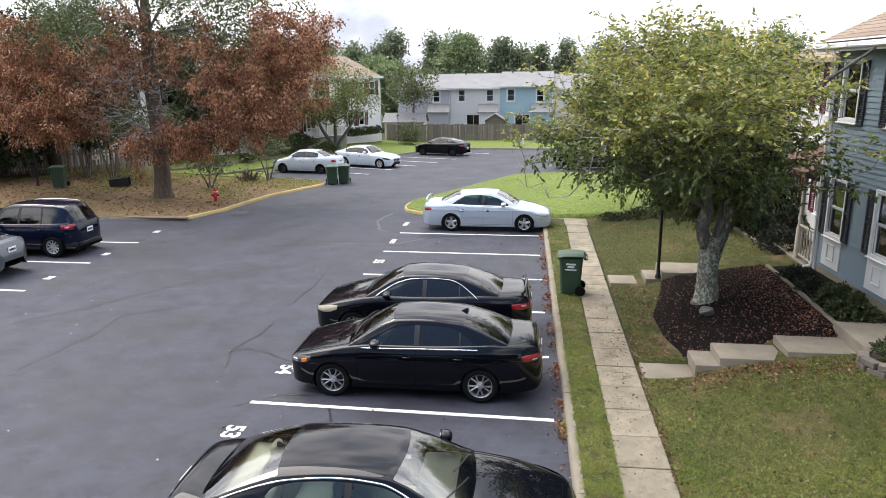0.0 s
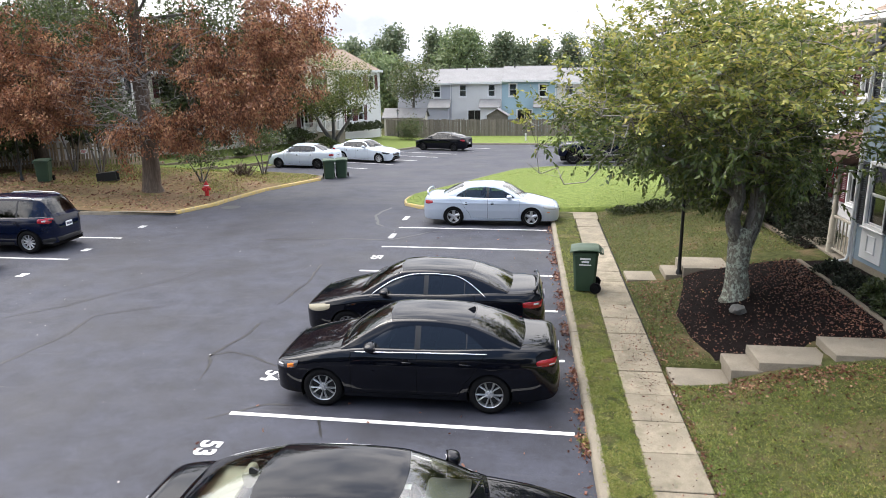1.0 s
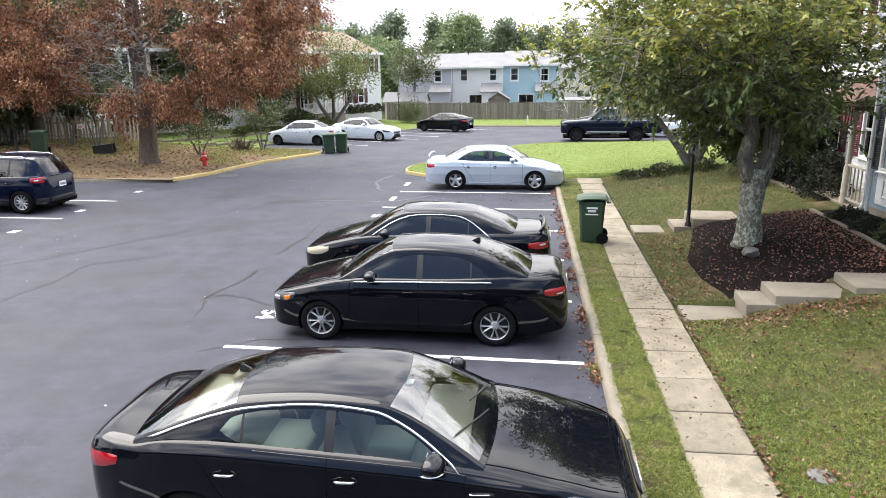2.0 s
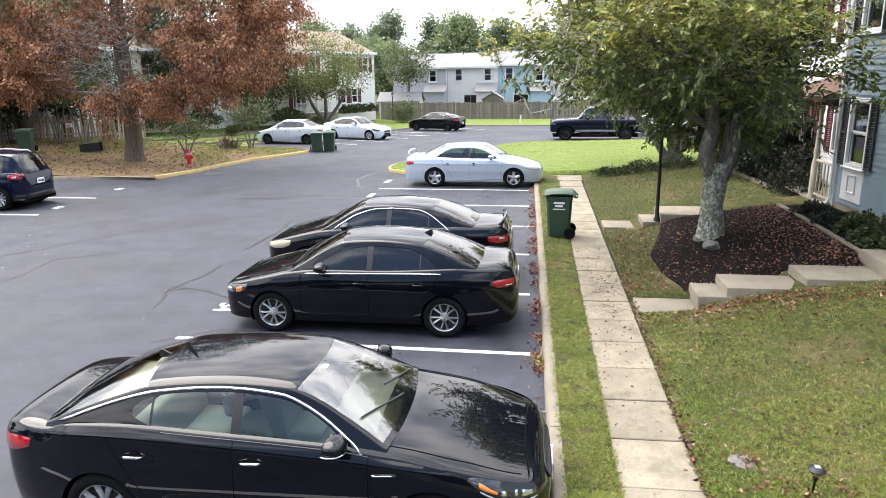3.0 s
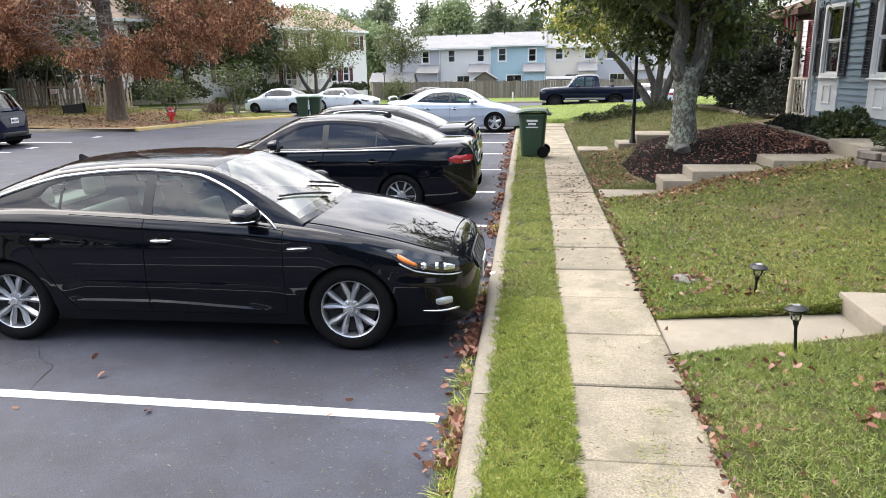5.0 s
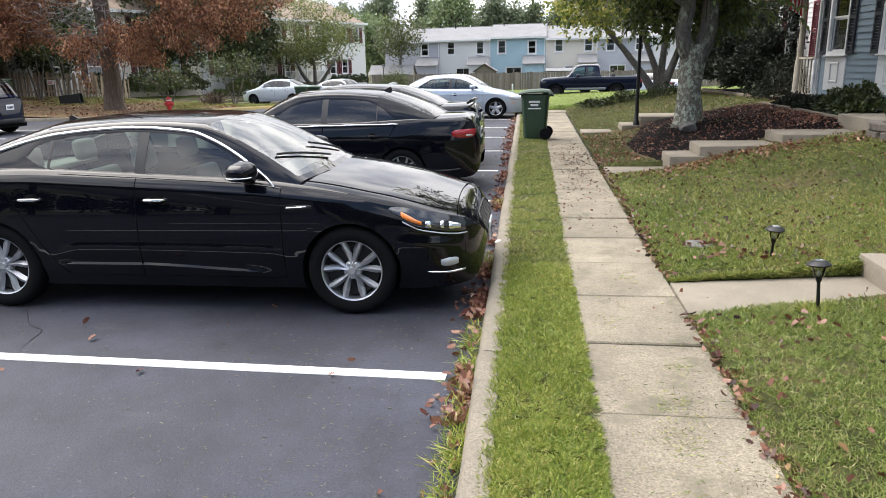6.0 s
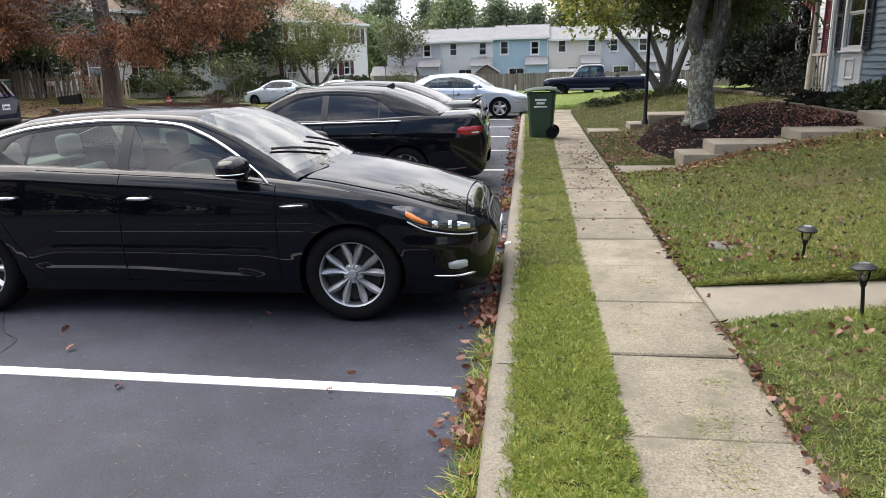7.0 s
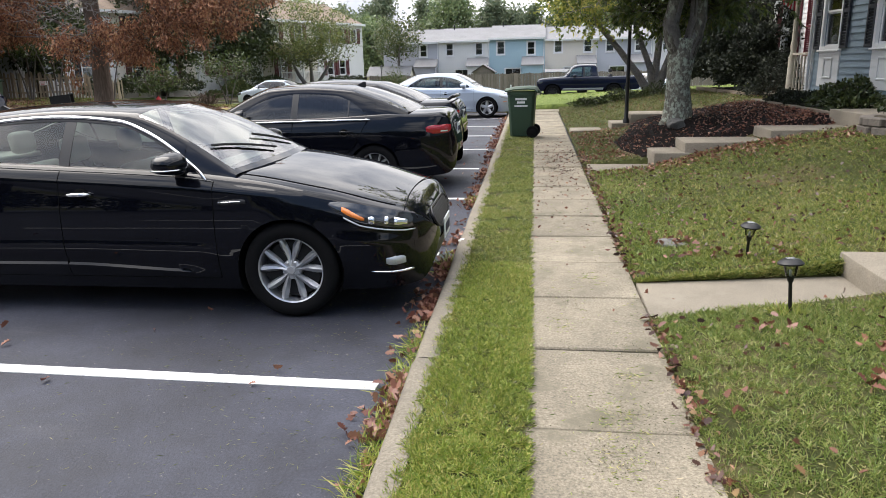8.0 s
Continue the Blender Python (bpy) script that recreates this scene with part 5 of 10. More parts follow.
def sedan_spec(L, W, H, wb, fo, r, hood=0.77, cowl_z=0.985, deck_z=1.06, cowl=1.30, deck=4.15, screen_top=2.05, roof_end=3.35, **kw):
    """A saloon's lines from a few lengths: nose to cowl, roof, boot."""
    s = dict(L=L, W=W, H=H, wb=wb, fo=fo, r=r, cowl=cowl, deck=deck, screen_top=screen_top, roof_end=roof_end)
    s["top"] = [(0, 0.50), (0.02, 0.585), (0.06, 0.655), (0.14, hood - 0.045), (0.28, hood), (0.75, hood + 0.6 * (cowl_z - hood)), (cowl, cowl_z), (cowl + 0.3, cowl_z + 0.02), ((cowl + deck) / 2, cowl_z + 0.03), (deck, deck_z), (L - 0.26, deck_z + 0.004), (L - 0.14, deck_z - 0.02), (L - 0.08, deck_z - 0.10), (L - 0.02, 0.72), (L, 0.60)]
    s["low"] = [(0, 0.44), (0.03, 0.28), (0.10, 0.205), (0.5, 0.19), (1.5, 0.19), (3.2, 0.19), (L - 0.6, 0.20), (L - 0.14, 0.225), (L - 0.05, 0.27), (L - 0.012, 0.36), (L, 0.50)]
    s["plan"] = [(0, 0.36), (0.02, 0.52), (0.06, 0.66), (0.13, 0.78), (0.26, 0.885), (0.5, 0.955), (0.9, 0.99), (1.6, 1.0), (L - 1.6, 1.0), (L - 0.9, 0.98), (L - 0.45, 0.918), (L - 0.22, 0.835), (L - 0.10, 0.735), (L - 0.035, 0.60), (L, 0.42)]
    s["crown"] = [(0, 0.015), (0.06, 0.03), (0.25, 0.065), (0.8, 0.085), (cowl, 0.075), (cowl + 0.4, 0.045), (deck - 0.3, 0.04), (deck, 0.075), (L - 0.25, 0.085), (L - 0.12, 0.07), (L - 0.06, 0.035), (L, 0.01)]
    s["roof"] = [(cowl, cowl_z - 0.015), (cowl + 0.25, cowl_z + 0.155), (screen_top - 0.12, H - 0.075), (screen_top + 0.06, H - 0.022), ((screen_top + roof_end) / 2 - 0.1, H), (roof_end - 0.05, H - 0.045), (roof_end + 0.12, H - 0.09), (deck - 0.22, deck_z + 0.115), (deck, deck_z - 0.005)]
    s["rail"] = [(cowl, 0.02), (cowl + 0.25, 0.06), (screen_top, 0.085), ((screen_top + roof_end) / 2, 0.085), (roof_end, 0.085), (deck - 0.25, 0.075), (deck, 0.02)]
    s["hood_front"], s["boot_front"] = 0.22, deck + 0.02
    s.update(kw)
    return s


TEN, TWIN5, FIVE = (10, 0, 0.021, 0.012), (5, 0.31, 0.0245, 0.016), (5, 0, 0.045, 0.014)
THIN5 = (5, 0.27, 0.0145, 0.010)
STEEL = (7, 0, 0.035, -0.01)

optima = sedan_spec(4.81, 1.83, 1.455, 2.795, 0.955, 0.335, hood=0.785, cowl_z=1.01, deck_z=1.06, cowl=1.31, deck=4.25, screen_top=2.10, roof_end=3.38,
    panes=[(1.72, 2.52), (2.60, 3.285), (3.305, 3.52)], gaps=[1.45, 2.56, 3.60], handles=[2.41, 3.41], handle_z=0.862, bright_handles=True, strip="none", style=TWIN5, rim_r=0.228, lens=M["lens_smoke"], mirror=0.40,
    spot=[[(0.15, 0.632, 0.672), (0.21, 0.628, 0.695), (0.255, 0.630, 0.712)], [(0.275, 0.640, 0.712), (0.29, 0.638, 0.716), (0.305, 0.642, 0.712)], [(0.36, 0.652, 0.708), (0.385, 0.648, 0.722), (0.41, 0.658, 0.716)]], glass_rear=M["glass_clear"],
    creases=(([(0.0, 0.76), (0.30, 0.79), (0.65, 0.838), (1.5, 0.893), (2.58, 0.958), (3.6, 1.0), (4.3, 0.99), (4.8, 0.90)], 0.011, 0.022),),
    ledges=(([(1.2, 0.40), (1.36, 0.445), (1.55, 0.525), (2.6, 0.538), (3.05, 0.535), (3.25, 0.46), (3.4, 0.40)], 1.30, 3.34, 0.009, 0.12), ([(1.5, 0.328), (1.7, 0.335), (2.6, 0.380), (3.2, 0.378)], 1.42, 3.34, 0.014, 0.10), ([(0.0, 0.555), (0.30, 0.560), (0.8, 0.58)], 0.02, 0.70, 0.010, 0.10)),
    dlo=([(1.69, 1.055), (1.80, 1.135), (1.98, 1.230), (2.2, 1.305), (2.68, 1.338), (3.10, 1.318), (3.28, 1.290), (3.40, 1.255), (3.47, 1.20), (3.49, 1.165), (3.55, 1.165)], [(1.69, 0.99), (1.80, 0.990), (2.0, 1.0), (2.56, 1.037), (2.9, 1.05), (3.28, 1.078), (3.40, 1.115), (3.46, 1.145), (3.49, 1.165), (3.55, 1.165)]),
    bright=[(1.50, 0.955), (1.79, 1.158), (1.98, 1.258), (2.2, 1.335), (2.68, 1.368), (3.27, 1.325), (3.56, 1.262), (3.80, 1.19), (4.12, 1.085)], bright_w=0.014, rear_gap=[(0.30, 3.18), (0.34, 3.22), (0.70, 3.46), (0.85, 3.56), (0.96, 3.63), (1.0, 3.65)],
    head=[(0.10, 0.600, 0.685), (0.18, 0.602, 0.720), (0.30, 0.620, 0.752), (0.45, 0.650, 0.785), (0.56, 0.70, 0.805), (0.67, 0.790, 0.812)], amber=[(0.41, 0.668, 0.700), (0.47, 0.684, 0.728), (0.53, 0.705, 0.768), (0.60, 0.755, 0.796)],
    tail=[(4.38, 0.85, 0.92), (4.51, 0.79, 0.94), (4.66, 0.75, 0.945), (4.76, 0.75, 0.93)], fog=[(0.17, 0.365, 0.425), (0.24, 0.352, 0.43), (0.31, 0.362, 0.415)], fog_trim=[(0.11, 0.305, 0.325), (0.25, 0.298, 0.320), (0.42, 0.318, 0.328)],
    grille=[(0.505, -0.20, 0.20), (0.54, -0.33, 0.33), (0.58, -0.40, 0.40), (0.625, -0.40, 0.40), (0.66, -0.30, 0.30)], intake=[(0.29, -0.40, 0.40), (0.33, -0.46, 0.46), (0.37, -0.48, 0.48), (0.405, -0.42, 0.42)], plate_f=0.47, plate_r=0.86, seat_mat=M["tan_leather"], dash_mat=M["grey_dash"], fin=3.50, drive=1)
cd = optima["cowl"]
optima["top"] = optima["top"][:6] + [(cd, 1.01), (1.62, 1.03), (2.1, 1.055), (2.77, 1.085), (3.5, 1.112), (4.0, 1.095), (4.25, 1.06)] + optima["top"][-5:]
jetta = sedan_spec(4.63, 1.778, 1.453, 2.651, 0.89, 0.322, hood=0.79, cowl_z=1.00, deck_z=1.085, cowl=1.20, deck=4.00, screen_top=1.98, roof_end=3.22,
    panes=[(1.58, 2.37), (2.46, 3.17), (3.19, 3.52)], gaps=[1.36, 2.41, 3.42], handles=[2.26, 3.16], handle_z=0.82, strip="none", rear_gap=[(0.30, 3.06), (0.45, 3.12), (0.66, 3.28), (0.9, 3.42), (0.97, 3.46)],
    dlo=([(1.50, 0.985), (1.72, 1.125), (1.92, 1.235), (2.15, 1.30), (2.45, 1.328), (2.95, 1.305), (3.2, 1.225), (3.38, 1.10), (3.50, 1.01), (3.56, 1.0)], [(1.50, 0.975), (1.75, 0.978), (2.45, 0.985), (3.2, 0.997), (3.50, 1.0), (3.56, 1.0)]), bright=[(1.43, 0.950), (2.0, 0.960), (2.46, 0.968), (3.0, 0.978), (3.50, 0.985)], bright_w=0.012, style=THIN5, rim_r=0.215, creases=((0.86, 0.010), (0.70, 0.003)), ledges=(([(1.3, 0.345), (3.3, 0.345)], 1.30, 3.20, 0.006, 0.07), ([(1.3, 0.285), (3.3, 0.285)], 1.30, 3.20, 0.006, 0.06)), spot=[[(0.10, 0.605, 0.68), (0.18, 0.60, 0.70), (0.26, 0.605, 0.70)]],
    head=[(0.06, 0.60, 0.68), (0.20, 0.585, 0.72), (0.36, 0.60, 0.745), (0.50, 0.66, 0.76)], amber=[(0.30, 0.605, 0.70), (0.38, 0.62, 0.73), (0.45, 0.655, 0.74)],
    tail=[(4.24, 0.80, 0.885), (4.34, 0.765, 0.905), (4.48, 0.765, 0.905), (4.57, 0.785, 0.895)], tail_white=[(4.42, 0.80, 0.828), (4.54, 0.80, 0.83)],
    intake=[(0.28, -0.36, 0.36), (0.33, -0.48, 0.48), (0.38, -0.48, 0.48), (0.42, -0.40, 0.40)], plate_r=0.80, fin=3.18, drive=1)
camry = sedan_spec(4.805, 1.82, 1.46, 2.775, 0.95, 0.325, hood=0.78, cowl_z=1.00, deck_z=1.095, cowl=1.22, deck=4.08, screen_top=2.02, roof_end=3.30,
    panes=[(1.55, 2.46), (2.55, 3.25), (3.27, 3.66)], gaps=[1.40, 2.50, 3.46], handles=[2.34, 3.28], handle_z=0.83, strip="none",
    dlo=([(1.48, 1.0), (1.72, 1.135), (1.95, 1.245), (2.25, 1.32), (2.58, 1.338), (3.05, 1.315), (3.3, 1.215), (3.48, 1.10), (3.62, 1.02), (3.70, 1.0)], [(1.48, 0.985), (2.0, 0.985), (2.6, 0.99), (3.62, 1.0), (3.70, 1.0)]), bright=[(1.42, 0.965), (1.55, 1.06), (1.95, 1.275), (2.25, 1.348), (2.58, 1.365), (3.05, 1.342), (3.30, 1.25), (3.50, 1.115), (3.68, 0.99)], bright_w=0.011, style=TEN, rim_r=0.205, lens=M["lens_old"], creases=((0.88, 0.008),),
    head=[(0.08, 0.60, 0.68), (0.25, 0.575, 0.73), (0.45, 0.60, 0.765), (0.62, 0.68, 0.78)], tail=[(4.36, 0.80, 0.91), (4.52, 0.76, 0.925), (4.70, 0.76, 0.92), (4.76, 0.78, 0.91)], tail_white=[(4.56, 0.83, 0.885), (4.70, 0.83, 0.885)],
    intake=[(0.28, -0.36, 0.36), (0.33, -0.48, 0.48), (0.38, -0.40, 0.40)], plate_r=0.82)
mazda = sedan_spec(4.745, 1.78, 1.44, 2.675, 0.965, 0.33, hood=0.76, cowl_z=0.97, deck_z=1.05, cowl=1.22, deck=4.02, screen_top=2.02, roof_end=3.28,
    panes=[(1.55, 2.42), (2.50, 3.22), (3.24, 3.66)], gaps=[1.38, 2.46, 3.40], handles=[2.32, 3.22], handle_z=0.79, strip="none", style=FIVE, rear_gap=[(0.30, 3.04), (0.45, 3.10), (0.66, 3.26), (0.9, 3.40), (0.95, 3.43)],
    dlo=([(1.48, 0.975), (1.72, 1.11), (1.95, 1.22), (2.25, 1.295), (2.58, 1.318), (3.05, 1.295), (3.3, 1.20), (3.48, 1.09), (3.60, 1.01), (3.70, 0.99)], [(1.48, 0.965), (2.0, 0.965), (2.6, 0.97), (3.6, 0.985), (3.70, 0.99)]), rim_r=0.22, lens=M["lens_clear"], creases=((0.80, 0.010, 0.02), (0.55, 0.006, 0.025)),
    head=[(0.10, 0.58, 0.66), (0.28, 0.57, 0.70), (0.46, 0.60, 0.735), (0.60, 0.67, 0.75)], amber=[(0.32, 0.49, 0.515), (0.46, 0.49, 0.515)], tail=[(4.35, 0.78, 0.87), (4.50, 0.73, 0.89), (4.66, 0.73, 0.885)],
    grille=[(0.50, -0.18, 0.18), (0.56, -0.26, 0.26), (0.61, -0.20, 0.20)], intake=[(0.27, -0.40, 0.40), (0.33, -0.55, 0.55), (0.39, -0.48, 0.48)], plate_r=0.80, skirt=(0.205, 0.275, M["silver_paint"]))
corolla = sedan_spec(4.54, 1.76, 1.465, 2.60, 0.90, 0.315, hood=0.79, cowl_z=1.0, deck_z=1.08, cowl=1.12, deck=3.88, screen_top=1.92, roof_end=3.15,
    panes=[(1.48, 2.30), (2.38, 3.02), (3.05, 3.32)], gaps=[1.30, 2.34, 3.20], handles=[2.2, 3.1], handle_z=0.82, strip="none", style=STEEL, rim_r=0.20,
    head=[(0.08, 0.60, 0.68), (0.25, 0.58, 0.73), (0.45, 0.64, 0.765)], tail=[(4.22, 0.78, 0.90), (4.36, 0.74, 0.92), (4.48, 0.76, 0.91)], plate_r=0.80)
merc = sedan_spec(4.686, 1.81, 1.442, 2.84, 0.82, 0.335, hood=0.80, cowl_z=0.99, deck_z=1.06, cowl=1.45, deck=4.12, screen_top=2.15, roof_end=3.35,
    panes=[(1.78, 2.55), (2.63, 3.34), (3.36, 3.62)], gaps=[1.62, 2.59, 3.45], handles=[2.42, 3.32], handle_z=0.80, strip="both", style=TWIN5, rim_r=0.225,
    head=[(0.08, 0.60, 0.68), (0.25, 0.58, 0.73), (0.45, 0.62, 0.76), (0.58, 0.68, 0.77)], tail=[(4.28, 0.78, 0.88), (4.45, 0.74, 0.90), (4.60, 0.74, 0.89)], grille=[(0.46, -0.28, 0.28), (0.52, -0.38, 0.38), (0.58, -0.38, 0.38), (0.64, -0.30, 0.30)], intake=[(0.27, -0.45, 0.45), (0.32, -0.6, 0.6), (0.37, -0.55, 0.55)])
elantra = sedan_spec(4.53, 1.775, 1.43, 2.70, 0.86, 0.325, hood=0.78, cowl_z=0.99, deck_z=1.09, cowl=1.12, deck=3.95, screen_top=1.95, roof_end=3.05,
    panes=[(1.5, 2.32), (2.4, 3.05), (3.08, 3.36)], gaps=[1.32, 2.36, 3.25], handles=[2.22, 3.12], strip="none", style=STEEL, rim_r=0.215, head=[(0.08, 0.60, 0.68), (0.25, 0.58, 0.73), (0.5, 0.66, 0.77)],
    tail=[(4.08, 0.84, 0.92), (4.28, 0.78, 0.94), (4.46, 0.76, 0.93)], plate_r=0.62)
grey = dict(corolla, style=TEN)

opt_car, opt_sh, opt_ring = make_car("sedan", optima, pose(-2.235, 6.365, 0, 0, 0, 1.1), "glossy black saloon with chrome window line, nose at the kerb", M["black_paint"], M["glass_clear"], M["glass_side"])
# alloy strips stand in for the bright reflection line below the headlights
for sgn in (-1, 1):
    side_patch(opt_sh, [(0.10, 0.590, 0.602), (0.18, 0.592, 0.604), (0.30, 0.609, 0.622), (0.45, 0.639, 0.652), (0.58, 0.705, 0.722)], sgn, "headlight_rim", M["alloy"], opt_car, 0.010, 12)
side_patch(opt_sh, [(1.20, 0.800, 0.838), (1.31, 0.792, 0.838), (1.43, 0.786, 0.826)], -1, "fender_vent", M["trim"], opt_car, 0.008, 6)
side_patch(opt_sh, [(1.23, 0.815, 0.826), (1.43, 0.804, 0.815)], -1, "vent_strip", M["chrome"], opt_car, 0.013, 6)
z_permit = opt_ring(2.0)[-1][1]
part("permit_sticker", box_bm((opt_sh.x0 - 2.03, -0.12, z_permit - 0.035), (opt_sh.x0 - 1.97, -0.04, z_permit - 0.025), 0, pose(0, 0, 0)), M["sticker"], opt_car)
make_car("sedan", jetta, pose(-2.73, 11.28, 0, 0, 0, 180.4), "black saloon with tinted windows and ten-spoke wheels, backed to the kerb", M["black_paint"], M["glass_side"], M["glass_tint"])
make_car("sedan", camry, pose(-3.0, 14.05, 0, 0, 0, 180), "older black saloon with clouded headlights and a boot spoiler", M["black_paint"], M["glass_side"], M["glass_tint"])
make_car("sedan", mazda, pose(-2.27, 25.0, 0, 0, 0, 0), "silver saloon with a boot spoiler, nose at the kerb", M["silver_paint"], M["glass_clear"], M["glass_side"])
make_car("sedan", corolla, pose(-15.1, 42.2, lot_z(42.2), 0, 0, 172), "small white saloon with black steel wheels", M["white_paint"], M["glass_side"], M["glass_tint"])
make_car("sedan", merc, pose(-12.0, 46.0, lot_z(46), 0, 0, -20), "white saloon with dark windows and alloy wheels, backed in", M["white_paint"], M["glass_tint"], M["glass_tint"])
make_car("sedan", elantra, pose(-8.2, 55.3, lot_z(55.3), 0, 0, 160), "small black saloon with tinted windows at the far stalls", M["black_paint"], M["glass_tint"], M["glass_tint"])
make_car("sedan", grey, pose(-17.95, 17.1, 0, 0, 0, 180), "dark grey saloon seen by its tail in a stall", M["grey_paint"], M["glass_side"], M["glass_tint"])

suv = sedan_spec(4.27, 1.81, 1.69, 2.604, 0.87, 0.355, hood=0.93, cowl_z=1.09, deck_z=1.13, cowl=1.10, deck=4.20, screen_top=1.80, roof_end=3.80,
    panes=[(1.45, 2.30), (2.40, 3.10), (3.16, 3.62)], gaps=[1.30, 2.35, 3.30], handles=[2.2, 3.15], handle_z=0.92, strip="none", style=TEN, rim_r=0.225, zm=0.72, sill=0.36,
    head=[(0.08, 0.74, 0.84), (0.25, 0.72, 0.88), (0.45, 0.78, 0.90)], tail=[(3.80, 0.93, 1.06), (3.94, 0.89, 1.075), (4.10, 0.89, 1.075), (4.20, 0.91, 1.06)], tail_white=[(3.92, 0.945, 1.02), (4.06, 0.945, 1.02)],
    plate_r=0.80, skirt=(0.24, 0.36, M["trim"]), glass_rear=M["glass_tint"], inset=0.03, lean=0.30)
suv["top"] = [(0, 0.60), (0.02, 0.72), (0.06, 0.80), (0.14, 0.88), (0.28, 0.93), (0.75, 1.02), (1.10, 1.09), (2.0, 1.10), (3.2, 1.12), (4.08, 1.13), (4.19, 1.11), (4.225, 0.95), (4.25, 0.80), (4.27, 0.60)]
suv["low"] = [(0, 0.50), (0.05, 0.34), (0.12, 0.26), (0.6, 0.24), (3.4, 0.24), (4.0, 0.27), (4.20, 0.30), (4.25, 0.33), (4.27, 0.40)]
suv["boot_front"] = 4.16
suv["roof"] = [(1.10, 1.075), (1.40, 1.30), (1.72, 1.58), (1.95, 1.655), (2.7, 1.685), (3.5, 1.665), (3.78, 1.63), (3.88, 1.57), (4.08, 1.28), (4.20, 1.10)]
suv["rail"] = [(1.10, 0.02), (1.40, 0.06), (1.9, 0.09), (3.75, 0.09), (4.0, 0.07), (4.20, 0.02)]
suv_car, suv_sh, suv_ring = make_car("suv", suv, pose(-17.2, 19.98, 0, 0, 0, 180), "dark blue compact suv with silver roof rails, nose in", M["navy_paint"], M["glass_tint"], M["glass_tint"])
end_patch(suv_sh, [(0.315, -0.55, 0.55), (0.36, -0.66, 0.66), (0.44, -0.70, 0.70), (0.48, -0.66, 0.66)], "rear_bumper", M["trim"], suv_car, True, 0.012, "grey plastic lower bumper")
for sgn in (-1, 1):
    side_patch(suv_sh, [(3.86, 0.30, 0.44), (4.05, 0.30, 0.47), (4.22, 0.33, 0.48)], sgn, "bumper_corner", M["trim"], suv_car, 0.012, 8)
    pts = [(suv_sh.x0 - d, sgn * 0.575, suv_ring(d)[9][1] + h) for d, h in ((1.95, 0.01), (2.1, 0.055), (2.8, 0.06), (3.5, 0.055), (3.65, 0.01))]
    part("roof_rail", tube_bm(pts, 0.017, 8), M["alloy"], suv_car, smooth=True)

truck = dict(L=5.5, W=1.95, H=1.85, wb=3.25, fo=0.86, r=0.40, tyre_w=0.26, cowl=1.55, deck=3.28, screen_top=2.05, roof_end=3.12, gap=0.07, zm=0.85, sill=0.52, inset=0.05, lean=0.25,
    top=[(0, 0.85), (0.03, 1.0), (0.08, 1.08), (0.3, 1.15), (1.0, 1.20), (1.55, 1.23), (2.5, 1.24), (3.28, 1.24), (3.35, 1.19), (5.4, 1.19), (5.46, 1.15), (5.5, 0.9)],
    low=[(0, 0.60), (0.05, 0.50), (0.4, 0.48), (4.8, 0.48), (5.4, 0.52), (5.5, 0.62)],
    plan=[(0, 0.80), (0.03, 0.90), (0.12, 0.97), (0.4, 1.0), (5.2, 1.0), (5.42, 0.98), (5.5, 0.93)],
    crown=[(0, 0.02), (0.1, 0.05), (0.5, 0.08), (1.55, 0.07), (3.2, 0.04), (3.4, 0.015), (5.5, 0.015)],
    roof=[(1.55, 1.215), (1.75, 1.45), (1.98, 1.74), (2.15, 1.82), (2.6, 1.85), (3.1, 1.83), (3.18, 1.76), (3.28, 1.25)], rail=[(1.55, 0.02), (1.75, 0.06), (2.1, 0.10), (3.1, 0.10), (3.28, 0.03)],
    panes=[(1.80, 2.50), (2.58, 2.98)], gaps=[1.70, 2.54, 3.05], handles=[2.42], handle_z=1.0, strip="none", style=STEEL, rim_r=0.25,
    head=[(0.05, 0.86, 1.0), (0.2, 0.84, 1.02), (0.34, 0.90, 1.0)], tail=[(5.38, 0.86, 1.14), (5.48, 0.86, 1.13)], hood_front=0.20, boot_front=5.36, skirt=(0.48, 0.62, M["alloy"]), fog=None)
truck.pop("fog")
make_car("pickup_truck", truck, pose(3.2, 45.6, lot_z(45.6), 0, 0, 180) @ Matrix.Scale(1.1, 4), "dark blue extended-cab pickup truck with a silver lower band", M["truck_paint"], M["glass_side"], M["glass_side"], "truck")
make_car("sedan", corolla, pose(7.2, 49.0, lot_z(49), 0, 0, 150), "white car parked beyond the pickup truck", M["white_paint"], M["glass_tint"], M["glass_tint"])
# boot spoilers
for car_x, car_y, turn, s, mt in ((-2.27, 25.0, 0, mazda, M["silver_paint"]), (-3.0, 14.05, 180, camry, M["black_paint"])):
    owner = [o for o in bpy.data.objects if o.name.startswith("sedan") and o.type == "EMPTY" and (o.matrix_basis.translation.xy - Vector((car_x, car_y))).length < 0.1][0]
    x, z = s["wb"] / 2 + s["fo"] - s["L"] + 0.17, 1.05 if s is mazda else 1.10
    up = 0.10 if s is mazda else 0.035
    bm = bmesh.new()
    pts = [(x + 0.06, -0.68, z), (x + 0.01, -0.62, z + up), (x - 0.02, -0.3, z + up + 0.012), (x - 0.03, 0, z + up + 0.016), (x - 0.02, 0.3, z + up + 0.012), (x + 0.01, 0.62, z + up), (x + 0.06, 0.68, z)]
    tube(bm, pts, [0.02, 0.03, 0.033, 0.033, 0.033, 0.03, 0.02], 8)
    part("spoiler", bm, mt, owner, smooth=True)

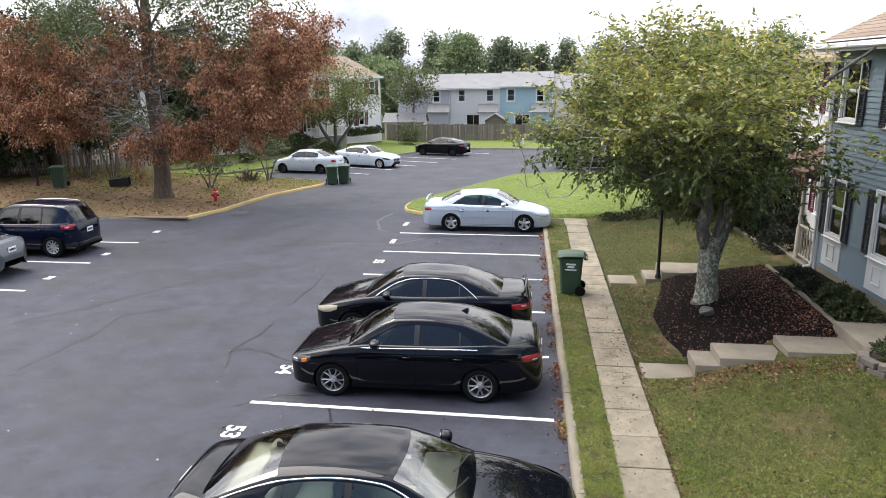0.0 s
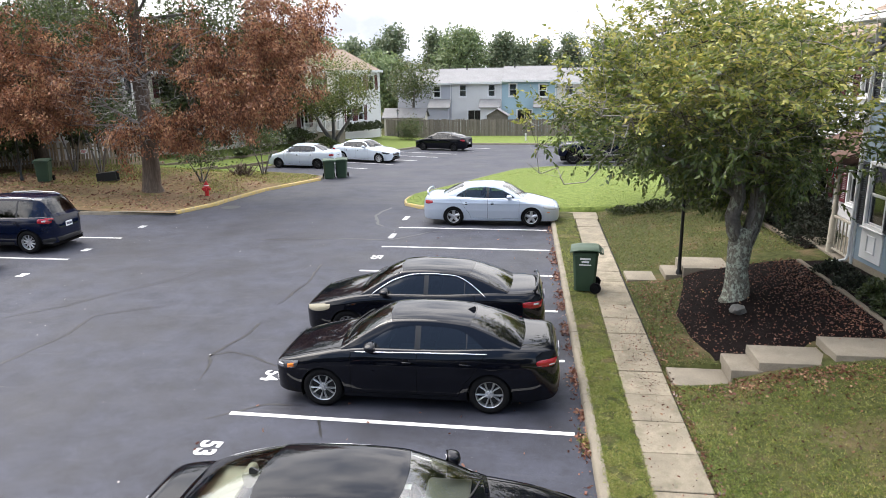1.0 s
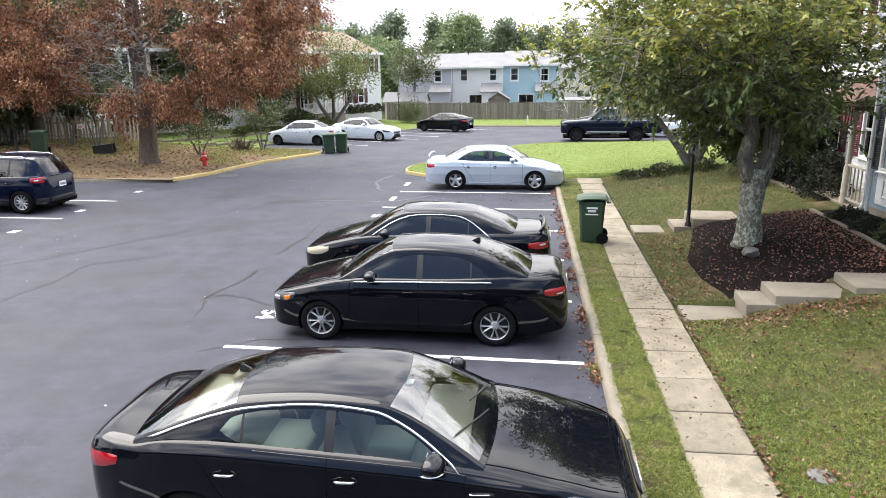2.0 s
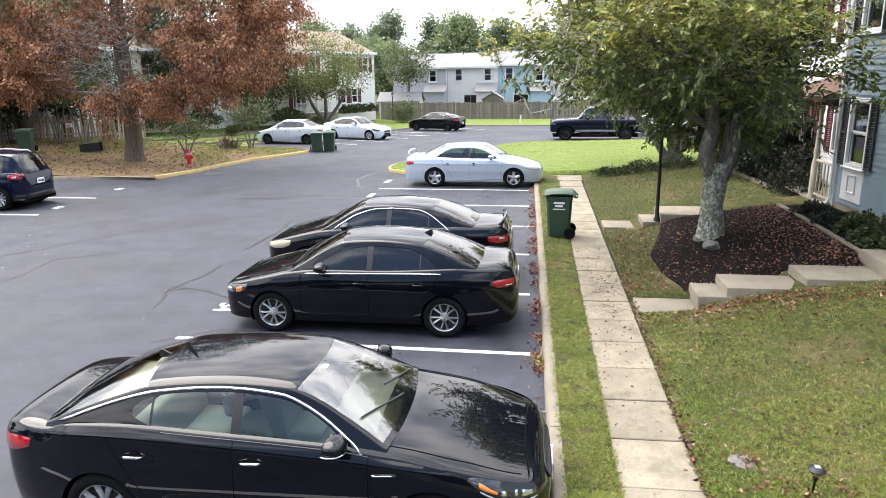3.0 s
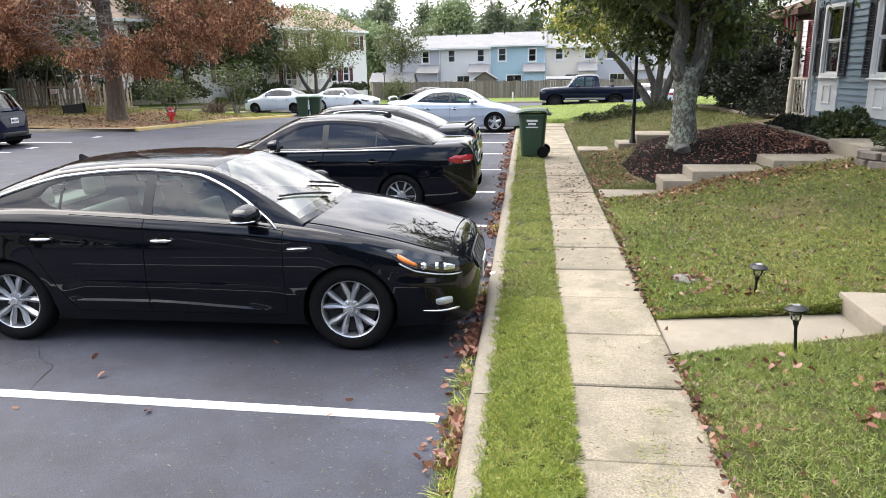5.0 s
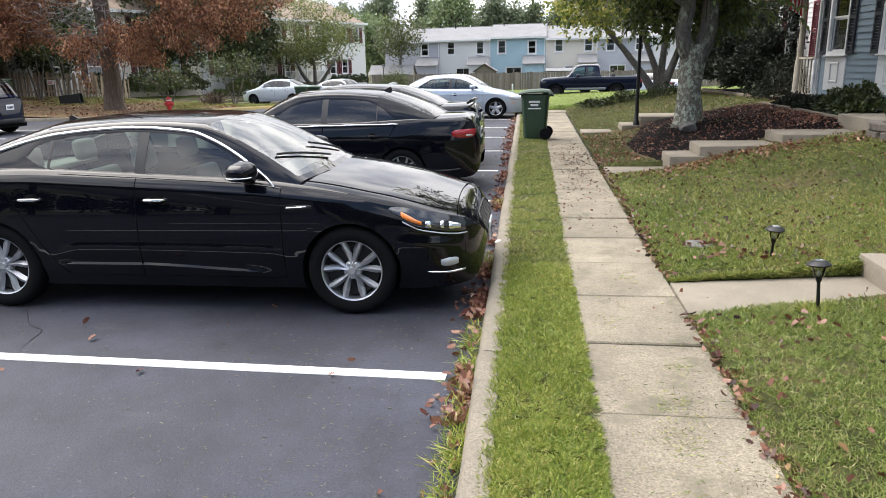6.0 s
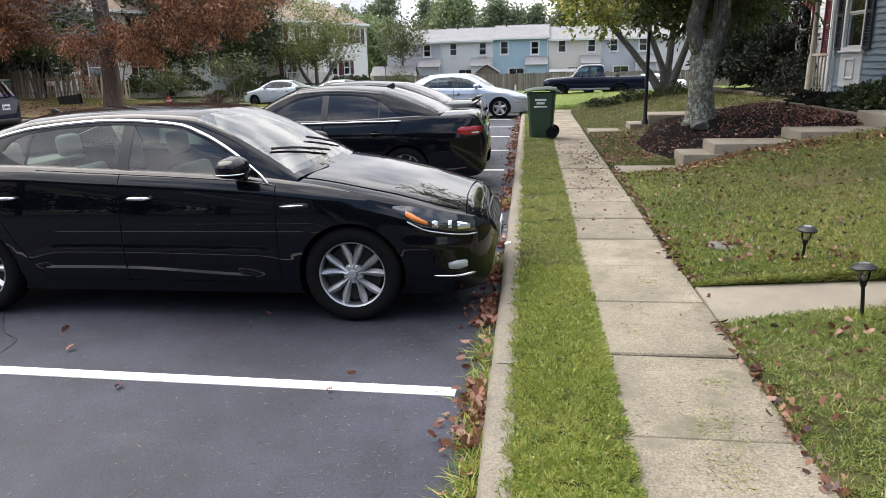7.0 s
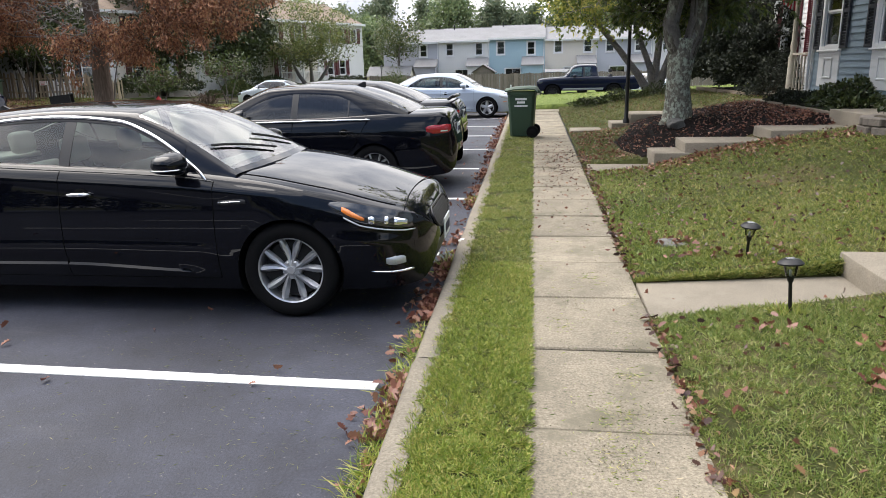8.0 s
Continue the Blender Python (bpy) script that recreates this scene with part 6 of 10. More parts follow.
# ---- houses ----
def window_unit(parent, x, z, w, h, y=0.0, rails=1, trim=0.07, frame=None, backing=None, sill=True, mull=False):
    """A sash window in an opening whose lower left corner is x, z; the wall's face lies at y, outside towards -y."""
    frame = frame or M["white_trim"]
    bm = bmesh.new()
    for lo, hi in (((x - trim, z - trim), (x, z + h + trim)), ((x + w, z - trim), (x + w + trim, z + h + trim)), ((x, z + h), (x + w, z + h + trim)), ((x, z - trim), (x + w, z))):
        box(bm, (lo[0], y - 0.045, lo[1]), (hi[0], y + 0.05, hi[1]))
    win = part("window", bm, frame, parent)
    bm = bmesh.new()
    s = 0.035
    for k in range(rails + 1):
        z0, z1 = z + h * k / (rails + 1), z + h * (k + 1) / (rails + 1)
        yy = y + 0.012 + 0.02 * (k == 0)
        for lo, hi in (((x, z0), (x + s, z1)), ((x + w - s, z0), (x + w, z1)), ((x, z0), (x + w, z0 + s)), ((x, z1 - s), (x + w, z1))):
            box(bm, (lo[0], yy, lo[1]), (hi[0], yy + 0.025, hi[1]))
        if mull:
            box(bm, (x + w / 2 - s / 2, yy, z0), (x + w / 2 + s / 2, yy + 0.025, z1))
    part("sash", bm, frame, win)
    for k in range(rails + 1):
        z0, z1 = z + h * k / (rails + 1), z + h * (k + 1) / (rails + 1)
        yy = y + 0.024 + 0.02 * (k == 0)
        part("pane", box_bm((x + s, yy, z0 + s), (x + w - s, yy + 0.004, z1 - s)), M["glass_house"], win)
    if sill:
        part("sill", box_bm((x - trim - 0.03, y - 0.085, z - trim - 0.03), (x + w + trim + 0.03, y + 0.02, z - trim), 0.006), frame, win)
    part("blind", box_bm((x, y + 0.16, z), (x + w, y + 0.17, z + h)), backing or M["curtain"], win)
    return win


def shutter(parent, x, z, w, h, y, mat):
    """A louvred shutter flat on the wall."""
    bm = bmesh.new()
    st = 0.045
    for lo, hi in (((x, z), (x + st, z + h)), ((x + w - st, z), (x + w, z + h)), ((x + st, z), (x + w - st, z + 0.06)), ((x + st, z + h - 0.06), (x + w - st, z + h)), ((x + st, z + h * 0.5 - 0.03), (x + w - st, z + h * 0.5 + 0.03))):
        box(bm, (lo[0], y - 0.04, lo[1]), (hi[0], y, hi[1]))
    sh_ob = part("shutter", bm, mat, parent)
    bm = bmesh.new()
    n = int((h - 0.15) / 0.05)
    for i in range(n):
        zz = z + 0.08 + (h - 0.16) * i / n
        if abs(zz - z - h * 0.5) < 0.045:
            continue
        box(bm, (x + st, -0.004, -0.024), (x + w - st, 0.004, 0.024), 0, pose(0, y - 0.018, zz, 38, 0, 0))
    part("louvres", bm, mat, sh_ob)
    return sh_ob


def wall_cells(x0, x1, z0, z1, holes):
    """The parts of a wall that its openings leave."""
    xs = sorted({x0, x1, *[h[0] for h in holes], *[h[0] + h[2] for h in holes]})
    zs = sorted({z0, z1, *[h[1] for h in holes], *[h[1] + h[3] for h in holes]})
    xs, zs = [v for v in xs if x0 <= v <= x1], [v for v in zs if z0 <= v <= z1]
    for a, b in zip(xs, xs[1:]):
        for c, d in zip(zs, zs[1:]):
            mx, mz = (a + b) / 2, (c + d) / 2
            if not any(h[0] < mx < h[0] + h[2] and h[1] < mz < h[1] + h[3] for h in holes):
                yield a, b, c, d


def wall_of(parent, x0, x1, z0, z1, holes, mat, y=0.0, thick=0.16, name="wall"):
    bm = bmesh.new()
    for a, b, c, d in wall_cells(x0, x1, z0, z1, holes):
        box(bm, (a, y + 0.012, c), (b, y + thick, d))
    bmesh.ops.remove_doubles(bm, verts=bm.verts, dist=0.0005)
    return part(name, bm, mat, parent)


def siding(parent, x0, x1, z0, z1, holes, mat, y=0.0, lap=0.12, single=True):
    """Lapped boards, each tilted out at its foot; single: every board an object."""
    joined = bmesh.new()
    z = z0
    while z < z1 - 0.01:
        zt = min(z + lap, z1)
        cuts = [(h[0], h[0] + h[2]) for h in holes if h[1] < zt - 0.02 and h[1] + h[3] > z + 0.02]
        spans, a = [], x0
        for c0, c1 in sorted(cuts):
            if c0 > a + 0.01:
                spans.append((a, c0))
            a = max(a, c1)
        if a < x1 - 0.01:
            spans.append((a, x1))
        for a, b in spans:
            bm = bmesh.new() if single else joined
            vs = [bm.verts.new(p) for p in ((a, y - 0.016, z), (b, y - 0.016, z), (b, y + 0.002, zt), (a, y + 0.002, zt), (a, y + 0.013, z), (b, y + 0.013, z), (b, y + 0.013, zt), (a, y + 0.013, zt))]
            for f in ((0, 1, 2, 3), (1, 0, 4, 5), (3, 2, 6, 7), (0, 3, 7, 4), (2, 1, 5, 6)):
                bm.faces.new([vs[i] for i in f])
            if single:
                part("siding_board", bm, mat, parent)
        z = zt
    if single:
        joined.free()
    else:
        part("siding", joined, mat, parent)


def gable_roof(parent, x0, x1, y_eave, z_eave, y_ridge, z_ridge, mat, back=None, over=0.3, courses=True):
    """Two slopes with courses of shingles, the ridge along x; a fascia at the front eave."""
    back = back or (2 * y_ridge - y_eave)
    roof = part("roof", box_bm((x0, y_ridge - 0.06, z_ridge - 0.03), (x1, y_ridge + 0.06, z_ridge + 0.03), 0.02), mat, parent)
    for ya, sg in ((y_eave - over, 1), (back + over, -1)):
        za = z_eave - over * (z_ridge - z_eave) / abs(y_ridge - y_eave)
        n = 22 if (courses and sg > 0) else 1
        for i in range(n):
            f0, f1 = i / n, (i + 1) / n
            p0, p1 = (ya + (y_ridge - ya) * f0, za + (z_ridge - za) * f0), (ya + (y_ridge - ya) * f1, za + (z_ridge - za) * f1)
            up = 0.014 if n > 1 else 0.0
            bm = bmesh.new()
            vs = [bm.verts.new(p) for p in ((x0, p0[0], p0[1] + up), (x1, p0[0], p0[1] + up), (x1, p1[0], p1[1]), (x0, p1[0], p1[1]), (x0, p0[0], p0[1] - 0.10), (x1, p0[0], p0[1] - 0.10), (x1, p1[0], p1[1] - 0.10), (x0, p1[0], p1[1] - 0.10))]
            for f in ((0, 1, 2, 3), (1, 0, 4, 5), (5, 4, 7, 6), (0, 3, 7, 4), (2, 1, 5, 6)):
                bm.faces.new([vs[k] for k in f])
            bmesh.ops.recalc_face_normals(bm, faces=bm.faces)
            part("shingle_course" if n > 1 else "roof_slope", bm, mat, roof)
    return roof


def gable_end(parent, x, y0, z0, y1, z1, yb, mat, t=0.1):
    bm = bmesh.new()
    for xx in (x, x + t):
        bm.faces.new([bm.verts.new(p) for p in ((xx, y0, z0), (xx, yb, z0), (xx, y1, z1))])
    part("gable", bm, mat, parent)


# blue house with black shutters, facing the lot
FACE = 6.3
blue = thing("blue_house", pose(6.36, 16.96, 0, 0, 0, -86.2), "pale blue two-storey terraced house with black louvred shutters", "house")
bl_holes = [(0.41, 1.87, 0.70, 1.28), (2.44, 1.87, 0.70, 1.28), (0.41, 4.55, 0.70, 1.24), (2.44, 4.55, 0.70, 1.24), (5.4, 4.55, 0.70, 1.24), (7.8, 1.87, 0.70, 1.28)]
panels = [(0.33, 1.10, 0.86, 0.71), (2.36, 1.10, 0.86, 0.71)]
wall_of(blue, 0.0, 23, 0.3, 6.3, bl_holes, M["blue_siding"])
siding(blue, 0.07, 7.5, 1.0, 6.25, [(h[0] - 0.07, h[1] - 0.07, h[2] + 0.14, h[3] + 0.14) for h in bl_holes] + panels, M["blue_siding"])
siding(blue, 7.5, 23, 1.0, 6.25, [(h[0] - 0.07, h[1] - 0.07, h[2] + 0.14, h[3] + 0.14) for h in bl_holes], M["blue_siding"], single=False)
part("foundation", box_bm((0.0, -0.002, 0.2), (23, 0.02, 1.0)), M["foundation"], blue)
for i, h in enumerate(bl_holes):
    window_unit(blue, *h, backing=M["curtain"])
for x in (0.075, 1.185, 2.105, 3.215):
    shutter(blue, x, 1.82, 0.255, 1.36, -0.017, M["black_shutter"])
for x in (0.075, 1.185, 2.105, 3.215, 5.065, 6.175):
    shutter(blue, x, 4.46, 0.255, 1.36, -0.017, M["black_shutter"])
for x, z, w, h in panels:
    bm = box_bm((x, -0.03, z), (x + w, 0.012, z + h - 0.03), 0.006)
    pn = part("window_panel", bm, M["white_trim"], blue)
    bm = bmesh.new()
    for a, b in (((0.25, 0.16), (0.61, 0.20)), ((0.25, 0.52), (0.61, 0.56)), ((0.25, 0.16), (0.29, 0.56)), ((0.57, 0.16), (0.61, 0.56))):
        box(bm, (x + a[0], -0.05, z + a[1]), (x + b[0], -0.028, z + b[1]), 0.008)
    part("moulding", bm, M["white_trim"], pn)
part("corner_board", box_bm((-0.03, -0.035, 0.85), (0.07, 0.16, 6.28), 0.006), M["white_trim"], blue)
bm = bmesh.new()
tube(bm, [(0.0, -0.08, 6.0), (0.0, -0.08, 1.05), (0.0, -0.14, 0.93), (0.0, -0.42, 0.88)], 0.035, 8)
part("downpipe", bm, M["white_trim"], blue)
gable_roof(blue, -0.25, 23, 0.0, 6.32, 4.2, 8.3, M["shingle_tan"], over=0.42)
part("fascia", box_bm((-0.25, -0.44, 6.02), (23, -0.40, 6.20)), M["white_trim"], blue)
part("gutter", box_bm((-0.25, -0.54, 6.08), (23, -0.44, 6.20), 0.02), M["white_trim"], blue)
part("soffit", box_bm((-0.25, -0.42, 6.24), (23, 0.0, 6.27)), M["white_trim"], blue)
wall_of(blue, 0, 23, 0.3, 6.3, [], M["blue_siding"], y=8.2, name="back_wall")
part("party_wall", box_bm((0.0, 0.17, 0.3), (0.16, 8.2, 6.25)), M["blue_siding"], blue)

# white house beyond it, set back, with a porch
SET = 1.05
white = thing("white_house", pose(FACE + SET, 23.2, 0, 0, 0, -90), "white sided terraced house with maroon shutters and a small porch", "house")
wh_holes = [(3.31, 1.75, 0.9, 1.32), (1.0, 1.75, 0.9, 1.32), (3.31, 4.5, 0.9, 1.3), (1.0, 4.5, 0.9, 1.3)]
wall_of(white, 0, 6.1, 0.3, 6.1, wh_holes, M["white_siding"])
siding(white, 0.0, 6.08, 0.95, 6.0, [(h[0] - 0.07, h[1] - 0.07, h[2] + 0.14, h[3] + 0.14) for h in wh_holes], M["white_siding"])
for h in wh_holes:
    window_unit(white, *h)
    for x in (h[0] - 0.47, h[0] + h[2] + 0.09):
        shutter(white, x, h[1] - 0.05, 0.38, h[3] + 0.1, -0.017, M["maroon"])
gable_roof(white, -0.1, 5.95, 0.0, 6.1, 4.2, 8.1, M["shingle_tan"], over=0.35)
wall_of(white, 0, 6.08, 0.3, 6.1, [], M["white_siding"], y=7.2, name="back_wall")
part("porch_deck", box_bm((3.6, -1.15, 0.55), (6.1, -0.02, 0.86), 0.01), M["step"], white)
bm = bmesh.new()
for vs in (((3.5, -1.40, 3.22), (6.1, -1.40, 3.22), (6.1, 0.0, 3.72), (3.5, 0.0, 3.72)), ((3.5, -1.40, 3.10), (6.1, -1.40, 3.10), (6.1, 0.0, 3.10), (3.5, 0.0, 3.10))):
    bm.faces.new([bm.verts.new(p) for p in vs])
bmesh.ops.bridge_loops(bm, edges=list(bm.edges))
bmesh.ops.recalc_face_normals(bm, faces=bm.faces)
part("porch_roof", bm, M["shingle_brown"], white)
for x in (5.2,):
    bm = bmesh.new()
    lathe(bm, [(0.10, 0), (0.095, 0.10), (0.085, 0.80), (0.055, 0.95), (0.075, 1.05), (0.055, 1.2), (0.05, 1.9), (0.07, 2.0), (0.07, 2.25)], 12, pose(x, -1.05, 0.86))
    part("porch_post", bm, M["cream_paint"], white, smooth=True, sharp=40)
bm = bmesh.new()
part("porch_beam", box_bm((3.5, -1.12, 3.0), (6.1, -0.98, 3.14), 0.01), M["brown_beam"], white)
x0, x1 = 5.2, 6.15
rail = part("porch_rail", box_bm((x0, -1.08, 1.72), (x1, -1.02, 1.77), 0.005), M["cream_paint"], white)
part("bottom_rail", box_bm((x0, -1.07, 0.96), (x1, -1.03, 1.0)), M["cream_paint"], rail)
for i in range(1, 5):
    xx = x0 + (x1 - x0) * i / 5
    part("baluster", box_bm((xx - 0.014, -1.064, 1.0), (xx + 0.014, -1.036, 1.72)), M["cream_paint"], rail)
bm.free()

# flag on the porch post
flag = thing("flag", pose(6.12, 17.85, 2.92, 0, 0, 15) @ Matrix.Scale(0.72, 4), "small striped flag hanging from a porch post", "flag")
part("flag_pole", tube_bm([(0.25, 0, 0.1), (-0.35, 0, 0.45)], 0.012, 6), M["white_trim"], flag)
for k in range(7):
    rows = [[(-0.30 + 0.06 * k + 0.03 * e + 0.02 * math.sin(3 * z), 0.03 * math.sin(6 * z + k), 0.40 - 0.06 * k * 0.5 - z) for z in (0, 0.15, 0.3, 0.45, 0.6)] for e in (0, 2)]
    raw("stripe", *sheet(rows), M["flag_red"] if k % 2 == 0 else M["flag_white"], flag)

# ---- far row of houses and the board fence ----
def far_unit(i, x0, x1, siding_mat, eave, wins, slider, lean, label):
    base, y = -1.2, 77.0
    h = thing("terraced_house", pose(0, y, 0), label, "house", "far terrace")
    holes = [(a, z, w, hh) for a, z, w, hh in wins] + ([slider] if slider else [])
    wall_of(h, x0, x1, base, eave, holes, siding_mat)
    siding(h, x0, x1, base, eave, [(a - 0.09, z - 0.09, w + 0.18, hh + 0.18) for a, z, w, hh in holes], siding_mat, lap=0.20, single=False)
    for a, z, w, hh in wins:
        window_unit(h, a, z, w, hh, trim=0.12, backing=random.choice([M["blind"], M["blind"], M["curtain"]]))
    if slider:
        window_unit(h, *slider, rails=0, trim=0.09, mull=True, sill=False)
    gable_roof(h, x0 - 0.05, x1 + 0.05, 0.0, eave, 5.0, eave + 1.45, M["shingle"], over=0.35, courses=False)
    part("fascia", box_bm((x0 - 0.05, -0.40, eave - 0.22), (x1 + 0.05, -0.36, eave - 0.04)), M["white_trim"], h)
    part("downpipe", tube_bm([(x1 - 0.12, -0.06, eave - 0.2), (x1 - 0.12, -0.06, base)], 0.05, 6), M["white_trim"], h)
    gable_end(h, x0, 0.0, eave, 5.0, eave + 1.42, 10.0, siding_mat)
    gable_end(h, x1 - 0.1, 0.0, eave, 5.0, eave + 1.42, 10.0, siding_mat)
    part("side_wall", box_bm((x0, 0.16, base), (x0 + 0.14, 10, eave)), siding_mat, h)
    part("side_wall", box_bm((x1 - 0.14, 0.16, base), (x1, 10, eave)), siding_mat, h)
    part("vent_pipe", tube_bm([(x0 + 1.2, 4.4, eave + 1.1), (x0 + 1.2, 4.4, eave + 1.75)], 0.06, 8), M["black_metal"], h)
    if lean:
        a, b = lean
        bm = bmesh.new()
        for zz in (0.0, -0.1):
            bm.faces.new([bm.verts.new(p) for p in ((a, -1.6, 1.62 + zz), (b, -1.6, 1.62 + zz), (b, 0, 2.45 + zz), (a, 0, 2.45 + zz))])
        bmesh.ops.bridge_loops(bm, edges=list(bm.edges))
        bmesh.ops.recalc_face_normals(bm, faces=bm.faces)
        part("porch_roof", bm, M["shingle"], h)
        part("porch_wall", box_bm((a + 0.15, -1.4, base), (b - 0.15, -0.02, 1.66)), siding_mat, h)


far_unit(0, -16.1, -10.14, M["grey_siding"], 4.18, [(-15.05, 2.68, 0.68, 1.15), (-12.1, 2.66, 0.68, 1.15)], None, (-12.6, -10.2), "grey-blue sided terraced house with a grey shingle roof")
far_unit(1, -10.14, -4.77, M["white_siding"], 4.22, [(-9.3, 2.72, 0.68, 1.18), (-6.2, 2.72, 0.68, 1.18)], (-8.4, -0.9, 1.45, 2.15), (-7.1, -4.85), "white sided terraced house with sliding patio doors")
far_unit(2, -4.77, 1.0, M["aqua_siding"], 4.38, [(-3.95, 2.74, 0.72, 1.22), (-0.8, 2.66, 0.72, 1.22)], (-3.1, -0.9, 1.55, 2.15), (-1.4, 0.9), "aqua blue sided terraced house with white window frames")
far_unit(3, 1.0, 6.3, M["cream_siding"], 4.12, [(1.98, 2.80, 0.72, 1.2), (4.98, 2.78, 0.72, 1.2)], (3.0, -0.9, 1.5, 2.15), (4.2, 6.2), "cream sided terraced house with dark windows")
far_unit(4, 6.3, 11.8, M["grey_siding"], 4.10, [(7.2, 2.78, 0.72, 1.2), (10.1, 2.78, 0.72, 1.2)], (7.6, -0.9, 1.5, 2.15), (9.6, 11.7), "pale grey sided terraced house seen behind branches")
far_unit(5, 11.8, 17.4, M["white_siding"], 4.15, [(12.8, 2.78, 0.72, 1.2), (15.6, 2.78, 0.72, 1.2)], None, None, "white sided terraced house at the end of the row")

fence = thing("board_fence", pose(0, 68.0, 0), "weathered grey-brown board-on-board garden fence", "fence", kind="structure")
board = None
for i in range(0, 290):
    x = -15.4 + 0.148 * i
    m = pose(x, 0.0 if i % 2 else -0.045, -1.08 + 0.03 * math.sin(i * 0.7) + random.uniform(-0.015, 0.015), 0, random.uniform(-0.5, 0.5), 0)
    if board is None:
        board = part("board", box_bm((-0.07, -0.01, 0), (0.07, 0.012, 1.93), 0.0), M["fence_wood"], fence)
        board.matrix_basis = m
    else:
        share("board", board, fence, m)
for z in (-0.8, 0.0, 0.65):
    part("rail", box_bm((-15.4, 0.02, z), (27.6, 0.06, z + 0.09)), M["fence_wood"], fence)
for i in range(18):
    x = -15.4 + 2.5 * i
    part("post", box_bm((x - 0.05, 0.02, -1.15), (x + 0.05, 0.12, 0.92)), M["fence_wood"], fence)


def garden_shed(x0, x1, y0, y1, wall_z, ridge_z, mat, label, along=True):
    s = thing("garden_shed", pose(0, 0, 0), label, "shed", "sheds")
    part("wall", box_bm((x0, y0, -1.2), (x1, y1, wall_z)), mat, s)
    bm = bmesh.new()
    o = 0.2
    if along:
        pr = [(y0 - o, wall_z - 0.08), ((y0 + y1) / 2, ridge_z), (y1 + o, wall_z - 0.08)]
        pts = [[(x, a, b) for a, b in pr] for x in (x0 - o, x1 + o)]
    else:
        pr = [(x0 - o, wall_z - 0.08), ((x0 + x1) / 2, ridge_z), (x1 + o, wall_z - 0.08)]
        pts = [[(a, y, b) for a, b in pr] for y in (y0 - o, y1 + o)]
    for off in (0.0, -0.07):
        A = [[bm.verts.new((p[0], p[1], p[2] + off)) for p in r] for r in pts]
        for k in (0, 1):
            bm.faces.new((A[0][k], A[0][k + 1], A[1][k + 1], A[1][k]))
    bmesh.ops.recalc_face_normals(bm, faces=bm.faces)
    part("roof", bm, M["shingle"], s)
    bm = bmesh.new()
    if not along:
        bm.faces.new([bm.verts.new(p) for p in ((x0, y0 - 0.01, wall_z), (x1, y0 - 0.01, wall_z), ((x0 + x1) / 2, y0 - 0.01, ridge_z - 0.06))])
        part("gable", bm, mat, s)
    else:
        bm.faces.new([bm.verts.new(p) for p in ((x1 + 0.01, y0, wall_z), (x1 + 0.01, y1, wall_z), (x1 + 0.01, (y0 + y1) / 2, ridge_z - 0.06))])
        part("gable", bm, mat, s)


garden_shed(-16.3, -12.3, 70.8, 73.6, 0.95, 1.75, M["cream_siding"], "garden shed with a grey shingle roof behind the fence")
garden_shed(-5.9, -3.9, 70.8, 72.8, 1.05, 1.72, M["fence_wood"], "small wooden garden shed behind the fence", along=False)
garden_shed(1.2, 4.6, 71.5, 73.5, 0.95, 1.15, M["white_trim"], "low white storage shed behind the fence")

# ---- left terrace ----
LT = pose(-31.2, 32.3, 0, 0, 0, 65.2)


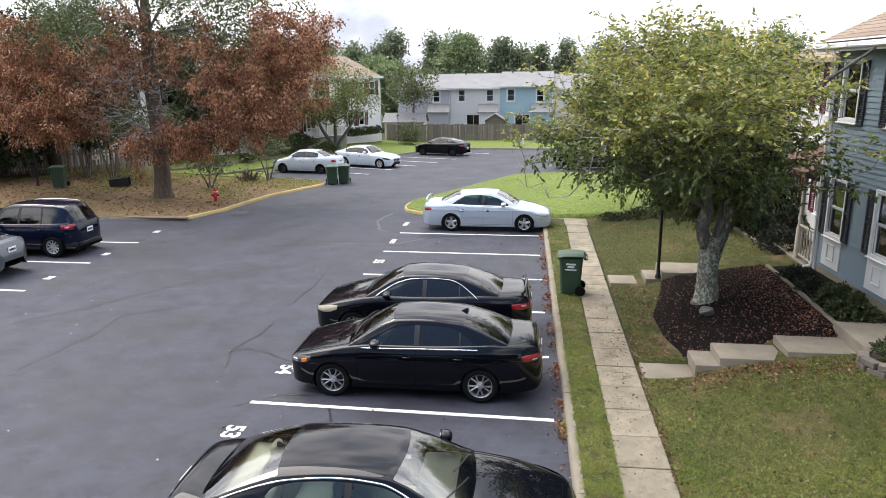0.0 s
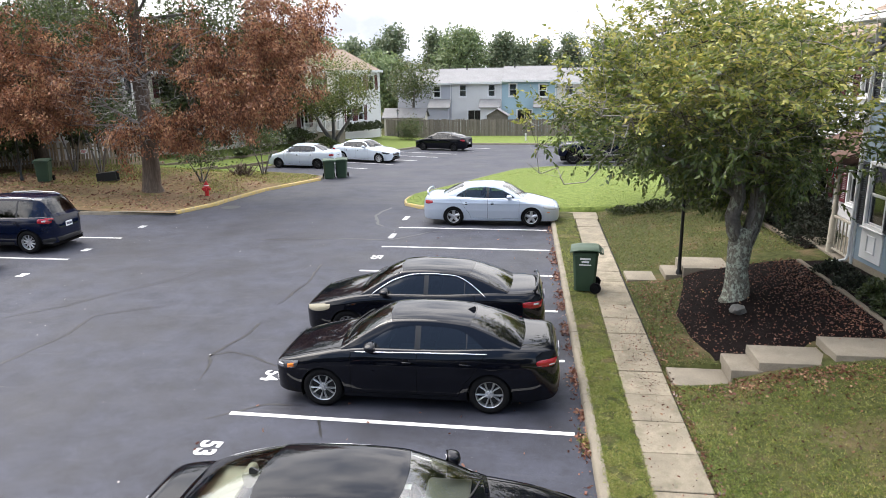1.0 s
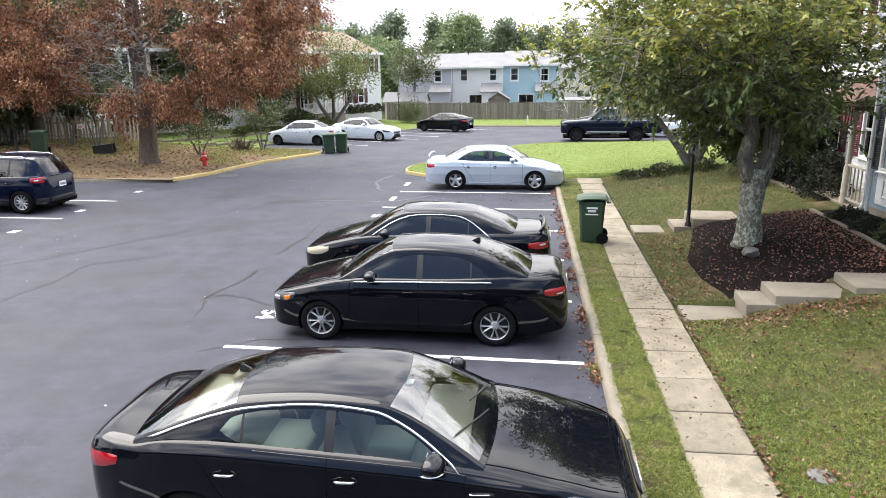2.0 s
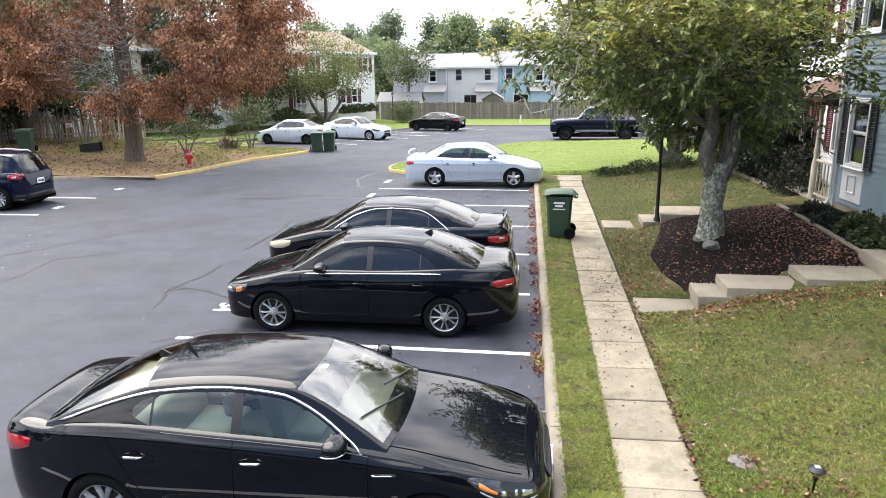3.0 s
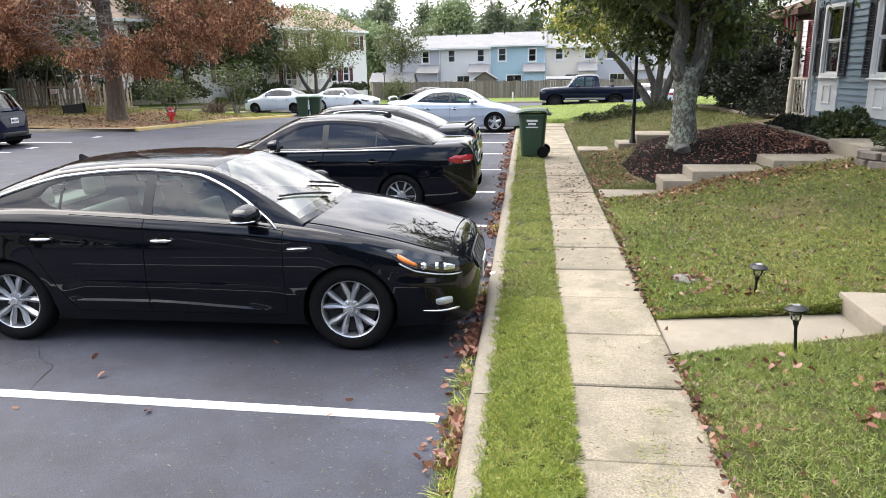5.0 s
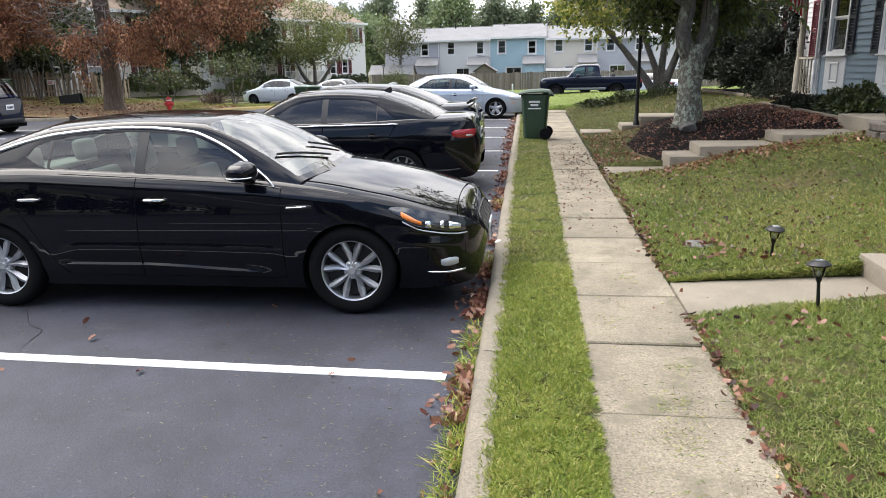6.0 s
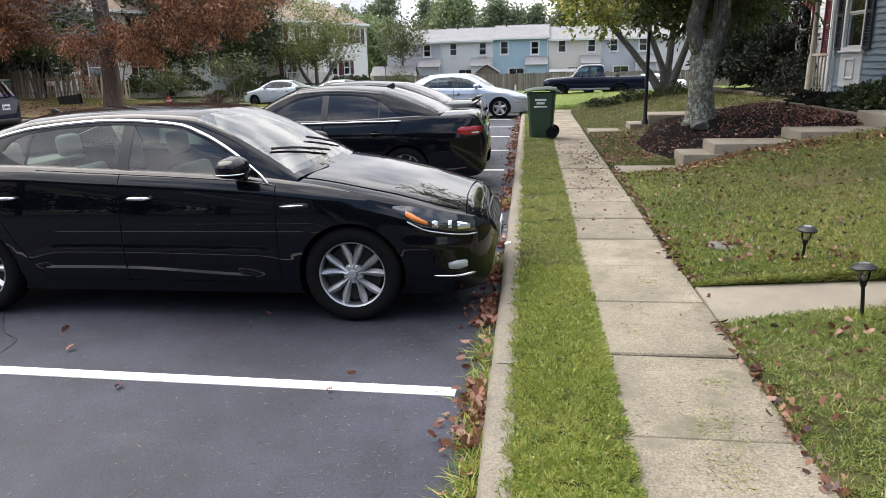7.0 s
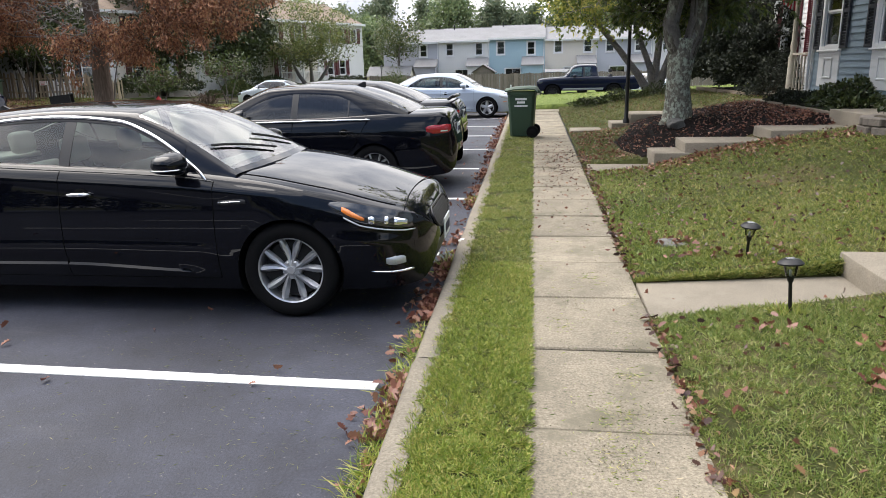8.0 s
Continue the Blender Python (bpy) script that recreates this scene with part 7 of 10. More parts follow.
def left_unit(x0, x1, mat, wins, label, shut=None, door=None, porch=False, base=-0.6, eave=5.55):
    h = thing("terraced_house", LT, label, "house", "left terrace")
    holes = list(wins)
    if door:
        holes.append(door)
    wall_of(h, x0, x1, base, eave, holes, mat)
    siding(h, x0, x1, 0.3, eave, [(a - 0.09, z - 0.09, w + 0.18, hh + 0.18) for a, z, w, hh in holes], mat, lap=0.14, single=False)
    for w in wins:
        window_unit(h, *w, backing=random.choice([M["blind"], M["curtain"]]))
        if shut:
            for xx in (w[0] - 0.50, w[0] + w[2] + 0.10):
                shutter(h, xx, w[1] - 0.05, 0.40, w[3] + 0.1, -0.017, shut)
    if door:
        a, z, w, hh = door
        d = part("door", box_bm((a, 0.03, z), (a + w, 0.08, z + hh), 0.004), M["white_trim"], h)
        part("door_light", box_bm((a + 0.18, 0.02, z + hh - 0.5), (a + w - 0.18, 0.032, z + hh - 0.22)), M["glass_house"], d)
        part("door_frame", box_bm((a - 0.09, -0.03, z), (a, 0.05, z + hh + 0.09)), M["white_trim"], d)
        part("door_frame", box_bm((a + w, -0.03, z), (a + w + 0.09, 0.05, z + hh + 0.09)), M["white_trim"], d)
    gable_roof(h, x0 - 0.1, x1 + 0.1, 0.0, eave, 4.3, eave + 1.9, M["shingle_tan"], over=0.35, courses=False)
    gable_end(h, x1 - 0.1, 0.0, eave, 4.3, eave + 1.85, 8.6, mat)
    part("side_wall", box_bm((x1 - 0.15, 0.17, base), (x1, 8.6, eave)), mat, h)
    part("side_wall", box_bm((x0, 0.17, base), (x0 + 0.15, 8.6, eave)), mat, h)
    part("corner_board", box_bm((x1 - 0.08, -0.035, base), (x1 + 0.02, 0.1, eave), 0.004), M["white_trim"], h)
    part("fascia", box_bm((x0 - 0.1, -0.40, eave - 0.25), (x1 + 0.1, -0.34, eave - 0.05)), M["white_trim"], h)
    if porch:
        p0, p1 = porch
        part("porch_deck", box_bm((p0, -1.9, base), (p1, -0.02, 0.55), 0.01), M["step"], h)
        bm = bmesh.new()
        for vs in (((p0 - 0.2, -2.1, 2.95), (p1 + 0.2, -2.1, 2.95), (p1 + 0.2, 0.0, 3.65), (p0 - 0.2, 0.0, 3.65)), ((p0 - 0.2, -2.1, 2.78), (p1 + 0.2, -2.1, 2.78), (p1 + 0.2, 0.0, 2.78), (p0 - 0.2, 0.0, 2.78))):
            bm.faces.new([bm.verts.new(p) for p in vs])
        bmesh.ops.bridge_loops(bm, edges=list(bm.edges))
        bmesh.ops.recalc_face_normals(bm, faces=bm.faces)
        part("porch_roof", bm, M["shingle_brown"], h)
        for xx in np.linspace(p0 + 0.06, p1 - 0.06, 3):
            part("porch_post", box_bm((xx - 0.05, -1.9, 0.55), (xx + 0.05, -1.8, 2.80)), M["white_trim"], h)
        rail = part("porch_rail", box_bm((p0, -1.88, 1.42), (p1, -1.80, 1.48)), M["white_trim"], h)
        part("lower_rail", box_bm((p0, -1.86, 0.66), (p1, -1.82, 0.71)), M["white_trim"], rail)
        for i in range(int((p1 - p0) / 0.13)):
            xx = p0 + 0.13 * (i + 0.5)
            part("baluster", box_bm((xx - 0.016, -1.856, 0.71), (xx + 0.016, -1.824, 1.42)), M["white_trim"], rail)
    return h


left_unit(31.2, 37.2, M["white_siding"], [(33.9, 1.15, 0.75, 1.2), (32.3, 1.15, 0.75, 1.2), (33.9, 3.8, 0.75, 1.2), (32.0, 3.8, 0.75, 1.2), (35.6, 3.8, 0.75, 1.2)], "white sided end house with brown shutters", M["maroon"])
left_unit(24.9, 31.1, M["cream_siding"], [(26.55, 1.0, 0.85, 1.8), (25.9, 3.85, 0.8, 1.25), (28.6, 3.85, 0.8, 1.25)], "cream terraced house with a brown-roofed porch and white railing", M["maroon"], (28.4, 0.56, 0.92, 2.1), (24.9, 29.8))
left_unit(18.7, 24.8, M["white_siding"], [(19.8, 1.4, 0.85, 1.65), (21.8, 1.4, 0.85, 1.65), (19.8, 3.85, 0.8, 1.25), (22.6, 3.85, 0.8, 1.25)], "white sided terraced house with a white front door", M["maroon"], (23.75, 0.7, 0.95, 2.15))
left_unit(12.5, 18.6, M["cream_siding"], [(13.6, 1.3, 0.85, 1.5), (16.0, 1.3, 0.85, 1.5), (13.6, 3.85, 0.8, 1.25), (16.4, 3.85, 0.8, 1.25)], "cream sided terraced house half hidden by shrubs", M["maroon"])
left_unit(6.3, 12.4, M["white_siding"], [(7.6, 1.3, 0.85, 1.5), (10.2, 1.3, 0.85, 1.5), (7.6, 3.85, 0.8, 1.25), (10.2, 3.85, 0.8, 1.25)], "white sided terraced house behind a picket fence", M["black_shutter"])
left_unit(0.0, 6.2, M["grey_siding"], [(1.4, 1.3, 0.85, 1.5), (4.0, 1.3, 0.85, 1.5), (1.4, 3.85, 0.8, 1.25), (4.0, 3.85, 0.8, 1.25)], "grey sided terraced house behind dark trees", M["black_shutter"])

# ---- trees and shrubs ----
DIAMOND = ((0.48, 1.0),)
OVATE = ((0.28, 0.95), (0.66, 0.80))
LOBED = ((0.18, 0.35), (0.30, 0.95), (0.40, 0.45), (0.55, 1.0), (0.66, 0.5), (0.80, 0.75))


def leaf_mesh(name, P, D, size, mat, parent, rng, width=0.45, fold=0.25, label="", outline=DIAMOND, arch=0.0):
    """Many leaves in one mesh: P roots, D directions; each leaf one face with a curved outline, folded and arched."""
    n = len(P)
    D = D / np.maximum(np.linalg.norm(D, axis=1, keepdims=True), 1e-6)
    R = rng.normal(size=(n, 3))
    S = np.cross(D, R)
    S /= np.maximum(np.linalg.norm(S, axis=1, keepdims=True), 1e-6)
    N = np.cross(S, D)
    L = (size * rng.uniform(0.65, 1.25, n))[:, None]
    m = len(outline)
    k = 2 * m + 2
    V = np.empty((n, k, 3))
    V[:, 0] = P
    V[:, m + 1] = P + D * L - N * L * arch
    for i, (f, w) in enumerate(outline):
        mid = P + D * L * f + N * L * (fold * 0.3 * w - arch * f * f)
        V[:, 1 + i] = mid + S * L * width * w / 2
        V[:, k - 1 - i] = mid - S * L * width * w / 2
    me = bpy.data.meshes.new(name)
    me.vertices.add(k * n)
    me.vertices.foreach_set("co", V.reshape(-1).astype(np.float32))
    me.loops.add(k * n)
    me.loops.foreach_set("vertex_index", np.arange(k * n, dtype=np.int32))
    me.polygons.add(n)
    me.polygons.foreach_set("loop_start", np.arange(0, k * n, k, dtype=np.int32))
    me.polygons.foreach_set("loop_total", np.full(n, k, dtype=np.int32))
    me.update(calc_edges=True)
    me.validate()
    return mesh_object(name, me, mat, parent, label)


def in_blobs(rng, blobs, n, hollow=0.25):
    """Points spread through ellipsoids (centre, radii, weight), thinner in the core."""
    w = np.array([b[2] for b in blobs], float)
    pick = rng.choice(len(blobs), n, p=w / w.sum())
    out = np.empty((n, 3))
    for i, k in enumerate(pick):
        c, r, _ = blobs[k]
        v = rng.normal(size=3)
        v /= np.linalg.norm(v)
        out[i] = np.array(c) + v * np.array(r) * (hollow + (1 - hollow) * rng.uniform() ** 0.5)
    return out


def skeleton_tree(rng, stems, tips, tip_r=0.006, power=2.2, bend=0.12, up=0.35):
    """Joins every tip to the nearest wood, stems first, and gives each stretch its thickness. stems: lists of (point, radius or 0)."""
    pos, par, base_r = [], [], {}
    for st in stems:
        prev = -1
        for p, r in st:
            p = np.array(p, float)
            hit = [i for i, q in enumerate(pos) if np.linalg.norm(q - p) < 1e-3]
            if hit:
                prev = hit[0]
                continue
            pos.append(p)
            par.append(prev)
            base_r[len(pos) - 1] = r
            prev = len(pos) - 1
    top = np.array(pos[0])
    order = np.argsort(np.linalg.norm(tips - np.mean(np.array(pos), axis=0), axis=1))
    ends = []
    for t in order:
        tip = tips[t]
        A = np.array(pos)
        dv = tip - A
        dist = np.linalg.norm(dv, axis=1)
        cost = dist * (1 + 0.8 * np.maximum(0, -dv[:, 2]) / (dist + 0.1))
        cost[A[:, 2] < top[2] + 0.9] += 1.2
        k = int(np.argmin(cost))
        m = max(1, int(dist[k] / 0.55))
        prev, a = k, A[k]
        off = rng.normal(size=3) * bend * dist[k]
        off[2] = abs(off[2]) * up
        for j in range(1, m + 1):
            f = j / m
            p = a + (tip - a) * f + off * math.sin(math.pi * f)
            pos.append(p)
            par.append(prev)
            prev = len(pos) - 1
        ends.append(prev)
    n = len(pos)
    area = np.zeros(n)
    kids = np.zeros(n, int)
    for i in range(n):
        if par[i] >= 0:
            kids[par[i]] += 1
    rad = np.zeros(n)
    for i in range(n - 1, -1, -1):
        rad[i] = max(tip_r, area[i] ** (1 / power))
        if i in base_r and base_r[i]:
            rad[i] = base_r[i]
        if par[i] >= 0:
            area[par[i]] += rad[i] ** power if i not in base_r else 0
    return pos, par, rad, ends


def wood_mesh(name, pos, par, rad, mat, parent, thin=0.0, flare=1.0):
    """Round limbs along the skeleton."""
    V, F = [], []
    ring_of = {}
    n = len(pos)
    P = np.array(pos)
    for i in range(n):
        j = par[i]
        if j < 0 or rad[i] < thin:
            continue
        r1, r0 = rad[i], min(rad[j], rad[i] * 1.35 + 0.004) if rad[i] < 0.05 else rad[j]
        if rad[j] > 2.2 * rad[i]:
            r0 = rad[i] * 1.3
        k = 12 if r1 > 0.12 else 8 if r1 > 0.045 else 5 if r1 > 0.015 else 3
        d = P[i] - P[j]
        ln = np.linalg.norm(d)
        if ln < 1e-5:
            continue
        d /= ln
        s = np.cross(d, (0.31, 0.77, 0.55))
        s /= np.linalg.norm(s)
        u = np.cross(d, s)
        b = len(V)
        for c, r in ((P[j] - d * r0 * 0.25, r0), (P[i] + d * r1 * 0.25, r1)):
            for q in range(k):
                a = 2 * math.pi * q / k
                V.append(c + r * (math.cos(a) * s + math.sin(a) * u))
        for q in range(k):
            F.append((b + q, b + (q + 1) % k, b + k + (q + 1) % k, b + k + q))
    return raw(name, V, F, mat, parent, smooth=True)


def trunk_tube(parent, pts, mat, name="trunk", n=18, rough=0.06):
    """A trunk with swelling roots and an uneven skin."""
    bm = bmesh.new()
    tube(bm, [p for p, r in pts], [r for p, r in pts], n)
    for v in bm.verts:
        v.co += Vector((noise.noise(v.co * 3.1), noise.noise(v.co * 3.1 + Vector((9, 0, 0))), 0)) * rough
    return part(name, bm, mat, parent, smooth=True)


def spray(rng, ends, pos, par, per, spread, droop, along=0.6):
    """Leaf roots and directions round the twig ends."""
    P, D = [], []
    for e in ends:
        p1 = np.array(pos[e])
        p0 = np.array(pos[par[e]]) if par[e] >= 0 else p1
        ax = p1 - p0
        m = rng.poisson(per)
        if m == 0:
            continue
        f = rng.uniform(-along, 0.25, (m, 1))
        q = p1 + ax * f + rng.normal(size=(m, 3)) * spread
        d = rng.normal(size=(m, 3)) + ax / (np.linalg.norm(ax) + 1e-6) * 0.7
        d[:, 2] -= droop
        P.append(q)
        D.append(d)
    return np.concatenate(P), np.concatenate(D)


# cherry tree in the mulched bed
rng = np.random.default_rng(11)
cherry = thing("tree", pose(0, 0, 0), "old cherry tree with lichen on its forked trunk, leaves yellowing", "tree")
BASE = Vector((3.36, 15.0, 0.55))
stem = [((3.36, 15.0, 0.50), 0.33), ((3.36, 15.0, 0.62), 0.265), ((3.37, 15.0, 0.85), 0.228), ((3.37, 15.0, 1.2), 0.212), ((3.38, 15.0, 1.7), 0.212), ((3.40, 15.0, 2.05), 0.21)]
trunk_tube(cherry, stem, M["bark"], rough=0.05)
left_limb = [((3.36, 15.0, 1.75), 0.16), ((3.22, 14.95, 2.0), 0.15), ((3.14, 14.9, 2.3), 0.14), ((3.22, 14.85, 2.7), 0.13), ((3.15, 14.8, 3.3), 0.12), ((2.85, 14.75, 3.9), 0.10)]
right_limb = [((3.45, 15.0, 1.75), 0.17), ((3.58, 15.05, 2.05), 0.165), ((3.66, 15.1, 2.4), 0.155), ((3.66, 15.1, 3.0), 0.145), ((3.72, 15.1, 3.6), 0.12), ((3.9, 15.1, 4.2), 0.10)]
trunk_tube(cherry, [(Vector(p), r) for p, r in left_limb], M["bark_limb_shaded"], "limb", 12, 0.03)
trunk_tube(cherry, [(Vector(p), r) for p, r in right_limb], M["bark_limb_shaded"], "limb", 12, 0.03)
stems = [[(p, r) for p, r in left_limb], [(p, r) for p, r in right_limb],
         [((3.9, 15.1, 4.2), 0.09), ((4.6, 14.9, 4.9), 0.07), ((5.4, 14.7, 5.5), 0.05), ((6.4, 14.5, 6.3), 0.025)],
         [((2.85, 14.75, 3.9), 0.09), ((1.9, 14.5, 4.4), 0.06), ((0.9, 14.2, 4.7), 0.03)],
         [((3.22, 14.85, 2.7), 0.08), ((2.3, 14.6, 3.3), 0.05), ((1.5, 14.3, 3.6), 0.03)],
         [((3.66, 15.1, 3.0), 0.07), ((4.5, 14.6, 3.25), 0.03), ((5.4, 14.3, 3.3), 0.012)]]
blobs = [((2.5, 15.0, 4.9), (2.5, 2.6, 1.3), 3.0), ((0.9, 14.5, 4.1), (1.2, 1.8, 0.8), 0.8), ((3.9, 15.2, 4.3), (1.6, 2.4, 1.5), 1.9), ((5.0, 14.7, 5.0), (0.8, 1.3, 0.8), 0.6), ((5.4, 14.3, 4.0), (0.6, 0.8, 0.5), 0.2), ((3.0, 15.0, 5.9), (2.6, 2.2, 0.7), 0.6)]
low_blobs = [((2.0, 14.6, 3.65), (1.3, 1.7, 0.45), 0.7), ((3.5, 16.2, 3.1), (1.9, 1.4, 0.75), 2.2), ((4.5, 15.3, 3.5), (1.2, 1.5, 0.6), 1.0), ((3.9, 16.3, 2.85), (1.4, 1.1, 0.45), 0.9), ((5.4, 14.3, 3.45), (0.75, 0.9, 0.25), 0.3), ((2.6, 14.9, 4.0), (2.4, 2.2, 0.6), 1.2)]


def clustered(blobs, n, per, size):
    """Twig ends in flat sprays along the boughs."""
    at = in_blobs(rng, blobs, n, 0.15)
    t = np.concatenate([c + rng.normal(size=(per, 3)) * size for c in at])
    t = t[t[:, 2] > 2.3]
    t = t[(t[:, 0] < np.where(t[:, 2] < 3.9, 4.6, 5.1)) | (rng.uniform(size=len(t)) < 0.22)]
    return t[~((t[:, 2] < 2.8) & (np.abs(t[:, 0] - 3.4) < 0.7) & (t[:, 1] < 15.1))]


high, low = clustered(blobs, 92, 10, (0.42, 0.42, 0.16)), clustered(low_blobs, 52, 10, (0.40, 0.40, 0.12))
pos_, par_, rad_, ends_ = skeleton_tree(rng, stems, np.concatenate([low, high]), 0.005, 2.25)
# finer limbs in dark bark, again with the crown's shade in the colour
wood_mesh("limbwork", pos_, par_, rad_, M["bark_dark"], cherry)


def shoots(rng, ends, pos, par, per, length, rise):
    """Slender arching shoots at the twig ends, with leaves set in rows to both sides. Gives leaf roots, directions, and the wood."""
    P, D, wp, wq, wr = [], [], [], [], []
    for e in ends:
        p1 = np.array(pos[e])
        ax = p1 - np.array(pos[par[e]]) if par[e] >= 0 else np.array((0.0, 0.0, 1.0))
        ax /= np.linalg.norm(ax) + 1e-6
        for _ in range(rng.poisson(per)):
            d = ax * 0.55 + rng.normal(size=3) * (0.62, 0.62, 0.42) + (0, 0, rise)
            d /= np.linalg.norm(d)
            side = np.cross(d, rng.normal(size=3) * 0.4 + (0, 0, 1.0))
            side /= np.linalg.norm(side) + 1e-6
            p, step = p1 + rng.normal(size=3) * 0.05, length * rng.uniform(0.5, 1.35) / 6
            wp.append(p)
            wq.append(-1)
            wr.append(0.0042)
            for k in range(6):
                p = p + d * step
                d = d + (rng.normal(0, 0.06), rng.normal(0, 0.06), -0.10)
                d /= np.linalg.norm(d)
                wp.append(p)
                wq.append(len(wp) - 2)
                wr.append(0.0038 - 0.0004 * k)
                for sgn in (-1, 1):
                    if rng.uniform() < 0.86:
                        P.append(p + d * step * rng.uniform(-0.5, 0.5))
                        D.append(side * sgn * 0.75 + d * 0.8 + rng.normal(size=3) * 0.28 + (0, 0, -0.42))
    return np.array(P), np.array(D), (wp, wq, wr)


# split by height: yellowing leaves above, leaves with shade in their colour below
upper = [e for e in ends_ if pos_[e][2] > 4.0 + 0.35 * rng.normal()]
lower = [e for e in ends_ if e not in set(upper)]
P, D, wood = shoots(rng, upper, pos_, par_, 3.4, 0.52, 0.60)
leaf_mesh("crown", P, D, 0.112, M["leaf_green"], cherry, rng, 0.40, 0.3, outline=OVATE, arch=0.18)
wood_mesh("twig_spray", *wood, M["twig"], cherry, 0.0)
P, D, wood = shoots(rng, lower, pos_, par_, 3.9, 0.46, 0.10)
leaf_mesh("lower_crown", P, D, 0.116, M["leaf_cherry_shade"], cherry, rng, 0.42, 0.3, "dark green lower leaves, crown shade in their colour", outline=OVATE, arch=0.18)
wood_mesh("lower_twig_spray", *wood, M["twig"], cherry, 0.0)
# bare twigs at the edge
tips = in_blobs(rng, [((1.6, 14.6, 5.2), (2.6, 2.2, 1.5), 1.4), ((0.0, 14.3, 4.0), (1.1, 1.6, 1.1), 1.1), ((5.0, 14.5, 5.5), (1.3, 1.4, 0.8), 1.2), ((2.6, 14.0, 4.6), (2.6, 1.6, 1.2), 0.8)], 330, 0.6)
p2, q2, r2, e2 = skeleton_tree(rng, stems, tips, 0.004, 2.3)
wood_mesh("twigwork", p2, q2, r2, M["twig"], cherry, 0.0)

# rusty oak on the bare bank
rng = np.random.default_rng(5)
oak = thing("tree", pose(0, 0, 0), "large oak with drooping rust-brown leaves and grey bare twigs", "tree")
ox, oy = -17.9, 29.65
trunk_pts = [(Vector((ox, oy, -0.1)), 0.66), (Vector((ox, oy, 0.12)), 0.52), (Vector((ox, oy, 0.4)), 0.43), (Vector((ox + 0.02, oy, 1.2)), 0.37), (Vector((ox + 0.04, oy, 3.0)), 0.33), (Vector((ox - 0.05, oy, 5.0)), 0.29), (Vector((ox, oy, 7.5)), 0.22), (Vector((ox + 0.1, oy, 10.0)), 0.13), (Vector((ox, oy, 12.0)), 0.05)]
trunk_tube(oak, trunk_pts, M["bark_oak"], rough=0.07)
stem = [(tuple(p), r * 0.9) for p, r in trunk_pts[2:]]
limbs = [stem]
for z, ang, ln, rise in ((3.2, 15, 6.5, 0.8), (3.6, 165, 6.5, 0.6), (4.4, -50, 4.5, 0.8), (4.8, 200, 6.0, 1.4), (5.2, -20, 6.5, 1.8), (5.8, 120, 5.0, 1.5), (6.3, 35, 6.0, 2.2), (6.8, 230, 4.5, 2.0), (7.2, -70, 4.0, 2.2), (8.0, 170, 5.0, 2.4), (8.4, 0, 5.0, 2.6), (3.0, -100, 3.2, 0.2), (2.9, -20, 4.2, 0.1), (3.1, 210, 4.0, 0.1)):
    a = radians(ang)
    z0 = min(trunk_pts, key=lambda q: abs(q[0].z - z))[0]
    limbs.append([(tuple(z0), 0.1), (tuple(z0 + Vector((math.cos(a) * ln * 0.4, math.sin(a) * ln * 0.4, z - z0.z + rise * 0.7))), 0.055), (tuple(z0 + Vector((math.cos(a) * ln * 0.75, math.sin(a) * ln * 0.75, z - z0.z + rise))), 0.018)])
rust = [((-17.8, 28.6, 6.8), (1.8, 1.0, 2.0), 0.45), ((-22.6, 28.9, 4.6), (2.9, 2.6, 1.9), 2.6), ((-21.4, 28.6, 3.5), (1.8, 1.8, 0.8), 0.9), ((-12.6, 29.0, 4.9), (2.9, 2.6, 1.9), 2.6), ((-11.2, 29.6, 6.9), (2.0, 2.2, 1.6), 1.5), ((-16.6, 28.2, 2.8), (2.1, 1.8, 0.9), 1.4), ((-13.4, 28.8, 3.5), (1.6, 1.7, 0.9), 1.0), ((-24.0, 29.0, 6.6), (2.4, 2.2, 1.6), 1.5), ((-19.8, 28.8, 5.6), (1.9, 2.0, 1.8), 0.9), ((-15.2, 28.8, 6.0), (1.9, 2.0, 1.8), 0.7)]
tips = in_blobs(rng, rust, 620, 0.2)
tips = np.concatenate([tips + 0, tips[:420] + rng.normal(size=(420, 3)) * 0.35])
pos_, par_, rad_, ends_ = skeleton_tree(rng, limbs, tips, 0.007, 2.2)
wood_mesh("limbwork", pos_, par_, rad_, M["bark_oak"], oak)
P, D = spray(rng, ends_, pos_, par_, 84, 0.15, 1.3)
leaf_mesh("crown", P, D, 0.145, M["leaf_rust"], oak, rng, 0.40, label="rust-brown dying leaves")
green = [((-17.8, 30.5, 8.6), (5.5, 4.0, 2.8), 3), ((-14.0, 30.8, 8.4), (3.6, 3.0, 2.2), 1.5), ((-21.5, 30.5, 7.8), (3.2, 3.0, 1.8), 1.2), ((-18, 30.5, 11.2), (4.0, 3.5, 1.5), 1.0)]
tips = in_blobs(rng, green, 480, 0.2)
pos_, par_, rad_, ends_ = skeleton_tree(rng, limbs, tips, 0.007, 2.2)
wood_mesh("upper_limbwork", pos_, par_, rad_, M["bark_oak"], oak)
P, D = spray(rng, ends_, pos_, par_, 34, 0.28, 0.6)
leaf_mesh("upper_crown", P, D, 0.18, M["leaf_oak_green"], oak, rng, 0.4, label="still green upper leaves")
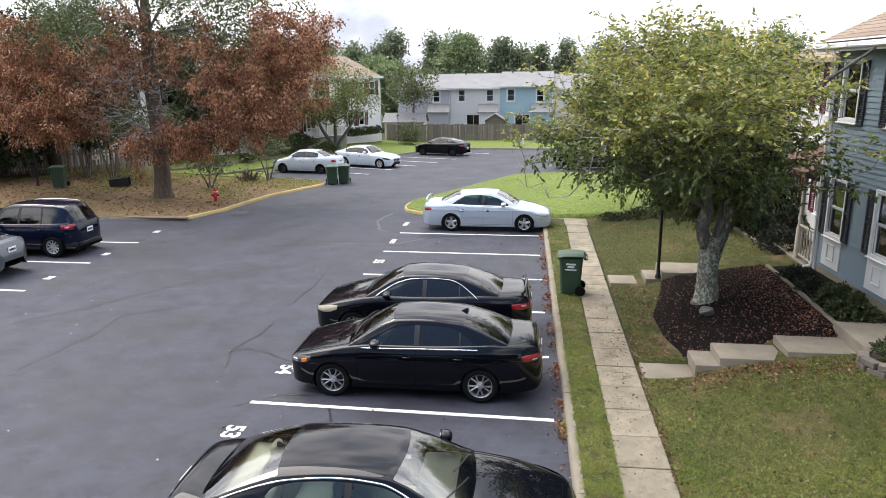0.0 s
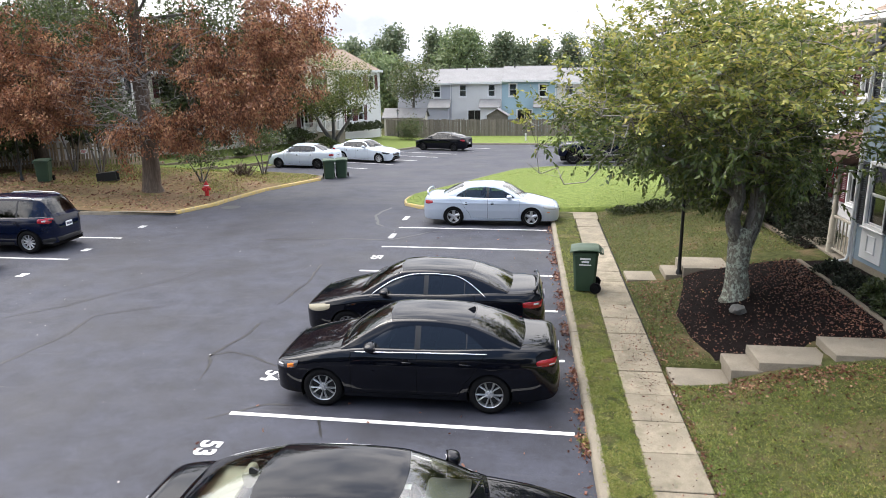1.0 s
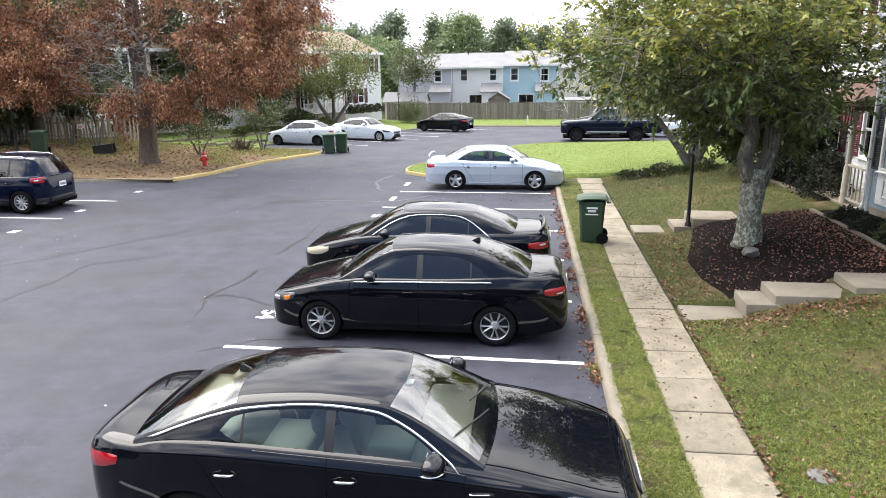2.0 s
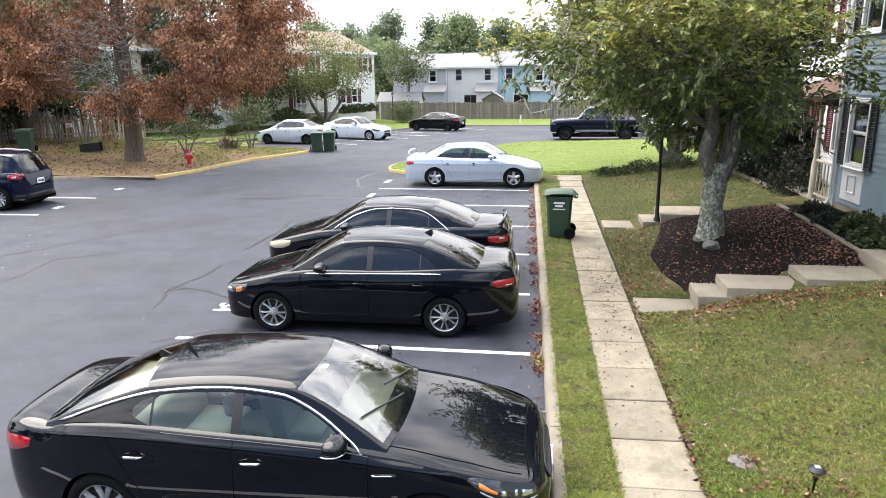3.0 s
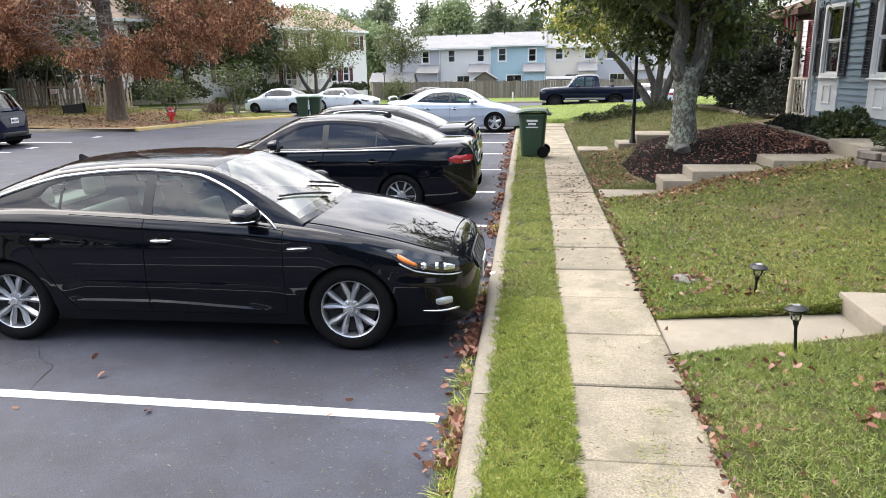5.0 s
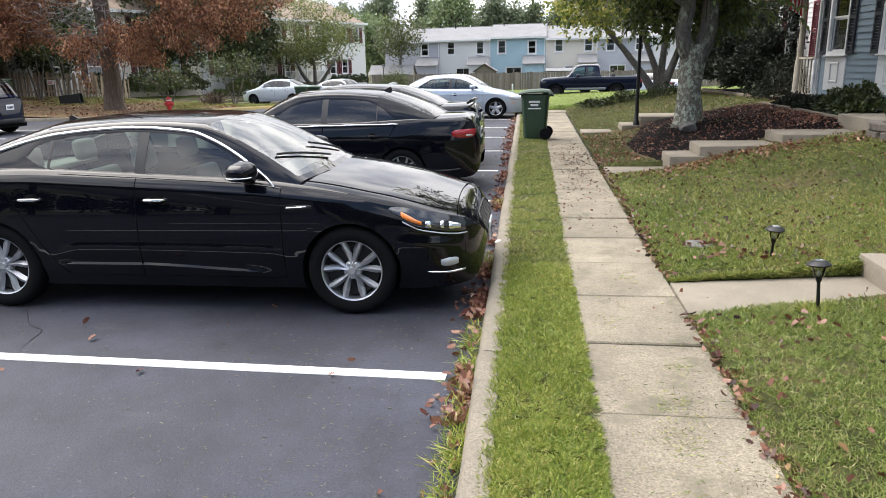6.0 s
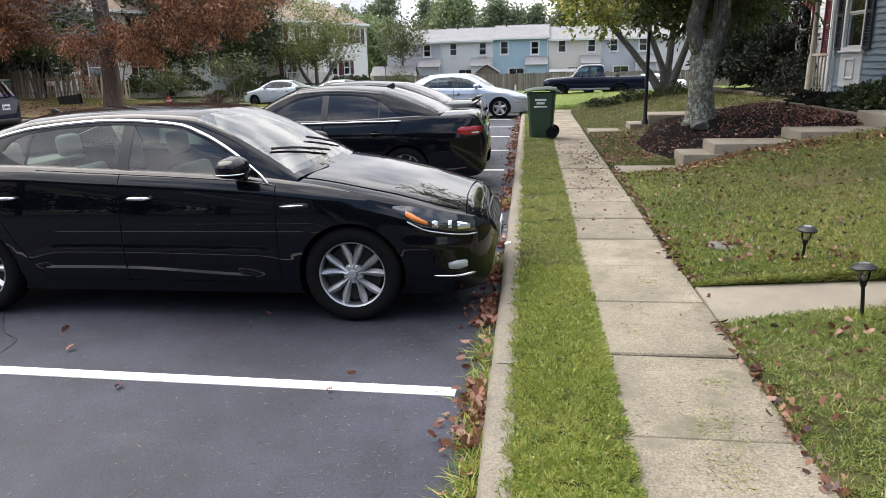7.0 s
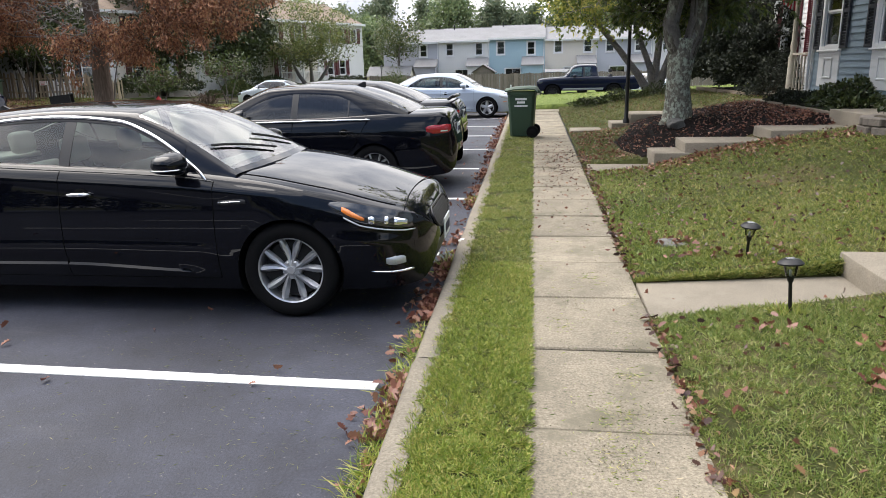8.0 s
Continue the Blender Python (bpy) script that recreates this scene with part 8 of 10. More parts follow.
tips = in_blobs(rng, [((-17.5, 27.4, 4.2), (1.7, 1.2, 2.2), 4.5), ((-18.8, 27.6, 5.0), (1.9, 1.3, 2.2), 2.5), ((-15.5, 28.4, 5.5), (3.0, 1.8, 2.5), 1.6), ((-18, 29, 7.5), (5.0, 2.5, 2.2), 1.5)], 1350, 0.2)
p2, q2, r2, e2 = skeleton_tree(rng, limbs, tips, 0.007, 3.4, bend=0.45, up=0.05)
wood_mesh("twigwork", p2, q2, r2, M["twig"], oak)


def leafy_tree(name, seed, base, stems_, blobs_, ntips, per, size, leaf, bark, label, spread=0.28, droop=0.4, tip_r=0.008, twigs=0, trunk=None):
    rng = np.random.default_rng(seed)
    t = thing("tree", pose(0, 0, 0), label, "tree", name)
    if trunk:
        trunk_tube(t, [(Vector(p), r) for p, r in trunk], bark)
    tips = in_blobs(rng, blobs_, ntips, 0.2)
    pos_, par_, rad_, ends_ = skeleton_tree(rng, stems_, tips, tip_r, 2.25)
    wood_mesh("limbwork", pos_, par_, rad_, bark, t)
    P, D = spray(rng, ends_, pos_, par_, per, spread, droop)
    leaf_mesh("crown", P, D, size, leaf, t, rng, 0.5)
    if twigs:
        tips = in_blobs(rng, [(b[0], tuple(v * 1.12 for v in b[1]), b[2]) for b in blobs_], twigs, 0.75)
        p2, q2, r2, e2 = skeleton_tree(rng, stems_, tips, 0.006, 2.3)
        wood_mesh("twigwork", p2, q2, r2, M["twig"], t)
    return t


def v3(b, *offs):
    return [((b[0] + x, b[1] + y, b[2] + z), r) for x, y, z, r in offs]


# spreading garden tree before the terrace
b = (-16.9, 54.5, -0.45)
leafy_tree("garden trees", 21, b, [v3(b, (0, 0, 0, 0.22), (-0.25, 0, 0.8, 0.17), (-0.9, 0, 1.7, 0.13), (-1.3, 0, 2.6, 0.09)), v3(b, (0.05, 0, 0.1, 0.2), (0.1, 0.1, 1.0, 0.16), (0.1, 0.1, 2.3, 0.11), (-0.1, 0, 3.4, 0.08)), v3(b, (0.1, 0, 0.1, 0.2), (0.5, 0, 0.9, 0.15), (1.1, 0, 1.7, 0.12), (1.8, 0, 2.7, 0.08))],
    [((b[0], b[1], 4.5), (3.5, 3.0, 2.5), 3), ((b[0] - 1.2, b[1] - 0.5, 2.9), (2.4, 2.2, 1.0), 1.2), ((b[0] + 1.8, b[1], 3.6), (2.1, 2.0, 1.5), 1)], 420, 27, 0.17, M["leaf_garden"], M["bark_dark"], "spreading garden tree with three stems and thin yellow-green leaves", twigs=200)
# bare-topped tree and woods between the terraces
b = (-13.6, 72.5, -1.2)
leafy_tree("garden trees", 22, b, [v3(b, (0, 0, 0, 0.2), (0, 0, 2.5, 0.15), (0.2, 0, 5, 0.08))], [((b[0], b[1], 4.6), (2.6, 2.4, 2.2), 2)], 160, 22, 0.26, M["leaf_mid"], M["twig"], "half-bare tree between two rows of houses", twigs=140)
# bush by the far lamp
b = (-12.6, 64.5, -0.8)
leafy_tree("garden trees", 23, b, [v3(b, (0, 0, 0, 0.05), (0, 0, 0.6, 0.03))], [((b[0], b[1], 0.25), (1.15, 1.0, 0.95), 1)], 90, 26, 0.16, M["leaf_mid"], M["bark_dark"], "round yellow-green bush near a lamp post")

# many-stemmed tree behind the cherry
b = (4.45, 26.2, 0.42)
leafy_tree("lawn trees", 31, b, [v3(b, (0.1, 0, 0, 0.17), (-0.4, 0, 0.8, 0.125), (-1.1, 0.1, 1.7, 0.10), (-1.9, 0.1, 2.6, 0.075)), v3(b, (0.1, 0, 0.05, 0.15), (0.0, 0.1, 1.0, 0.115), (-0.5, 0, 2.2, 0.085), (-0.8, 0, 3.4, 0.08)), v3(b, (0.15, 0, 0.05, 0.15), (0.5, 0, 1.1, 0.12), (0.9, 0, 2.3, 0.09), (0.9, 0, 3.6, 0.09)), v3(b, (0.15, 0, 0.05, 0.15), (0.2, 0.2, 1.1, 0.12), (0.3, 0.2, 2.4, 0.1), (0.1, 0, 3.6, 0.08))],
    [((b[0], b[1], 4.6), (3.6, 3.0, 1.7), 3), ((b[0] - 2.2, b[1], 3.6), (1.6, 2.0, 0.9), 1)], 330, 36, 0.17, M["leaf_green"], M["bark"], "many-stemmed old tree standing behind the cherry", twigs=100)

# dark tree and thicket on the far left
b = (-26.6, 34.3, 0.25)
leafy_tree("thicket", 41, b, [v3(b, (0, 0, 0, 0.36), (-0.3, 0, 2.0, 0.30), (-0.5, 0, 5.0, 0.22), (-0.3, 0, 8, 0.1))], [((b[0], b[1] + 1, 7.0), (4.2, 3.0, 2.8), 2), ((b[0] - 2.0, b[1], 4.2), (3.0, 2.5, 1.4), 1.2), ((b[0] + 2.0, b[1] + 1.0, 4.0), (2.2, 2.0, 1.2), 0.8)], 420, 36, 0.24, M["leaf_dark"], M["bark_dark"], "dark-trunked tree leaning behind the picket fence")
for i, (x, y, h) in enumerate(((-34, 34, 8.0), (-31, 41.5, 9.5), (-30, 30, 6.5), (-38, 30, 8.5), (-24.5, 46.5, 9.5), (-27.5, 38.5, 9.5), (-21.5, 51.5, 9.0), (-28.6, 32.8, 7.0))):
    b = (x, y, 0.2)
    leafy_tree("thicket", 50 + i, b, [v3(b, (0, 0, 0, 0.26), (0.1, 0, 2.0, 0.22), (0, 0, h * 0.6, 0.14), (0, 0, h, 0.05))], [((x, y, h * 0.68), (3.2, 3.0, h * 0.36), 2), ((x + 1, y - 0.8, h * 0.38), (2.4, 2.2, h * 0.2), 1)], 330, 34, 0.28, M["leaf_dark"], M["bark_dark"], "dark green tree in the overgrown thicket")
# small stemmy trees by the picket fence
for i, (x, y, h) in enumerate(((-22.7, 33.2, 3.4), (-20.6, 34.4, 3.6), (-24.4, 33.6, 3.7), (-26.8, 32.6, 3.4), (-17.2, 33.0, 1.6), (-15.6, 36.9, 2.4))):
    z = bank_z(x, y)
    b = (x, y, z)
    rngs = np.random.default_rng(60 + i)
    st = []
    for k in range(6 if h > 3 else 3):
        a = k * 2.1
        st.append(v3(b, (0.08 * math.cos(a), 0.08 * math.sin(a), 0, 0.05), (0.3 * math.cos(a), 0.3 * math.sin(a), h * 0.3, 0.04), (0.75 * math.cos(a), 0.75 * math.sin(a), h * 0.75, 0.022)))
    leafy_tree("bank trees", 60 + i, b, st, [((x, y, z + h * 0.82), (1.4, 1.3, h * 0.26), 1)], 110, 14 if h > 3 else 9, 0.14, M["leaf_oak_green"], M["bark_dark"], "slender many-stemmed tree on the bank", twigs=40)

# woods behind the far houses, in leaf colours paled for haze
wood_rng = random.Random(9)
far_list = [(-21.6, 99, 11.8, 4.9, 1), (-26.5, 102, 10.4, 5.0, 1), (-15.4, 103, 11.3, 2.8, 1), (-11.4, 97, 12.0, 6.4, 0), (-6.2, 102, 10.9, 4.2, 1), (-3.4, 104, 9.8, 3.2, 1), (-0.8, 101, 9.6, 3.2, 1), (3.0, 103, 10.3, 3.0, 1), (8.4, 100, 10.6, 4.6, 1), (12.5, 102, 9.6, 4.4, 1), (17.5, 99, 10.2, 6.0, 0), (-31, 98, 11.5, 6.5, 0), (-21.5, 90, 8.2, 5.4, 0), (-18.0, 85, 7.0, 4.0, 0), (23, 100, 11.5, 6, 1), (-37, 93, 12.5, 7, 0), (30, 97, 11.5, 7, 0)]
far_list += [(-34 + 5.2 * k + wood_rng.uniform(-1.5, 1.5), 108 + wood_rng.uniform(-2, 3), wood_rng.uniform(6.0, 8.0), 7.0, 0) for k in range(14)]
for i, (x, y, h, w, kind) in enumerate(far_list):
    b = (x, y, -1.3)
    st = [v3(b, (0, 0, 0, 0.28), (0, 0, h * 0.5, 0.2), (0.1, 0, h * 0.9, 0.08))]
    if kind:
        bl = [((x + wood_rng.uniform(-0.9, 0.9), y, h * f - 1), (w * k * 0.55, w * k * 0.5, h * 0.11), k) for f, k in ((0.36, 1.0), (0.50, 1.15), (0.63, 1.1), (0.75, 0.95), (0.86, 0.8), (0.95, 0.5))]
    else:
        bl = [((x, y, h * 0.52), (w * 0.62, w * 0.55, h * 0.38), 2), ((x + wood_rng.uniform(-1, 1), y, h * 0.76), (w * 0.36, w * 0.36, h * 0.16), 0.8)]
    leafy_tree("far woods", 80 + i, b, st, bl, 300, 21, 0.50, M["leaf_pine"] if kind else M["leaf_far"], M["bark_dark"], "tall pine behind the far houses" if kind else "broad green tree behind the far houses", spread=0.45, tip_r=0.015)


def shrub(name, seed, centre, radii, n, size, mat, label, category="shrub", group=""):
    rng = np.random.default_rng(seed)
    t = thing(name, pose(0, 0, 0), label, category, group)
    v = rng.normal(size=(n, 3))
    v /= np.linalg.norm(v, axis=1, keepdims=True)
    v[:, 2] = np.abs(v[:, 2]) * 1.0 - 0.15
    lump = 1 + 0.22 * np.sin(v[:, 0] * 5 + seed) * np.cos(v[:, 1] * 6 + seed * 2) + 0.15 * np.sin(v[:, 2] * 9)
    rr = (0.62 + 0.38 * rng.uniform(size=n) ** 0.5) * lump
    P = np.array(centre) + v * rr[:, None] * np.array(radii)
    D = v + rng.normal(size=(n, 3)) * 0.7
    leaf_mesh("foliage", P, D, size, mat, t, rng, 0.5)
    bm = bmesh.new()
    for k in range(9):
        a = k * 2.4
        e = Vector((math.cos(a) * radii[0] * 0.6, math.sin(a) * radii[1] * 0.6, radii[2] * 0.75))
        c = Vector(centre)
        tube(bm, [c + Vector((0, 0, -0.12)), c + e * 0.5 + Vector((0, 0, 0.05)), c + e], [0.014, 0.010, 0.005], 5)
    part("stem_cluster", bm, M["bark_dark"], t)
    return t


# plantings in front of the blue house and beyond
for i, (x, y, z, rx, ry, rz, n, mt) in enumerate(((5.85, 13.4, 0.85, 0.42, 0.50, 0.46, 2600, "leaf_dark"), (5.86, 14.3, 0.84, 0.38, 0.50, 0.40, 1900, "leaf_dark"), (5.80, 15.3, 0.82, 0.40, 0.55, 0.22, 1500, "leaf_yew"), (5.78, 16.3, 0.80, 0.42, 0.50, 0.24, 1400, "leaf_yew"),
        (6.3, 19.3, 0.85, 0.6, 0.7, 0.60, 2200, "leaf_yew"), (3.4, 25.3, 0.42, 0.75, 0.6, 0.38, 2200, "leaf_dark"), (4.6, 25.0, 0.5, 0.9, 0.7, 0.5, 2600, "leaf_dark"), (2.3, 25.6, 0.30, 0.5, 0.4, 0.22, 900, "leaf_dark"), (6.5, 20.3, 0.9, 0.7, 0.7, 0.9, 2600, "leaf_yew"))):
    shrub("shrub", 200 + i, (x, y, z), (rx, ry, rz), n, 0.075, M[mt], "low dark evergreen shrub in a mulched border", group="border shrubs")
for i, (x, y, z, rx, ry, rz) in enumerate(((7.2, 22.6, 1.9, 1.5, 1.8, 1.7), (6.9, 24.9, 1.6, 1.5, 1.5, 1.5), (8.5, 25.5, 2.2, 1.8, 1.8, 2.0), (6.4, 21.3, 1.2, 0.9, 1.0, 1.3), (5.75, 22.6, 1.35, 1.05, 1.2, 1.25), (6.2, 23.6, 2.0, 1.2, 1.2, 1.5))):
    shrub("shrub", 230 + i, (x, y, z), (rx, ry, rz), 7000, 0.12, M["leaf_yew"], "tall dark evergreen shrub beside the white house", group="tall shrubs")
# clipped bushes and borders of the left gardens
for k in range(5):
    lx = 31.6 + 0.95 * k
    p = LT @ Vector((lx, -1.0, 0))
    shrub("shrub", 250 + k, (p.x, p.y, 0.42), (0.5, 0.5, 0.62), 900, 0.13, M["leaf_dark"], "clipped round bush before the white end house", group="clipped bushes")
for k, (lx, ly, z, r, h, mt) in enumerate(((21.6, -2.0, 0.6, 1.5, 1.25, "leaf_dark"), (23.4, -2.6, 0.45, 1.2, 0.8, "leaf_dark"), (20.0, -2.4, 0.4, 1.0, 0.6, "leaf_mid"), (16.5, -1.2, 0.6, 1.1, 1.1, "leaf_dark"), (14.4, -1.2, 0.6, 1.1, 1.0, "leaf_dark"), (12.5, -1.2, 0.6, 1.0, 0.9, "leaf_dark"), (10.2, -1.4, 0.6, 1.0, 1.0, "leaf_dark"), (18.3, -3.4, 0.2, 0.5, 0.35, "leaf_mid"), (16.4, -4.2, 0.1, 0.45, 0.3, "leaf_mid"), (24.6, -4.2, 0.0, 0.8, 0.45, "leaf_mid"))):
    p = LT @ Vector((lx, ly, 0))
    shrub("shrub", 270 + k, (p.x, p.y, z), (r, r, h), 1700, 0.17, M[mt], "leafy shrub in a front garden border", group="garden shrubs")

# unseen trees added behind the camera: they close the lot and darken car reflections
for i, (x, y, h) in enumerate(((-20, -16, 8.5), (-15.5, -18, 8), (-11, -16, 9), (-6.5, -18, 8), (-2, -16, 8.5), (2.5, -18, 8.5), (-27, -6, 9), (-25, -13, 9), (7, -19, 9), (-30, 6, 9))):
    b = (x, y, 0.0)
    leafy_tree("lot trees", 120 + i, b, [v3(b, (0, 0, -0.1, 0.3), (0, 0, 2.5, 0.22), (0, 0, h * 0.85, 0.1))], [((x, y, h * 0.52), (4.2, 3.2, h * 0.46), 2)], 300, 32, 0.42, M["leaf_dark"], M["bark_dark"], "unseen broad tree added to darken the car reflections")

# ---- loose things ----
def wheelie_bin(x, y, z, turn, label, dark=False, tilt=(0, 0), writing=False, w=0.62, d=0.70, h=1.02):
    g = thing("wheelie_bin", pose(x, y, z, tilt[0], tilt[1], turn), label, "bin", "wheelie bins")
    mt = M["bin_black"] if dark else M["bin_green"]
    bm = bmesh.new()
    rings = []
    for f, zz in ((0.78, 0.03), (0.80, 0.06), (0.93, 0.72), (0.965, 0.90), (1.0, 0.905), (1.0, h - 0.08)):
        a, b2, c = w / 2 * f, d / 2 * f, 0.05
        pts = [(a - c, -b2), (a, -b2 + c), (a, b2 - c), (a - c, b2), (-a + c, b2), (-a, b2 - c), (-a, -b2 + c), (-a + c, -b2)]
        rings.append([bm.verts.new((px, py, zz)) for px, py in pts])
    for r0, r1 in zip(rings, rings[1:]):
        for k in range(8):
            bm.faces.new((r0[k], r0[(k + 1) % 8], r1[(k + 1) % 8], r1[k]))
    bm.faces.new(rings[0][::-1])
    body = part("body", bm, mt, g, smooth=True, sharp=30)
    if not tilt[0]:
        bm = bmesh.new()
        rows = []
        for yy, zz in ((-d / 2 - 0.05, h - 0.07), (-d / 2 - 0.04, h - 0.02), (-d / 4, h + 0.02), (d / 4, h + 0.03), (d / 2, h + 0.01), (d / 2 + 0.05, h - 0.05)):
            rows.append([bm.verts.new((xx, yy, zz + up)) for xx, up in ((-w / 2 - 0.03, -0.035), (-w / 2 + 0.02, 0), (-w / 5, 0.012), (w / 5, 0.012), (w / 2 - 0.02, 0), (w / 2 + 0.03, -0.035))])
        for r0, r1 in zip(rows, rows[1:]):
            for k in range(5):
                bm.faces.new((r0[k], r0[k + 1], r1[k + 1], r1[k]))
        r = bmesh.ops.extrude_face_region(bm, geom=list(bm.faces))
        bmesh.ops.translate(bm, vec=(0, 0, -0.025), verts=[v for v in r["geom"] if isinstance(v, bmesh.types.BMVert)])
        bmesh.ops.recalc_face_normals(bm, faces=bm.faces)
        lid = part("lid", bm, mt, g, smooth=True, sharp=40)
        part("lid_hinge", tube_bm([(-w / 2 + 0.08, d / 2 + 0.05, h - 0.07), (w / 2 - 0.08, d / 2 + 0.05, h - 0.07)], 0.022, 8), mt, lid)
    part("handle", tube_bm([(-w / 2 + 0.06, d / 2 + 0.02, h - 0.10), (-w / 2 + 0.06, d / 2 + 0.10, h - 0.10), (w / 2 - 0.06, d / 2 + 0.10, h - 0.10), (w / 2 - 0.06, d / 2 + 0.02, h - 0.10)], 0.017, 8), mt, g)
    part("axle", tube_bm([(-w / 2 + 0.02, d / 2 - 0.06, 0.13), (w / 2 - 0.02, d / 2 - 0.06, 0.13)], 0.012, 8), M["black_metal"], g)
    for sx in (-1, 1):
        bm = lathe_bm([(0.0, -0.025), (0.05, -0.028), (0.07, -0.018), (0.12, -0.03), (0.13, -0.015), (0.13, 0.015), (0.12, 0.03), (0.07, 0.018), (0.05, 0.028), (0.0, 0.025)], 24, pose(sx * (w / 2 - 0.01), d / 2 - 0.05, 0.13, 0, 90, 0))
        part("wheel", bm, M["rubber"], g, smooth=True, sharp=40)
    if writing:
        for k, (zz, ww, hh) in enumerate(((0.80, 0.24, 0.045), (0.73, 0.17, 0.045), (0.665, 0.28, 0.028))):
            part("letter_bar", box_bm((w / 2 * 0.95, -ww / 2, zz), (w / 2 * 0.95 + 0.006, ww / 2, zz + hh), 0, pose(0, 0, 0)), M["white_print"], body)
    return g


wheelie_bin(0.42, 16.72, 0.12, -94, "green wheelie bin standing on the verge beside the pavement", writing=True, w=0.60, d=0.60, h=1.05)
wheelie_bin(-11.75, 36.4, lot_z(36.4), 20, "green wheelie bin at the kerb by a white car")
wheelie_bin(-11.2, 36.9, lot_z(36.9), 10, "dark green wheelie bin beside another bin", dark=False)
wheelie_bin(-23.5, 30.1, bank_z(-23.5, 30.1), 20, "green wheelie bin beside the picket fence")
tub = thing("plastic_tub", pose(-21.2, 31.4, bank_z(-21.2, 31.4) + 0.24, 0, 86, 18), "black plastic tub lying on its side on bare soil", "tub")
bm = bmesh.new()
for k, prof in enumerate(([(0.0, -0.45), (0.20, -0.45), (0.23, 0.42), (0.26, 0.43), (0.26, 0.46), (0.225, 0.46), (0.19, -0.42), (0.0, -0.42)],)):
    lathe(bm, prof, 4, pose(0, 0, 0, 0, 0, 45) @ Matrix.Diagonal((1.3, 1.3, 1, 1)))
bmesh.ops.recalc_face_normals(bm, faces=bm.faces)
part("shell", bm, M["bin_black"], tub)
part("rim", lathe_bm([(0.25, 0.44), (0.28, 0.45), (0.25, 0.47)], 4, pose(0, 0, 0, 0, 0, 45) @ Matrix.Diagonal((1.3, 1.3, 1, 1))), M["bin_black"], tub)


def street_lamp(x, y, z, h, label):
    g = thing("street_lamp", pose(x, y, z), label, "lamp", "garden lamp posts")
    part("post", lathe_bm([(0.075, -0.1), (0.075, 0.12), (0.05, 0.16), (0.042, 0.5), (0.036, h - 0.5), (0.05, h - 0.46), (0.03, h - 0.42)], 12), M["black_metal"], g, smooth=True, sharp=40)
    bm = bmesh.new()
    for k in range(6):
        a, a2 = k * math.pi / 3, (k + 1) * math.pi / 3
        tube(bm, [(0.07 * math.cos(a), 0.07 * math.sin(a), h - 0.42), (0.125 * math.cos(a), 0.125 * math.sin(a), h - 0.10)], 0.008, 5)
    lathe(bm, [(0.0, h - 0.43), (0.085, h - 0.43), (0.085, h - 0.40), (0.0, h - 0.40)], 6)
    lantern = part("lantern", bm, M["black_metal"], g)
    part("lantern_glass", lathe_bm([(0.066, h - 0.40), (0.118, h - 0.11)], 6), M["lamp_glass"], lantern)
    part("lantern_cap", lathe_bm([(0.17, h - 0.115), (0.165, h - 0.095), (0.10, h - 0.03), (0.05, h + 0.01), (0.02, h + 0.03), (0.015, h + 0.08), (0.0, h + 0.09)], 6), M["black_metal"], lantern)
    return g


street_lamp(2.73, 17.55, 0.28, 2.75, "black lamp post with a lantern head beside a lawn path")
street_lamp(-14.15, 67.2, -1.0, 2.85, "black lamp post with a lantern near the far fence")
street_lamp(-24.6, 30.0, bank_z(-24.6, 30), 2.5, "black lamp post with a lantern beside the picket fence")


def solar_light(x, y, z, lean, label, deep=0.06):
    g = thing("solar_light", pose(x, y, z, lean, lean * 0.6, 0) @ Matrix.Scale(0.86, 4), label, "lamp", "path lights")
    part("stake", lathe_bm([(0.006, -deep), (0.013, 0.0), (0.013, 0.16), (0.022, 0.175), (0.024, 0.20), (0.03, 0.205)], 12), M["black_metal"], g, smooth=True, sharp=40)
    part("glass", lathe_bm([(0.034, 0.205), (0.052, 0.29)], 16), M["lamp_glass"], g, smooth=True)
    part("bulb", lathe_bm([(0.0, 0.205), (0.012, 0.205), (0.010, 0.25), (0.0, 0.255)], 10), M["lens_clear"], g, smooth=True)
    cap = part("cap", lathe_bm([(0.052, 0.288), (0.085, 0.290), (0.088, 0.300), (0.06, 0.325), (0.03, 0.332), (0.0, 0.333)], 20), M["black_metal"], g, smooth=True, sharp=40)
    part("solar_cell", box_bm((-0.028, -0.028, 0.331), (0.028, 0.028, 0.336)), M["lens_clear"], cap)
    return g


solar_light(2.448, 6.65, 0.165, 3, "small black solar path light stuck in the lawn")
solar_light(2.355, 5.37, 0.225, -5, "small black solar path light leaning beside the path", 0.14)

# fire hydrant
hyd = thing("fire_hydrant", pose(-15.05, 29.05, 0.04) @ Matrix.Scale(0.9, 4), "red fire hydrant with a white band on bare soil", "hydrant")
part("barrel", lathe_bm([(0.14, 0.0), (0.14, 0.05), (0.10, 0.06), (0.10, 0.46), (0.135, 0.47), (0.135, 0.51), (0.115, 0.52), (0.11, 0.60), (0.07, 0.68), (0.03, 0.71), (0.03, 0.76), (0.0, 0.76)], 20), M["red_paint"], hyd, smooth=True, sharp=40)
part("band", lathe_bm([(0.118, 0.525), (0.121, 0.53), (0.119, 0.565), (0.112, 0.57)], 20), M["white_trim"], hyd)
